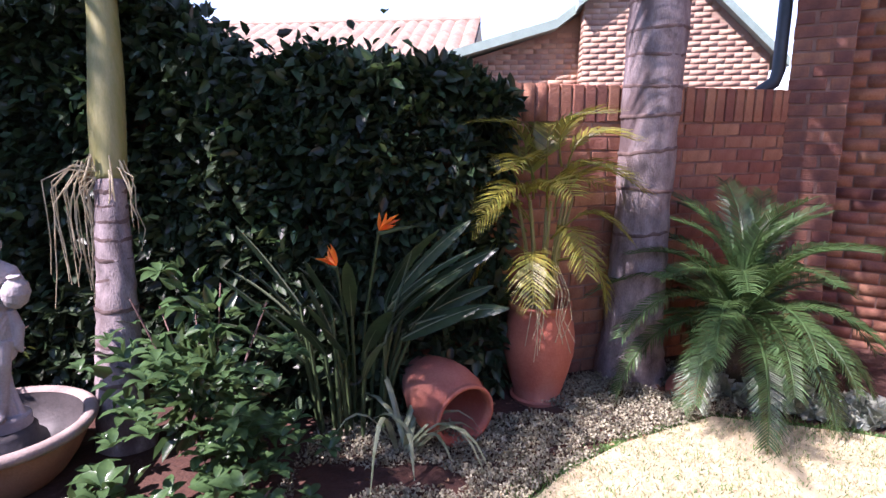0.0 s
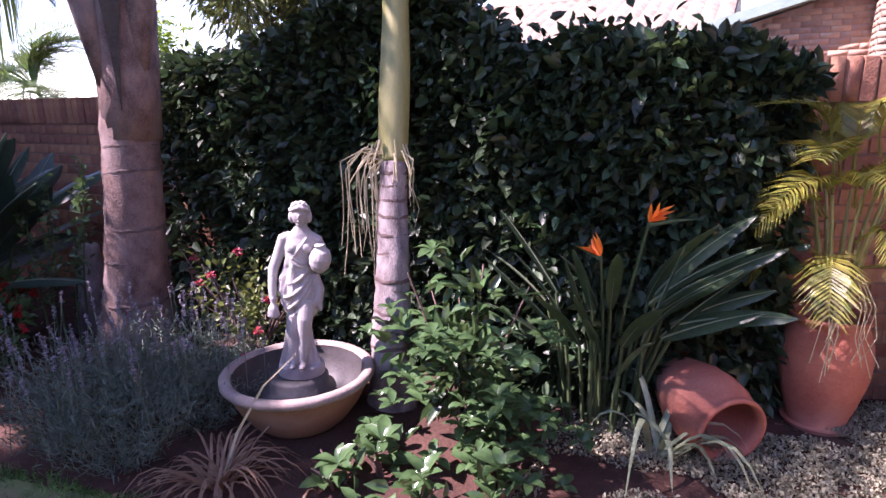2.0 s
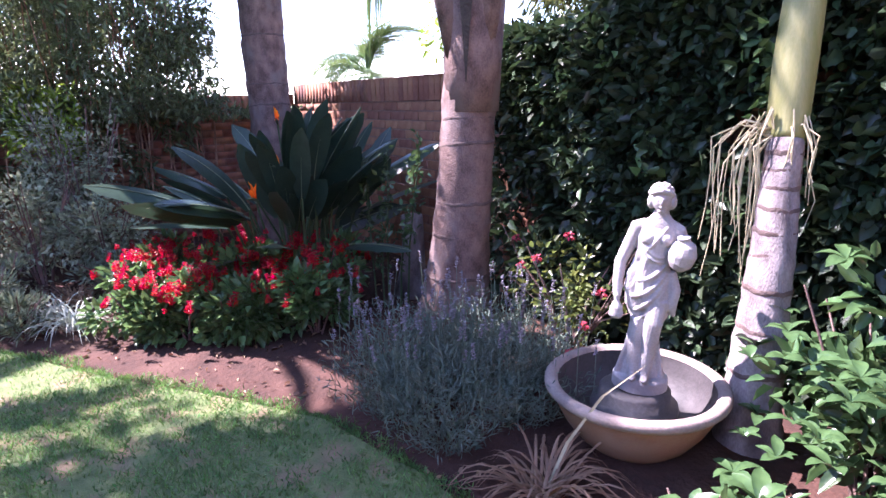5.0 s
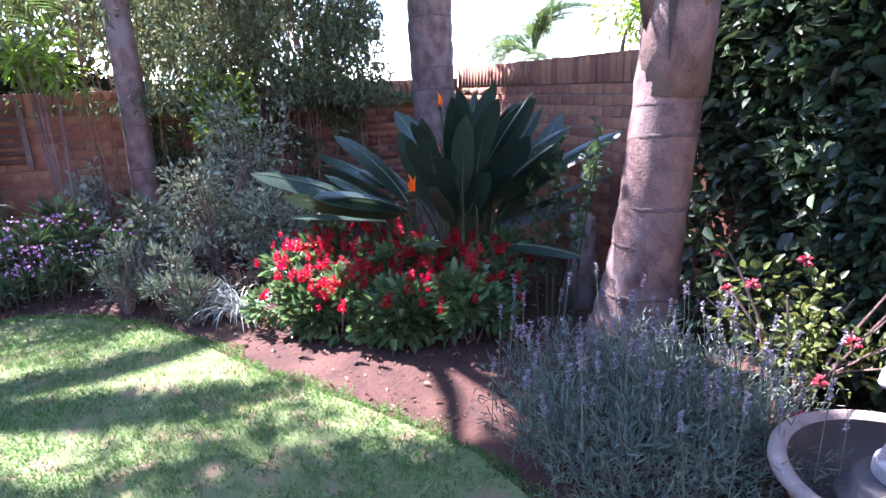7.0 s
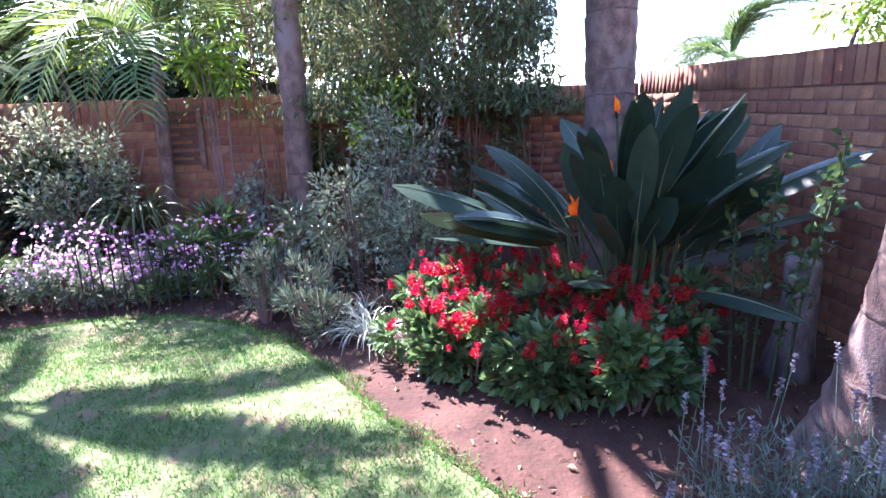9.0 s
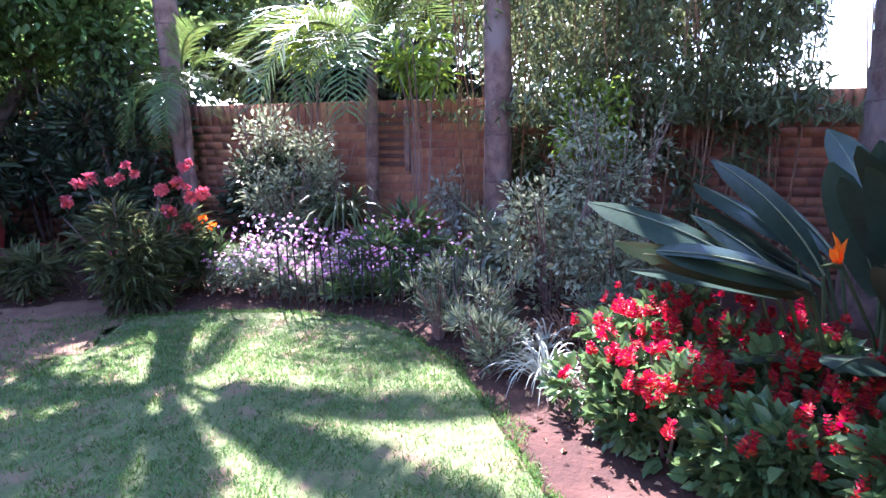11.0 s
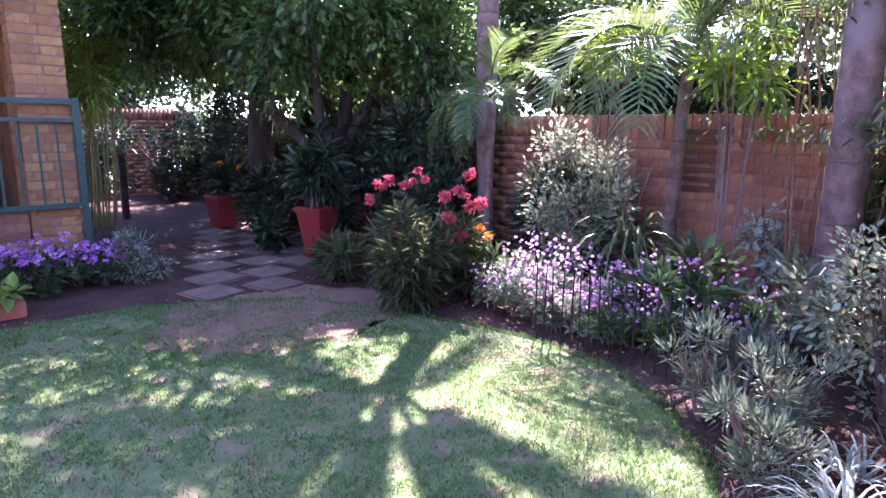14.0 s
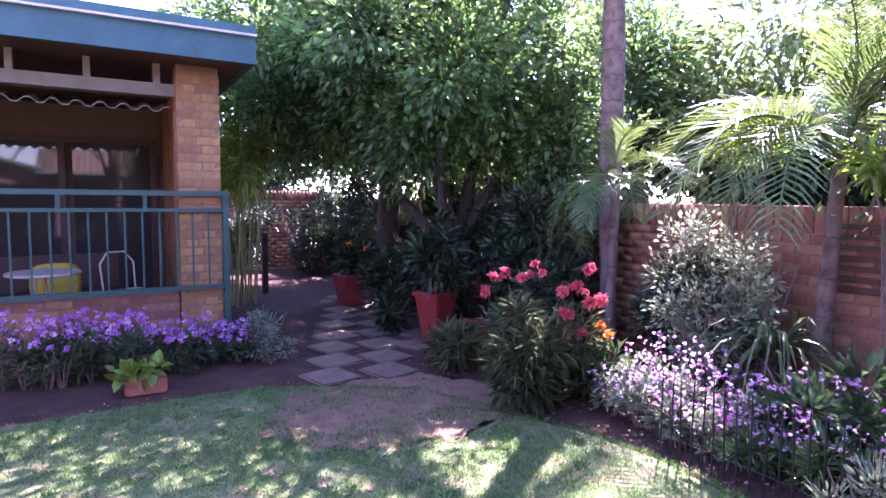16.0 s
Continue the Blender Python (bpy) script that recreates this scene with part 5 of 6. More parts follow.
def strap_plant(name, label, c, n, length, width, material, rise=0.5, droop=0.6, seed=0, category="plant", spread=0.05, az=(0, 6.28), group=""):
    g = random.Random(seed)
    t = thing(name, label, category, group=group)
    V, F = [], []
    for i in range(n):
        a = g.uniform(*az)
        L = length * g.uniform(0.65, 1.1)
        s0 = (c[0] + g.uniform(-spread, spread), c[1] + g.uniform(-spread, spread), c[2])
        up = g.uniform(0.5, 1.0)
        p = arc(s0, a, rise * L * up * 1.4, L * (1.05 - 0.45 * up), droop * L * g.uniform(0.5, 1.2), 7)
        p = [(q[0], q[1], max(q[2], 0.012)) for q in p]
        v, f = ribbon(p, [width * w for w in (0.7, 1, 1, 0.9, 0.7, 0.45, 0.08)], (-math.sin(a), math.cos(a), 0), 0.3)
        if n <= 100:
            mesh_ob("blade", v, f, material, t)
            continue
        o = len(V)
        V += v
        F += [tuple(k + o for k in q) for q in f]
    if V:
        tagged(mesh_ob("blades", V, F, material, t), kind="stuff")
    return t


def paddle_leaf(base, az, length, petiole, blade_w, lean, roll=0.0):
    """A strelitzia leaf: bowed stalk, then a broad channelled blade."""
    d = Vector((math.cos(az), math.sin(az), 0))
    b = Vector(base)
    p1_ = b + d * petiole * lean * 0.5 + Vector((0, 0, petiole * (1 - 0.25 * lean)))
    stalk = [b, b.lerp(p1_, 0.5) + Vector((0, 0, 0.04)), p1_]
    way = (d * (0.25 + lean) + Vector((0, 0, 1.0 - lean))).normalized()
    side = Vector((-math.sin(az), math.cos(az), 0)) * math.cos(roll) + way.cross(Vector((-math.sin(az), math.cos(az), 0))) * math.sin(roll)
    pts, ws = [], []
    bow = R.uniform(0.0, 0.4) * max(0.0, 0.9 - 1.2 * lean)
    for i in range(9):
        t = i / 8
        pts.append(p1_ + way * length * t + (d * bow - Vector((0, 0, 0.6 * bow))) * length * t * t + Vector((0, 0, -0.22 * lean * length * t * t)))
        ws.append(blade_w * 0.5 * math.sin(math.pi * min(1, 0.06 + t * 0.9)) ** 0.6 * (1 if t < 0.95 else 0.35))
    return stalk, pts, ws, side


def strelitzia(name, label, c, specs, flowers, leaf):
    t = thing(name, label, "strelitzia")
    for az, L, pet, w, lean, roll, off in specs:
        base = (c[0] + off * math.cos(az), c[1] + off * math.sin(az), -0.02)
        stalk, pts, ws, side = paddle_leaf(base, az, L, pet, w, lean, roll)
        V, F = ribbon(pts, ws, side, 0.22)
        lf = mesh_ob("leaf", V, F, leaf, t, "", True)
        V, F = tube(stalk, [0.014, 0.011, 0.009], 6)
        mesh_ob("stalk", V, F, M_STEM, lf)
        V, F = tube([p - side.cross((pts[-1] - pts[0]).normalized()) * 0.003 for p in pts], [0.006 - 0.0006 * i for i in range(9)], 5)
        mesh_ob("rib", V, F, M_RIB, lf)
    for fx, fy, fz, az in flowers:
        V, F = tube([(c[0], c[1], 0), ((c[0] + fx) / 2, (c[1] + fy) / 2, fz * 0.6), (fx, fy, fz)], [0.009, 0.008, 0.007], 6)
        mesh_ob("flower_stem", V, F, M_STEM, t)
        q, D_ = [], []
        for k in range(9):
            q.append((fx, fy, fz))
            D_.append((math.cos(az) * (0.2 + 0.12 * k) + R.uniform(-0.15, 0.15), math.sin(az) * (0.2 + 0.12 * k) + R.uniform(-0.15, 0.15), 1.1 - 0.1 * k))
        V, F = leaves(np.array(q), np.array(D_), 0.105, 0.24)
        fl = mesh_ob("flower", V, F.tolist(), M_ORFL, t, "orange crane shaped flower")
        d = Vector((math.cos(az), math.sin(az), 0.12))
        V, F = tube([(fx, fy, fz - 0.01), tuple(Vector((fx, fy, fz)) + d * 0.09), tuple(Vector((fx, fy, fz)) + d * 0.2)], [0.012, 0.01, 0.001], 6)
        mesh_ob("beak", V, F, M_STEM, fl)
    return t


g2 = random.Random(3)
sp = []
for i in range(30):
    az = g2.uniform(0, 6.28)
    lean = g2.choice((0.12, 0.2, 0.35, 0.6, 0.75))
    sp.append((az, g2.uniform(0.55, 0.8), g2.uniform(0.65, 1.0) * (1 - 0.35 * lean), g2.uniform(0.14, 0.21), lean, g2.uniform(-1.2, 1.2), g2.uniform(0.05, 0.35)))
for az, lean, pet in ((-2.3, 0.7, 0.75), (-2.6, 0.75, 0.65), (-2.0, 0.5, 0.85)):
    sp.append((az, 0.62, pet, 0.17, lean, 0.6, 0.25))
for i in range(16):
    sp.append((g2.uniform(-0.8, 2.6), g2.uniform(0.6, 0.78), g2.uniform(0.8, 1.05), g2.uniform(0.14, 0.19), g2.uniform(0.05, 0.25), g2.uniform(-1.2, 1.2), g2.uniform(0.1, 0.5)))
for i in range(8):
    sp.append((g2.uniform(-2.7, -1.0), g2.uniform(0.65, 0.85), g2.uniform(0.7, 0.95), g2.uniform(0.22, 0.28), g2.uniform(0.4, 0.7), g2.uniform(-0.7, 0.7), g2.uniform(0.1, 0.45)))
for i in range(8):
    sp.append((g2.uniform(-0.6, 0.9), g2.uniform(0.65, 0.85), g2.uniform(0.7, 1.0), g2.uniform(0.18, 0.25), g2.uniform(0.2, 0.5), g2.uniform(-0.7, 0.7), g2.uniform(0.1, 0.45)))
strelitzia("strelitzia_clump", "big clump of dark paddle leaves with orange flowers", (-5.95, 2.55, 0), sp, [(-5.6, 2.32, 1.08, -0.6), (-5.75, 2.4, 1.4, -0.4), (-5.5, 2.1, 0.88, -0.7)], M_STREL)
sp = []
for i in range(56):
    az = g2.uniform(0, 6.28)
    lean = g2.choice((0.06, 0.12, 0.2, 0.32))
    sp.append((az, g2.uniform(0.42, 0.6), g2.uniform(0.4, 0.75), g2.uniform(0.05, 0.085), lean, g2.uniform(-0.6, 0.6), g2.uniform(0.03, 0.22)))
for az, lean, pet, L in ((-0.1, 0.62, 0.72, 0.5), (0.1, 0.4, 0.75, 0.6), (0.3, 0.3, 0.7, 0.55), (-0.3, 0.35, 0.7, 0.5), (0.0, 0.25, 0.78, 0.6), (0.2, 0.45, 0.6, 0.55), (-0.15, 0.5, 0.6, 0.5)):
    sp.append((az, L, pet, 0.095, lean, 0.7, 0.12))
strelitzia("crane_flower_plant", "crane flower with narrow leaves and orange blooms", (-1.42, 3.56, 0), sp, [(-1.23, 3.38, 1.1, 0.2), (-1.42, 3.3, 0.94, 2.6)], M_CRANE)

# glossy shrub by the bowl
gs = leafy("glossy_shrub", "glossy broad leaved green shrub beside the bowl", "shrub", (-1.98, 3.05, 0.5), (0.42, 0.34, 0.5), 520, 0.085, M_GLOSSY, 0.5, 0.35, 0.3, 0.1, 5, 51, lumps=14)
GLEAF = [leaf_mesh(0.13, 0.062, M_GLOSSY, s) for s in range(4)]


def whorl(parent, c, n, s=1.0, tilt=15):
    for k in range(n):
        linked("leaf", R.choice(GLEAF), pose(*c, 0, 0, k * 360 / n + R.uniform(-18, 18)) @ pose(0, 0, 0, R.uniform(-15, 15), -tilt + R.uniform(-25, 20), 0) @ Matrix.Scale(s * R.uniform(0.75, 1.15), 4), parent)


for i in range(56):
    a, u = R.uniform(2.8, 6.6), R.random()
    q = 0.35 + 0.65 * math.sqrt(R.random())
    whorl(gs, (-1.97 + 0.5 * q * math.cos(a), 3.02 + 0.5 * q * math.sin(a), 0.1 + 1.02 * u * (1.15 - 0.6 * q)), 6, R.uniform(0.5, 0.8))
for i in range(26):
    a, q = R.uniform(0, 6.28), math.sqrt(R.random()) * 0.3
    whorl(gs, (-1.62 + q * math.cos(a), 2.85 + q * math.sin(a), R.uniform(0.06, 0.52 - 0.9 * q)), 6, R.uniform(0.5, 0.75))
for i, (x, y, z) in enumerate(((-2.15, 2.55, 0.15), (-1.9, 2.4, 0.13), (-1.62, 2.6, 0.14), (-2.3, 2.4, 0.09), (-2.05, 2.22, 0.07))):
    leafy("leafy_seedling", "small green broad leaved plant in bare soil", "plant", (x, y, z), (0.16, 0.16, z), 8, 0.08, M_GLOSSY, 0.5, 0.2, 0.3, 0.5, 4, 60 + i, lumps=5, group="seedlings before the bowl")
    for zz in (0.35, 0.8, 1.4):
        whorl(bpy.data.objects["leafy_seedling" + (".%03d" % i if i else "")], (x + R.uniform(-0.04, 0.04), y + R.uniform(-0.04, 0.04), z * zz + 0.02), 6, 0.9, 25)
strap_plant("variegated_lily", "arching variegated strap leaved plant", (-1.08, 3.3, 0), 15, 0.62, 0.016, M_VARIEG, 0.6, 0.75, 4, spread=0.06)
strap_plant("dry_sedge", "reddish brown arching sedge before the bowl", (-2.78, 2.2, 0), 74, 0.58, 0.0065, M_SEDGE, 0.42, 0.62, 5, category="grass")
V, F = ribbon([(-2.8, 2.22, 0.0), (-2.76, 2.3, 0.22), (-2.68, 2.4, 0.42), (-2.58, 2.52, 0.55)], [0.006, 0.007, 0.006, 0.001], (0.8, 0.5, 0), 0.3)
mesh_ob("blade", V, F, M_ROOT, bpy.data.objects["dry_sedge"])
strap_plant("dry_sedge", "small reddish brown sedge tuft in soil", (-2.25, 2.08, 0), 34, 0.34, 0.006, M_SEDGE, 0.4, 0.55, 6, category="grass")
rb = leafy("rose_bush", "sparse twiggy bush with a few small red blooms", "shrub", (-3.5, 3.15, 0.5), (0.55, 0.3, 0.4), 620, 0.042, M_OLIVETREE, 0.6, 0.2, 0.2, 0.1, 6, 71, lumps=16)
for i in range(11):
    a = R.uniform(0, 6.28)
    e = (-3.5 + 0.5 * math.cos(a), 3.15 + 0.28 * math.sin(a), R.uniform(0.45, 0.9))
    V, F = tube([(-3.5, 3.18, 0.1), (-3.5 + 0.2 * math.cos(a), 3.15 + 0.1 * math.sin(a), 0.35), e], [0.006, 0.0045, 0.0025], 5)
    mesh_ob("twig", V, F, M_BARKB, rb)
RH = [flower_head(0.022, 16, leafmat("dull red flower", (0.3, 0.02, 0.04), (0.45, 0.06, 0.08), 0.6, 0.2, 0.3), 5)]
for p in ((-3.35, 2.95, 0.85), (-3.75, 3.0, 0.6), (-3.2, 2.9, 0.42), (-3.15, 2.75, 0.34), (-3.55, 2.92, 0.7), (-3.1, 2.9, 0.62), (-3.9, 3.1, 0.72)):
    linked("flower_head", RH[0], pose(*p, R.uniform(-30, 30), R.uniform(-30, 30), 0), rb)
ts = thing("tall_stemmed_shrub", "thin upright stems with small green leaves", "shrub")
for x, y, h, dx in ((-5.2, 2.86, 1.08, -0.12), (-5.08, 2.9, 1.2, 0.03), (-5.0, 2.95, 0.8, 0.1), (-4.95, 2.98, 1.3, 0.2), (-5.12, 2.88, 0.7, -0.02)):
    V, F = tube([(x, y, -0.02), (x + 0.3 * dx, y, 0.4 * h), (x + 0.8 * dx, y + 0.02, 0.8 * h), (x + dx, y + 0.02, h)], [0.008, 0.007, 0.005, 0.002], 6)
    st_ = mesh_ob("stem", V, F, M_STEM, ts)
    m = int(70 * h)
    f = N.uniform(0.42, 1.0, m)
    q = np.c_[x + dx * f, np.full(m, y), h * f] + N.normal(size=(m, 3)) * np.array([0.025, 0.025, 0.02])
    fast_mesh("foliage", *leaves(q, N.normal(size=(m, 3)) + np.array([0, 0, 0.5]), 0.048, 0.55), M_GLOSSY, st_)
lg = thing("log_stump", "short grey upright log against the wall", "stump", (-5.22, 3.22, 0))
V, F = tube([(-0.03, 0, -0.03), (-0.01, 0, 0.2), (0.0, 0.01, 0.48), (0.0, 0, 0.62), (0.0, 0, 0.65), (0.0, 0, 0.655)], [0.15, 0.105, 0.085, 0.09, 0.085, 0.06], 16)
mesh_ob("log", V, F, M_BARK, lg, "", True)

# ---- statue in its bowl ----
BC = (-2.77, 2.73)
bw = thing("fountain_bowl", "wide sandy terracotta bowl with a worn grey rim", "bowl", (*BC, -0.01))
V, F = lathe([(0.0, -0.02), (0.15, -0.02), (0.16, 0.07), (0.2, 0.085), (0.25, 0.13), (0.3, 0.2), (0.335, 0.27), (0.345, 0.315)], 48)
mesh_ob("body", V, F, M_TERRA, bw, "sandy terracotta outside", True)
V, F = lathe([(0.343, 0.312), (0.368, 0.318), (0.382, 0.335), (0.38, 0.355), (0.365, 0.366), (0.34, 0.364), (0.325, 0.35)], 48)
mesh_ob("rim", V, F, M_RIM, bw, "worn grey rounded rim", True)
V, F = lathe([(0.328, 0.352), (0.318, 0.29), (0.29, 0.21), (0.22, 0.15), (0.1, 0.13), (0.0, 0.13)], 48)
mesh_ob("inside", V, F, M_BOWLIN, bw, "dark inside of the bowl", True)
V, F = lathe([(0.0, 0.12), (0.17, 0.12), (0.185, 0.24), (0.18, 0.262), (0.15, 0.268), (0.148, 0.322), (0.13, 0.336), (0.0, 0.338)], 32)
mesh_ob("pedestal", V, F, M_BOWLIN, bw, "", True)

bm = bmesh.new()


def ring_body(rings, sides=40, folds=True):
    rows = []
    for z, rx, ry, cx, cy in rings:
        row = []
        for k in range(sides):
            a = 2 * math.pi * k / sides
            w = 1 + (0.2 * math.sin(7 * a + 16 * z + 1.0) * math.sin(a * 1.0 + 4) if folds and 0.2 < z < 0.52 else 0)
            row.append(bm.verts.new((cx + rx * w * math.cos(a), cy + ry * w * math.sin(a), z)))
        rows.append(row)
    for i in range(len(rows) - 1):
        for k in range(sides):
            k2 = (k + 1) % sides
            bm.faces.new((rows[i][k], rows[i][k2], rows[i + 1][k2], rows[i + 1][k]))
    bm.faces.new(list(reversed(rows[0])))
    bm.faces.new(rows[-1])


def add_tube(path, radii, sides=14):
    v, f = tube(path, radii, sides)
    vs = [bm.verts.new(p) for p in v]
    for q in f:
        bm.faces.new([vs[i] for i in q])


def add_ball(c, r, seg=20):
    m = Matrix.Translation(c) @ Matrix.Diagonal((*r, 1))
    bmesh.ops.create_uvsphere(bm, u_segments=seg, v_segments=12, radius=1.0, matrix=m)


ring_body([(-0.055, 0.115, 0.11, 0, 0), (-0.01, 0.112, 0.105, 0, 0), (0.0, 0.1, 0.095, 0, 0)], folds=False)
# draped torso, tunic and the long cloth that falls to the plinth
ring_body([(-0.01, 0.092, 0.08, -0.008, 0.012), (0.04, 0.08, 0.07, -0.006, 0.01), (0.1, 0.064, 0.058, -0.004, 0.008), (0.17, 0.054, 0.05, 0.0, 0.004), (0.24, 0.053, 0.05, 0.002, 0.0), (0.3, 0.06, 0.052, 0.004, 0.0)])
TUNIC = [(0.235, 0.05, 0.046, 0.012, -0.002), (0.26, 0.068, 0.056, 0.008, 0.0), (0.3, 0.082, 0.064, 0.002, 0), (0.38, 0.088, 0.066, -0.006, 0), (0.44, 0.08, 0.06, -0.006, 0), (0.49, 0.064, 0.05, 0.0, 0), (0.54, 0.067, 0.05, 0.006, -0.002), (0.59, 0.075, 0.052, 0.012, -0.006), (0.635, 0.077, 0.042, 0.016, 0), (0.655, 0.062, 0.038, 0.018, 0), (0.672, 0.043, 0.033, 0.02, 0), (0.69, 0.03, 0.029, 0.02, 0), (0.72, 0.023, 0.025, 0.022, -0.004)]
ring_body(TUNIC)


def front(x, z):
    """The depth of the tunic's front at x, z."""
    for a, b in zip(TUNIC, TUNIC[1:]):
        if a[0] <= z <= b[0]:
            f = (z - a[0]) / (b[0] - a[0])
            rx, ry, cx, cy_ = (a[k] + (b[k] - a[k]) * f for k in (1, 2, 3, 4))
            return cy_ - ry * math.sqrt(max(0.0, 1 - ((x - cx) / rx) ** 2))
    return -0.05


def fold(x0, z0, x1, z1, sag, r):
    pts, rr = [], []
    for k in range(9):
        f = k / 8
        x, z = x0 + (x1 - x0) * f, z0 + (z1 - z0) * f - sag * math.sin(math.pi * f)
        pts.append((x, front(x, z) - 0.002, z))
        rr.append(r * (0.35 + 0.65 * math.sin(math.pi * min(1, 0.1 + f * 0.85))))
    add_tube(pts, rr, 8)


for x0, z0, x1, z1, sag, r in ((0.065, 0.5, -0.05, 0.42, 0.02, 0.01), (0.07, 0.47, -0.065, 0.35, 0.025, 0.012), (0.07, 0.44, -0.05, 0.29, 0.02, 0.012), (0.065, 0.4, -0.025, 0.26, 0.015, 0.011), (0.06, 0.36, 0.005, 0.25, 0.01, 0.01), (0.07, 0.34, 0.045, 0.27, 0.0, 0.009), (-0.04, 0.6, 0.05, 0.52, 0.03, 0.007), (-0.045, 0.56, 0.05, 0.5, 0.02, 0.007), (0.05, 0.64, -0.03, 0.53, 0.0, 0.008)):
    fold(x0, z0, x1, z1, sag, r)
for sx_ in (-0.02, 0.045):
    add_ball((sx_, -0.042, 0.592), (0.027, 0.022, 0.026))
# bared knee and shin, feet, cloth hanging at the hip and folds down to the plinth
add_tube([(0.036, -0.028, 0.33), (0.032, -0.058, 0.245), (0.022, -0.048, 0.15), (0.016, -0.055, 0.04), (0.016, -0.062, 0.015)], [0.046, 0.037, 0.031, 0.023, 0.022])
add_tube([(-0.028, -0.03, 0.26), (-0.03, -0.04, 0.16), (-0.03, -0.05, 0.05), (-0.03, -0.06, 0.012)], [0.034, 0.03, 0.024, 0.02])
add_ball((-0.032, -0.085, 0.012), (0.018, 0.034, 0.014))
add_ball((0.018, -0.09, 0.012), (0.018, 0.034, 0.014))
add_tube([(0.08, -0.012, 0.46), (0.098, -0.014, 0.38), (0.09, -0.016, 0.31), (0.104, -0.012, 0.27)], [0.018, 0.026, 0.024, 0.008])
for a0 in (-0.085, -0.06, 0.05, 0.075):
    add_tube([(a0 * 0.6, -0.03, 0.25), (a0 * 0.75, -0.032, 0.13), (a0 * 1.1, -0.045 + abs(a0) * 0.25, 0.0)], [0.008, 0.011, 0.014], 8)
# arms, jug on the hip, small jug in the hanging hand
add_tube([(-0.03, 0, 0.645), (-0.062, 0.002, 0.632), (-0.088, 0.005, 0.56), (-0.118, -0.005, 0.48), (-0.122, -0.03, 0.4), (-0.118, -0.045, 0.345)], [0.024, 0.031, 0.028, 0.025, 0.021, 0.017])
add_tube([(-0.118, -0.05, 0.35), (-0.118, -0.052, 0.325), (-0.117, -0.053, 0.3), (-0.117, -0.053, 0.262), (-0.117, -0.053, 0.25)], [0.014, 0.011, 0.025, 0.03, 0.018])
add_tube([(0.06, 0, 0.645), (0.09, 0.004, 0.622), (0.112, 0.012, 0.57), (0.135, 0.0, 0.53), (0.12, -0.04, 0.5), (0.085, -0.06, 0.5)], [0.024, 0.03, 0.027, 0.024, 0.02, 0.016])
add_tube([(0.095, -0.045, 0.485), (0.105, -0.05, 0.51), (0.112, -0.052, 0.545), (0.115, -0.055, 0.58), (0.112, -0.06, 0.6), (0.11, -0.062, 0.615)], [0.03, 0.048, 0.054, 0.044, 0.022, 0.027])
# head with bound hair
add_ball((0.018, -0.014, 0.746), (0.036, 0.044, 0.05))
add_ball((0.018, 0.01, 0.766), (0.042, 0.042, 0.038))
for k in range(26):
    a = k * 2.4
    e = 0.1 + 1.2 * (k / 26)
    if math.sin(a) * math.cos(e) > -0.55:
        add_ball((0.014 + 0.043 * math.cos(a) * math.cos(e), 0.008 + 0.044 * math.sin(a) * math.cos(e), 0.758 + 0.046 * math.sin(e)), (0.012, 0.012, 0.011), 8)
add_ball((0.018, 0.043, 0.746), (0.03, 0.03, 0.032))
add_ball((-0.02, 0.0, 0.736), (0.018, 0.026, 0.03))
add_ball((0.056, 0.0, 0.736), (0.018, 0.026, 0.03))
add_ball((0.018, -0.034, 0.706), (0.016, 0.016, 0.012), 10)
add_tube([(-0.026, -0.024, 0.768), (0.0, -0.046, 0.782), (0.018, -0.052, 0.786), (0.038, -0.046, 0.782), (0.06, -0.024, 0.768)], [0.008, 0.011, 0.012, 0.011, 0.008], 8)
add_tube([(0.003, -0.053, 0.752), (0.018, -0.058, 0.752), (0.033, -0.053, 0.752)], [0.004, 0.005, 0.004], 6)
add_tube([(0.01, -0.054, 0.722), (0.018, -0.058, 0.721), (0.026, -0.054, 0.722)], [0.003, 0.005, 0.003], 6)
add_ball((0.018, -0.06, 0.742), (0.007, 0.011, 0.013), 10)
stt = part("statue", bm, M_STONE, None, "pale weathered stone figure in draped cloth holding a jug", True)
tagged(stt, "", "statue")
stt.matrix_world = pose(BC[0] + 0.012, BC[1] + 0.016, 0.385, 0, 1.8, 33) @ Matrix.Scale(1.0, 4)
rm = stt.modifiers.new("blend", "REMESH")
rm.mode, rm.voxel_size, rm.use_smooth_shade = "VOXEL", 0.0036, True
sm = stt.modifiers.new("soften", "SMOOTH")
sm.factor, sm.iterations = 0.5, 1

# ---- jars and the yellow palm ----
jar = thing("terracotta_jar", "tall red terracotta jar holding a yellow palm", "jar", (-0.42, 4.02, -0.01))
V, F = lathe([(0.0, 0.0), (0.13, 0.0), (0.14, 0.02), (0.135, 0.03), (0.17, 0.14), (0.205, 0.28), (0.212, 0.38), (0.2, 0.47), (0.175, 0.54), (0.165, 0.56), (0.185, 0.575), (0.186, 0.595), (0.17, 0.6), (0.155, 0.58), (0.16, 0.5), (0.0, 0.48)], 40)
mesh_ob("body", V, F, M_JAR, jar, "", True)
V, F = lathe([(0.0, -0.002), (0.155, -0.002), (0.165, 0.02), (0.15, 0.024), (0.0, 0.015)], 32)
mesh_ob("saucer", V, F, M_JAR, jar)
ar = thing("areca_palm", "yellow green feather palm growing from the jar", "palm", (-0.42, 4.0, 0.58))
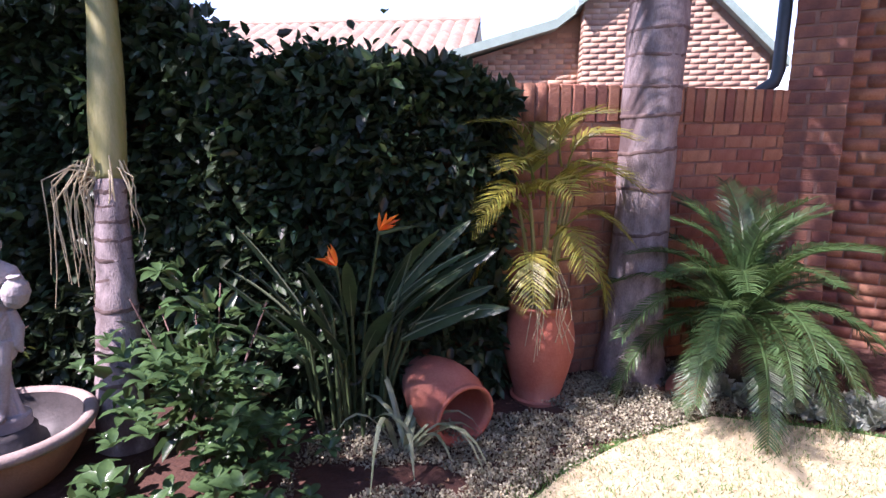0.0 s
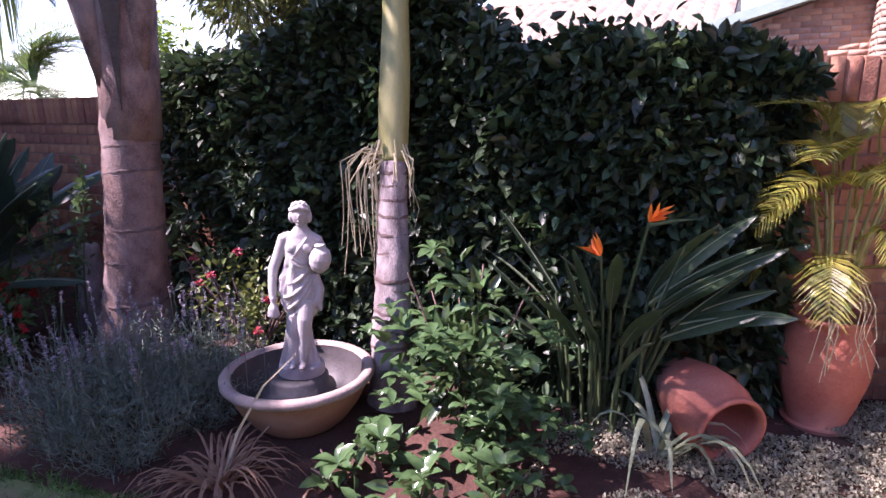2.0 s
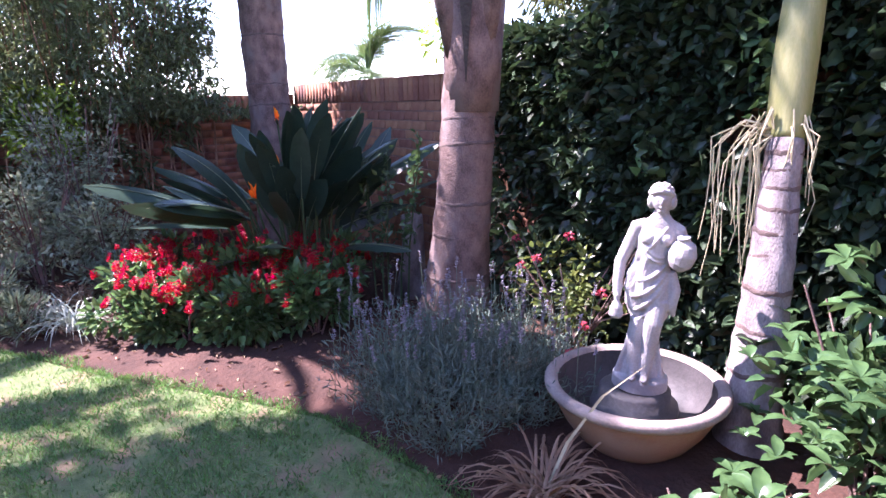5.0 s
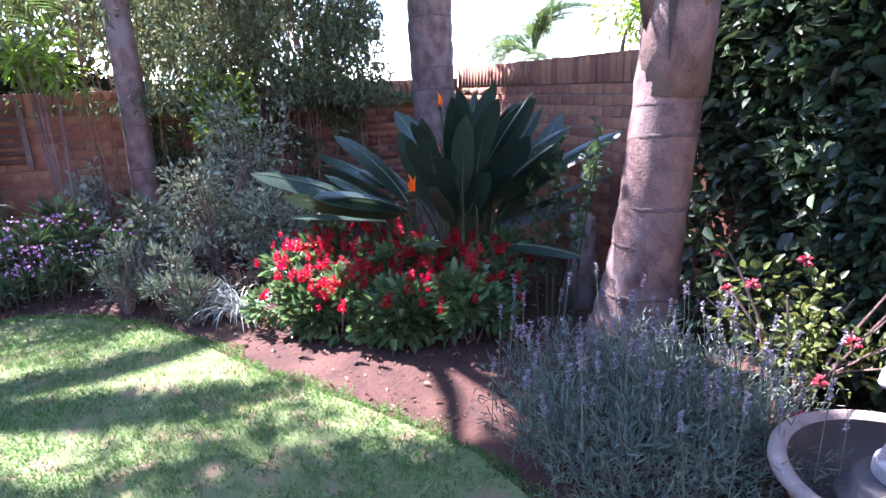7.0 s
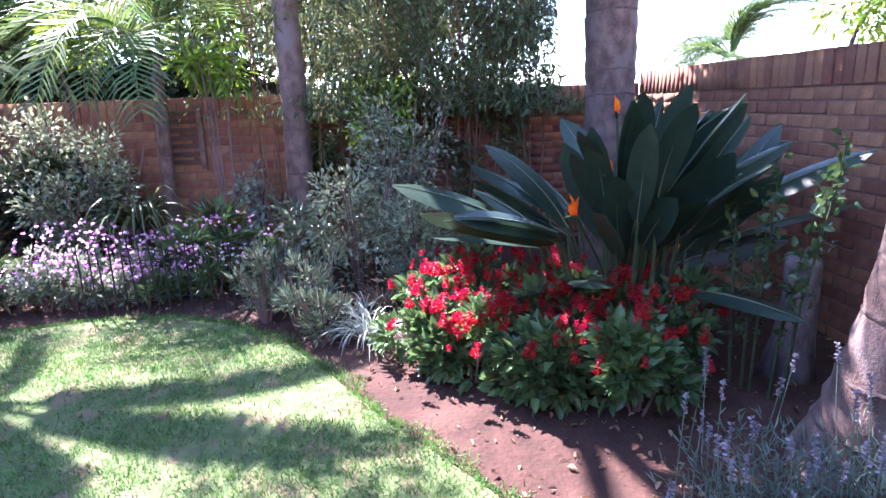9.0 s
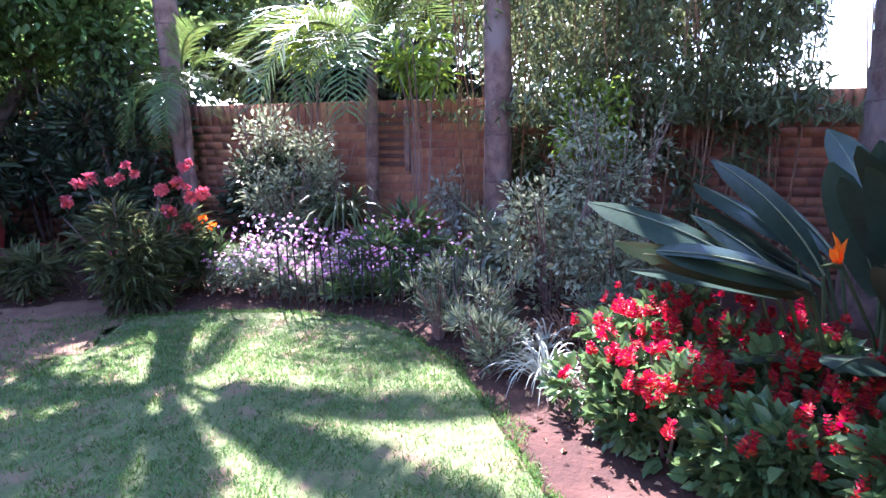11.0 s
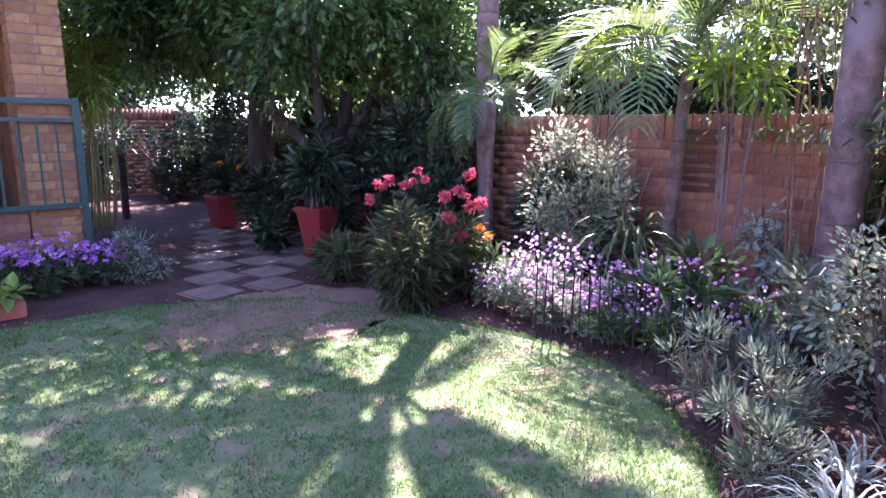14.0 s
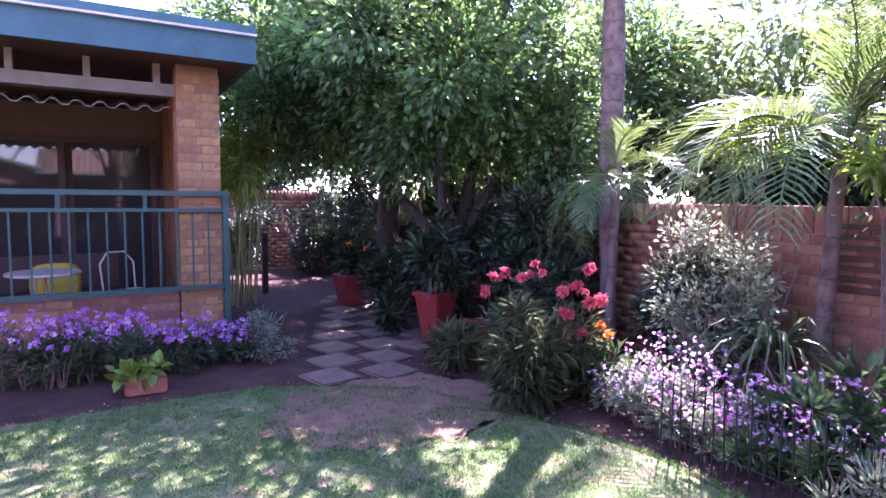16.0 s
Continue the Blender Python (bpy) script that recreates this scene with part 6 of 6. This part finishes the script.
for i in range(9):
    a = i * 0.7
    V, F = tube([(0.06 * math.cos(a), 0.06 * math.sin(a), -0.05), (0.1 * math.cos(a), 0.1 * math.sin(a), 0.35), (0.16 * math.cos(a), 0.16 * math.sin(a), 0.62)], [0.014, 0.011, 0.007], 7)
    mesh_ob("cane", V, F, M_SHAFT, ar)
for i, (az, z, pt, sc) in enumerate(((182, 0.62, 34, 0.52), (165, 0.42, 12, 0.44), (8, 0.6, 26, 0.5), (-8, 0.42, 14, 0.44), (-62, 0.4, 2, 0.44), (-100, 0.3, -8, 0.44), (-28, 0.26, -14, 0.44), (-140, 0.5, 14, 0.44), (80, 0.7, 62, 0.55), (48, 0.5, 38, 0.5), (205, 0.3, 2, 0.42), (232, 0.55, 26, 0.44), (-80, 0.56, 36, 0.44), (120, 0.6, 55, 0.55), (-35, 0.6, 44, 0.46), (175, 0.75, 48, 0.5), (15, 0.74, 44, 0.5), (-115, 0.66, 40, 0.44), (190, 0.5, 20, 0.46), (-50, 0.8, 60, 0.46), (-150, 0.78, 56, 0.46))):
    c, s_ = math.cos(radians(az)), math.sin(radians(az))
    linked("frond", ARECAFROND[i % 3], pose((0.05 + 0.1 * z) * c, (0.05 + 0.1 * z) * s_, z, 0, 0, az) @ pose(0, 0, 0, R.uniform(-18, 18), -pt, 0) @ Matrix.Scale(sc, 4), ar)
RT = []
for i in range(15):
    a = R.uniform(-2.0, -0.9)
    q = 0.17 + R.uniform(0, 0.05)
    x, y = q * math.cos(a) + R.uniform(-0.03, 0.06), q * math.sin(a)
    RT.append(tube([(x * 0.6, y * 0.6, 0.25), (x, y - 0.03, 0.12), (x + R.uniform(-0.03, 0.03), y - 0.05, -0.02), (x + R.uniform(-0.05, 0.05), y - 0.045, -R.uniform(0.05, 0.28))], [0.0022] * 4, 4))
V, F = tubes(RT)
tagged(mesh_ob("dry_roots", V, F, M_ROOT, ar, "dangling dry flower threads"), kind="stuff")
j2 = thing("fallen_jar", "red terracotta jar lying on its side", "jar", (-0.94, 3.55, 0.185))
V, F = lathe([(0.0, -0.3), (0.1, -0.3), (0.15, -0.25), (0.2, -0.08), (0.212, 0.02), (0.205, 0.12), (0.182, 0.19), (0.172, 0.21), (0.188, 0.225), (0.184, 0.245), (0.168, 0.246), (0.155, 0.2), (0.18, 0.1), (0.17, -0.1), (0.0, -0.2)], 36)
bd = mesh_ob("body", V, F, M_JAR, j2, "", True)
bd.matrix_basis = pose(0, 0, 0, 0, 0, 38) @ pose(0, 0, 0, 96, 0, 0) @ Matrix.Scale(0.92, 4)
sr = thing("round_stone", "rounded grey red stone by the palm base", "stone", (0.5, 4.15, 0.02))
bm = bmesh.new()
bmesh.ops.create_icosphere(bm, subdivisions=3, radius=0.13)
for v in bm.verts:
    v.co *= 1 + 0.12 * noise.noise(v.co * 9)
    v.co.z *= 0.85
st = part("rock", bm, M_JAR, sr, "", True)

# ---- cycad and succulents ----
cy = thing("cycad", "sunlit cycad with stiff arching green fronds", "cycad", (0.79, 4.25, 0.0))
V, F = tube([(0, 0, -0.05), (0, 0, 0.25), (0.0, 0, 0.5)], [0.15, 0.16, 0.1], 14)
mesh_ob("trunk", V, F, M_BARKD, cy, "rough dark stem", True)
for i in range(46):
    pt = (-30, -12, 8, 36, 64)[i % 5] + R.uniform(-8, 8)
    linked("frond", R.choice(CYCADFROND), pose(0, 0, 0.48, 0, 0, i * 137.5) @ pose(0.04, 0, 0, R.uniform(-15, 15), -pt, 0) @ Matrix.Scale(R.uniform(0.78, 0.98), 4), cy)


def rosette_mesh(seed):
    P_, D_ = [], []
    for i in range(34):
        a, e = i * 2.4, 0.15 + 1.2 * (i / 34)
        P_.append((0, 0, 0.01 + 0.02 * i / 34))
        D_.append((math.cos(a) * math.cos(e), math.sin(a) * math.cos(e), math.sin(e)))
    V, F = leaves(np.array(P_), np.array(D_), 0.085, 0.5, 0.5, -0.15, 0.1)
    me = bpy.data.meshes.new("rosette")
    me.from_pydata(V.tolist(), [], F.tolist())
    me.materials.append(M_SILVER)
    return me


ROS = [rosette_mesh(s) for s in range(2)]
first = None
for i in range(34):
    u = R.random()
    x, y = 0.55 + 1.35 * u + R.uniform(-0.06, 0.06), 4.15 - 0.35 * u + R.uniform(-0.12, 0.12)
    t = new("succulent_rosette", ROS[i % 2])
    t.matrix_world = pose(x, y, -0.004, R.uniform(-12, 12), R.uniform(-12, 12), R.uniform(0, 360)) @ Matrix.Scale(R.uniform(0.8, 1.5), 4)
    tagged(t, "silvery grey succulent rosette at the lawn edge", "succulent", "silver rosettes by the cycad")
n = 60000
Pq = np.c_[N.uniform(-1.6, 0.7, n), N.uniform(2.6, 4.6, n), N.random(n) * 0.03]
Pq = Pq[~inside(Pq, LAWN) & (Pq[:, 1] < 3.8 + np.maximum(0, Pq[:, 0] + 1.38) * 0.5 - 0.1) & (Pq[:, 1] > 2.5 + 0.0 * Pq[:, 0])]
Pq = Pq[patchy(Pq, 2.5, 4.0) > -0.3]
tagged(fast_mesh("ground_cover", *leaves(Pq, N.normal(size=(len(Pq), 3)) + np.array([0, 0, 0.7]), 0.017, 0.6), M_THYME), "fine grey green creeping ground cover", "ground cover", kind="stuff")

# ---- west bed ----
pk = leafy("pink_flower_bush", "leafy bush with coral pink flower clusters", "flower", (-6.9, -2.68, 0.44), (0.58, 0.6, 0.55), 3200, 0.11, M_BAMBOO, 0.13, 0.2, 0.6, 0.3, 14, 81, lumps=14)
HEAD = [flower_head(0.06, 46, M_PINK, s) for s in range(3)]
for x, y, z in ((-6.75, -2.45, 0.57), (-7.1, -2.1, 0.86), (-7.08, -2.14, 0.94), (-6.9, -2.5, 1.08), (-6.85, -2.6, 1.03), (-6.8, -2.72, 1.0), (-7.15, -2.2, 1.1), (-6.7, -2.85, 0.98), (-7.02, -2.3, 0.75), (-6.6, -2.4, 0.45), (-6.65, -2.62, 0.62), (-7.05, -2.25, 0.62), (-6.6, -2.95, 0.85), (-6.95, -2.35, 0.9)):
    for k in range(2):
        linked("flower_head", R.choice(HEAD), pose(x + R.uniform(-0.07, 0.07), y + R.uniform(-0.07, 0.07), z + R.uniform(-0.05, 0.04), R.uniform(-25, 25), R.uniform(-25, 25), R.uniform(0, 360)) @ Matrix.Scale(R.uniform(0.45, 0.85), 4), pk)

LH = [flower_head(0.028, 22, M_LILAC, s) for s in range(2)]
VH = [flower_head(0.026, 22, M_VIOLET, s) for s in range(2)]
WH = [flower_head(0.028, 22, M_WHITEFL, s) for s in range(1)]
for i in range(22):
    u, v = i % 11, i // 11
    x, y = -7.13 - 0.02 * u - 0.26 * v + R.uniform(-0.06, 0.06), -1.85 + 0.185 * u + R.uniform(-0.06, 0.06)
    h = 0.27 + 0.14 * v + 0.05 * math.sin(u)
    t = leafy("lilac_flower_plant", "lilac and white flowering bedding plant", "flower", (x, y, h * 0.55), (0.2, 0.2, h * 0.6), 320, 0.06, M_FRESH if u > 5 else M_GREY, 0.3, 0.3, 0.3, 0.5, 5, 100 + i, lumps=8, group="lilac flowers behind the wire fence")
    for k in range(40 if u < 8 else 20):
        a, q = R.uniform(0, 6.28), R.random() ** 0.5 * 0.21
        hs = WH if R.random() < (0.35 if u < 4 else 0.12) else (LH if R.random() < 0.75 else VH)
        linked("flower_head", R.choice(hs), pose(x + q * math.cos(a), y + q * math.sin(a), h * R.uniform(0.7, 1.4) + 0.02, R.uniform(-35, 35), R.uniform(-35, 35), R.uniform(0, 360)) @ Matrix.Scale(R.uniform(0.26, 0.5), 4), t)

wf = thing("wire_fence", "low black wire border fence with thin pickets", "fence")
FL_ = [(-6.93, -1.25), (-6.95, -0.8), (-6.97, -0.4), (-6.9, -0.05), (-6.72, 0.2), (-6.5, 0.45), (-6.35, 0.6)]
pk_me = None
tot = 0
for i in range(len(FL_) - 1):
    a, b = Vector((*FL_[i], 0)), Vector((*FL_[i + 1], 0))
    m = max(2, int((b - a).length / 0.075))
    for k in range(m):
        p = a.lerp(b, k / m)
        if pk_me is None:
            V, F = tube([(0, 0, -0.03), (0, 0, 0.46), (0.0, 0, 0.56)], [0.006, 0.006, 0.003], 6)
            pk_me = mesh_ob("picket", V, F, M_WIRE, wf)
            pk_me.location = p
        else:
            linked("picket", pk_me.data, pose(p.x, p.y, R.uniform(-0.03, 0.02), R.uniform(-2, 2), R.uniform(-2, 2), 0), wf)
    for z in (0.12, 0.42):
        V, F = tube([a + Vector((0, 0, z)), b + Vector((0, 0, z))], [0.003, 0.003], 5)
        mesh_ob("wire", V, F, M_WIRE, wf)

for i, (x, y, z, r) in enumerate(((-6.6, 0.15, 0.26, 0.28), (-6.4, 0.42, 0.26, 0.27), (-6.15, 0.62, 0.2, 0.22), (-6.75, 0.5, 0.3, 0.3), (-6.95, 0.2, 0.28, 0.28))):
    leafy("grey_shrub", "fine leaved grey green border shrub", "shrub", (x, y, z), (r, r, z * 1.1), 900, 0.05, M_GREY, 0.2, 0.2, 0.1, 0.7, 10, 130 + i, lumps=10, group="grey border shrubs")
strap_plant("silver_grass", "silvery arching grass tuft at the bed edge", (-6.1, 0.92, 0), 90, 0.42, 0.006, M_SILVER, 0.55, 0.5, 21, "grass", 0.05)
strap_plant("silver_grass", "small silvery grass tuft by the fence", (-6.55, 0.85, 0), 50, 0.34, 0.006, M_SILVER, 0.5, 0.5, 22, "grass", 0.05)
strap_plant("straw_grass", "dry pale straw grass tuft in the bed", (-6.75, 1.0, 0), 70, 0.4, 0.005, M_SEDGE, 0.5, 0.55, 23, "grass", 0.06)
for i, (x, y, z, rx, ry, rz_) in enumerate(((-7.3, 0.82, 0.55, 0.42, 0.45, 0.6), (-7.75, 1.25, 0.95, 0.4, 0.55, 0.85), (-7.15, 1.3, 0.45, 0.4, 0.45, 0.5))):
    leafy("glinting_shrub", "loose shrub with small leaves, coloured pale for sun glints", "shrub", (x, y, z), (rx, ry, rz_), 2300, 0.045, M_OLIVE, 0.5, 0.1, 0.1, 0.0, 14, 141 + 50 * i, lumps=24, group="pale shrubs in the bed")
leafy("low_bed_shrub", "low grey green filler under the shrubs", "shrub", (-6.85, 1.35, 0.22), (0.5, 0.45, 0.26), 1500, 0.05, M_GREY, 0.35, 0.2, 0.1, 0.3, 10, 142, lumps=14)
leafy("lime_ground_plant", "pale green leafy plant between flowers", "plant", (-7.75, 0.15, 0.35), (0.4, 0.45, 0.35), 420, 0.12, M_GREY, 0.3, 0.2, 0.3, 0.3, 8, 143, lumps=10)
leafy("lime_ground_plant", "broad leaved green plant beneath the wall", "plant", (-7.6, -0.6, 0.35), (0.4, 0.5, 0.35), 420, 0.13, M_GLOSSY, 0.3, 0.2, 0.3, 0.3, 8, 144, lumps=10)
strap_plant("strap_leaf_plant", "tall fountain of shining green strap leaves", (-8.2, -1.3, 0.45), 80, 0.85, 0.014, M_BAMBOO, 0.55, 0.85, 24, "plant", 0.1)
V, F = tube([(-8.2, -1.3, -0.02), (-8.2, -1.3, 0.5)], [0.08, 0.06], 10)
mesh_ob("stem", V, F, M_BARKD, bpy.data.objects["strap_leaf_plant"], "", True)
for i, (x, y, z, ry, rz_) in enumerate(((-8.3, -1.5, 0.75, 0.45, 0.72), (-8.38, -2.15, 1.05, 0.5, 0.85), (-8.1, -1.85, 0.6, 0.4, 0.55))):
    leafy("sun_glint_shrub", "loose shrub with glitter of the sun put in its leaf colour", "shrub", (x, y, z), (0.34, ry, rz_), 2300, 0.052, M_OLIVE, 0.5, 0.1, 0.1, 0.0, 12, 151 + 40 * i, lumps=22, group="speckled shrubs by the wall")
leafy("dark_wall_shrub", "dark green shrub in the shade of the wall", "shrub", (-8.35, -2.1, 0.6), (0.4, 1.0, 0.65), 2200, 0.07, M_HEDGE, 0.5, 0.3, 0.1, 0.0, 10, 152, lumps=14)
leafy("speckled_wall_shrub", "small pale shrub before the brick wall", "shrub", (-8.5, -0.25, 0.75), (0.2, 0.25, 0.6), 420, 0.06, M_SILVER, 0.5, 0.2, 0.1, 0.0, 6, 153, lumps=9)
od = leafy("orange_daylily", "small orange flowers above green blades", "flower", (-7.35, -2.25, 0.3), (0.25, 0.25, 0.3), 260, 0.16, M_GLOSSY, 0.14, 0.1, 0.4, 0.8, 6, 154, lumps=8)
OH = [flower_head(0.042, 12, M_ORFL, 3)]
for x, y, z in ((-7.3, -2.2, 0.62), (-7.4, -2.35, 0.52), (-7.35, -2.15, 0.55)):
    linked("flower_head", OH[0], pose(x, y, z, 20, 10, R.uniform(0, 360)), od)
leafy("lime_wall_shrub", "lime green shrub leaning over the flowers", "shrub", (-8.0, -0.4, 1.95), (0.35, 0.4, 0.3), 350, 0.12, M_LIME, 0.28, 0.3, 0.3, -0.2, 6, 155, lumps=14)
leafy("lime_wall_shrub", "fresh green branches behind the young palm", "shrub", (-8.4, -1.7, 2.2), (0.3, 0.4, 0.35), 260, 0.12, M_LIME, 0.3, 0.3, 0.3, -0.1, 6, 156, lumps=14)

# ---- path side: planters, pots and shade plants ----


def square_planter(name, label, at, rz, w0, w1, h):
    t = thing(name, label, "planter", at, rz)
    bm = bmesh.new()
    a = [bm.verts.new((sx * w0 / 2, sy * w0 / 2, 0)) for sx, sy in ((-1, -1), (1, -1), (1, 1), (-1, 1))]
    b = [bm.verts.new((sx * w1 / 2, sy * w1 / 2, h)) for sx, sy in ((-1, -1), (1, -1), (1, 1), (-1, 1))]
    c = [bm.verts.new((sx * (w1 / 2 - 0.025), sy * (w1 / 2 - 0.025), h)) for sx, sy in ((-1, -1), (1, -1), (1, 1), (-1, 1))]
    d = [bm.verts.new((sx * (w1 / 2 - 0.04), sy * (w1 / 2 - 0.04), h - 0.06)) for sx, sy in ((-1, -1), (1, -1), (1, 1), (-1, 1))]
    bm.faces.new(list(reversed(a)))
    for lo, hi in ((a, b), (b, c), (c, d)):
        for i in range(4):
            k = (i + 1) % 4
            bm.faces.new((lo[i], lo[k], hi[k], hi[i]))
    bm.faces.new(d)
    bmesh.ops.bevel(bm, geom=[e for e in bm.edges], offset=0.006, segments=1, affect="EDGES")
    part("body", bm, M_REDPL, t)
    box("band", (-w1 / 2 - 0.008, -w1 / 2 - 0.008, h - 0.055), (w1 / 2 + 0.008, w1 / 2 + 0.008, h - 0.012), M_REDPL, t)
    return t


square_planter("red_planter", "tall tapered red planter beside the path", (-7.05, -4.55, 0), 20, 0.2, 0.36, 0.6)
square_planter("red_planter", "low red planter beside the path", (-7.15, -4.02, 0), 15, 0.26, 0.34, 0.33)
square_planter("red_planter", "red planter in the shade by the path", (-7.05, -7.3, 0), 10, 0.26, 0.38, 0.48)
leafy("shade_plant", "dark leafy plant rising from the red planter", "plant", (-7.05, -4.55, 0.95), (0.42, 0.42, 0.55), 700, 0.16, M_HEDGE, 0.25, 0.2, 0.5, 0.2, 6, 161, lumps=12)
leafy("path_edge_plant", "grassy green plant spilling past the red planter", "plant", (-6.75, -3.55, 0.25), (0.32, 0.4, 0.3), 700, 0.13, M_BAMBOO, 0.13, 0.2, 0.5, 0.4, 6, 163, lumps=10)
leafy("path_edge_plant", "dark leafy plant between the planters", "plant", (-6.85, -5.3, 0.25), (0.3, 0.4, 0.3), 500, 0.1, M_HEDGE, 0.4, 0.2, 0.3, 0.4, 6, 164, lumps=10)
sf = leafy("shade_plant", "shaded plant with an orange bloom by the path", "plant", (-7.1, -7.3, 0.7), (0.35, 0.35, 0.35), 420, 0.12, M_HEDGE, 0.4, 0.2, 0.3, 0.4, 6, 162, lumps=9)
linked("flower_head", OH[0], pose(-6.95, -7.05, 0.95, 0, 0, 0), sf)
linked("flower_head", OH[0], pose(-7.2, -7.0, 0.9, 0, 0, 60), sf)
for i, (x, y, z, rx, rz_) in enumerate(((-7.6, -5.3, 0.5, 0.55, 0.55), (-7.5, -6.3, 0.5, 0.55, 0.55), (-8.0, -4.3, 0.7, 0.5, 0.7), (-8.2, -7.4, 0.6, 0.5, 0.7), (-7.9, -3.6, 0.7, 0.5, 0.75), (-7.6, -8.6, 0.6, 0.5, 0.6), (-8.2, -9.8, 0.8, 0.6, 0.8), (-6.2, -10.8, 0.7, 0.9, 0.8), (-7.6, -11.4, 0.8, 0.8, 0.9))):
    leafy("shade_shrub", "dark glossy shrub in deep shade beside the path", "shrub", (x, y, z), (rx, rx, rz_), 1500, 0.1, M_HEDGE, 0.45, 0.3, 0.2, 0.1, 10, 170 + i, lumps=12, group="shade shrubs by the path")
for i, (y, z, r) in enumerate(((-3.9, 1.1, 0.9), (-5.2, 1.2, 1.0), (-6.5, 1.1, 0.9), (-8.9, 1.3, 1.0), (-10.4, 1.4, 1.1), (-11.9, 1.3, 1.1))):
    leafy("wall_shrub", "tall dark shrub against the shaded west wall", "shrub", (-8.35, y, z), (0.4, r, z), 2600, 0.09, M_HEDGE, 0.45, 0.3, 0.2, 0.0, 8, 240 + i, lumps=16, group="shrubs along the west wall")
leafy("wall_shrub", "tall dark shrub closing the end of the path", "shrub", (-4.6, -11.6, 1.3), (1.4, 0.5, 1.3), 3000, 0.1, M_HEDGE, 0.45, 0.3, 0.2, 0.0, 8, 250, lumps=16, group="shrubs along the west wall")
yb = thing("golden_bamboo", "sunlit golden bamboo behind the pillar", "bamboo")
for i in range(22):
    x, y = -5.5 + R.uniform(-0.35, 0.3), -8.2 + R.uniform(-0.35, 0.35)
    V, F = tube([(x, y, -0.02), (x + R.uniform(-0.1, 0.1), y, 1.2), (x + R.uniform(-0.5, 0.5), y + R.uniform(-0.2, 0.3), 3.0)], [0.016, 0.014, 0.006], 7)
    mesh_ob("cane", V, F, M_SHAFT, yb)
Pq, Dq = blob_points(2600, (-5.5, -8.2, 2.3), (0.9, 0.8, 1.2), 0.2, 14, 181)
fast_mesh("foliage", *leaves(Pq, Dq + np.array([0, 0, -0.4]), 0.15, 0.16), M_LIME, yb)
pt_ = thing("path_post", "short dark wooden post beside the path", "post", (-6.15, -9.0, 0))
box("post", (-0.05, -0.05, -0.03), (0.05, 0.05, 1.0), M_BARKD, pt_, "", 0.008)
box("cap", (-0.06, -0.06, 1.0), (0.06, 0.06, 1.03), M_BARKD, pt_)

# flowers along the patio wall
for i in range(17):
    x = -3.0 - 0.13 * i + R.uniform(-0.05, 0.05)
    y = -4.75 + R.uniform(-0.16, 0.2) - (0.1 if i > 13 else 0)
    h = 0.34 + R.uniform(-0.05, 0.1) + (0.1 if i < 9 else 0)
    t = leafy("violet_flower_plant", "violet flowering plant along the patio wall", "flower", (x, y, h * 0.5), (0.22, 0.22, h * 0.55), 300, 0.055, M_GLOSSY, 0.35, 0.3, 0.3, 0.5, 5, 200 + i, lumps=9, group="violet flowers along the patio wall")
    for k in range(22):
        a, q = R.uniform(0, 6.28), R.random() ** 0.5 * 0.22
        linked("flower_head", R.choice(VH if R.random() < 0.7 else LH), pose(x + q * math.cos(a), y + q * math.sin(a), h * R.uniform(0.75, 1.25), R.uniform(-20, 20), R.uniform(-20, 20), R.uniform(0, 360)) @ Matrix.Scale(R.uniform(0.6, 0.95), 4), t)
leafy("bed_end_shrub", "dark green shrub at the corner of the bed", "shrub", (-5.15, -4.65, 0.25), (0.32, 0.35, 0.3), 900, 0.05, M_GREY, 0.35, 0.3, 0.2, 0.3, 8, 231, lumps=10)
tg = thing("terracotta_trough", "small terracotta trough with pale green leaves", "planter", (-4.03, -4.16, 0))
box("body", (-0.16, -0.08, -0.005), (0.16, 0.08, 0.13), M_JAR, tg, "", 0.012)
Pq, Dq = blob_points(60, (0, 0, 0.18), (0.2, 0.14, 0.12), 0.2, 6, 232)
fast_mesh("leaves", *leaves(Pq, Dq + np.array([0, 0, 0.5]), 0.1, 0.7), M_LIME, tg, "pale green round leaves")

cs = thing("yellow_cushion", "yellow patterned cushion on the patio bench", "cushion", (-3.25, -6.9, 0.62), 8)
bm = bmesh.new()
bmesh.ops.create_uvsphere(bm, u_segments=20, v_segments=12, radius=1.0, matrix=Matrix.Diagonal((0.26, 0.09, 0.24, 1)))
for v in bm.verts:
    v.co.x = math.copysign(abs(v.co.x / 0.26) ** 0.55 * 0.26, v.co.x)
    v.co.z = math.copysign(abs(v.co.z / 0.24) ** 0.55 * 0.24, v.co.z)
part("cover", bm, mat("yellow cloth", (0.5, 0.32, 0.03), (0.65, 0.5, 0.1), 14, 0.9, 0.2, 90), cs, "", True)
bn = thing("patio_bench", "dark wooden bench on the patio", "bench", (-3.25, -7.05, 0.12), 8)
box("seat", (-0.7, -0.22, 0.32), (0.7, 0.28, 0.37), M_WOODDK, bn, "", 0.008)
box("backrest", (-0.7, -0.26, 0.37), (0.7, -0.22, 0.8), M_WOODDK, bn, "", 0.008)
for x in (-0.64, 0.6):
    for y in (-0.2, 0.2):
        box("leg", (x, y, 0), (x + 0.05, y + 0.05, 0.32), M_WOODDK, bn)
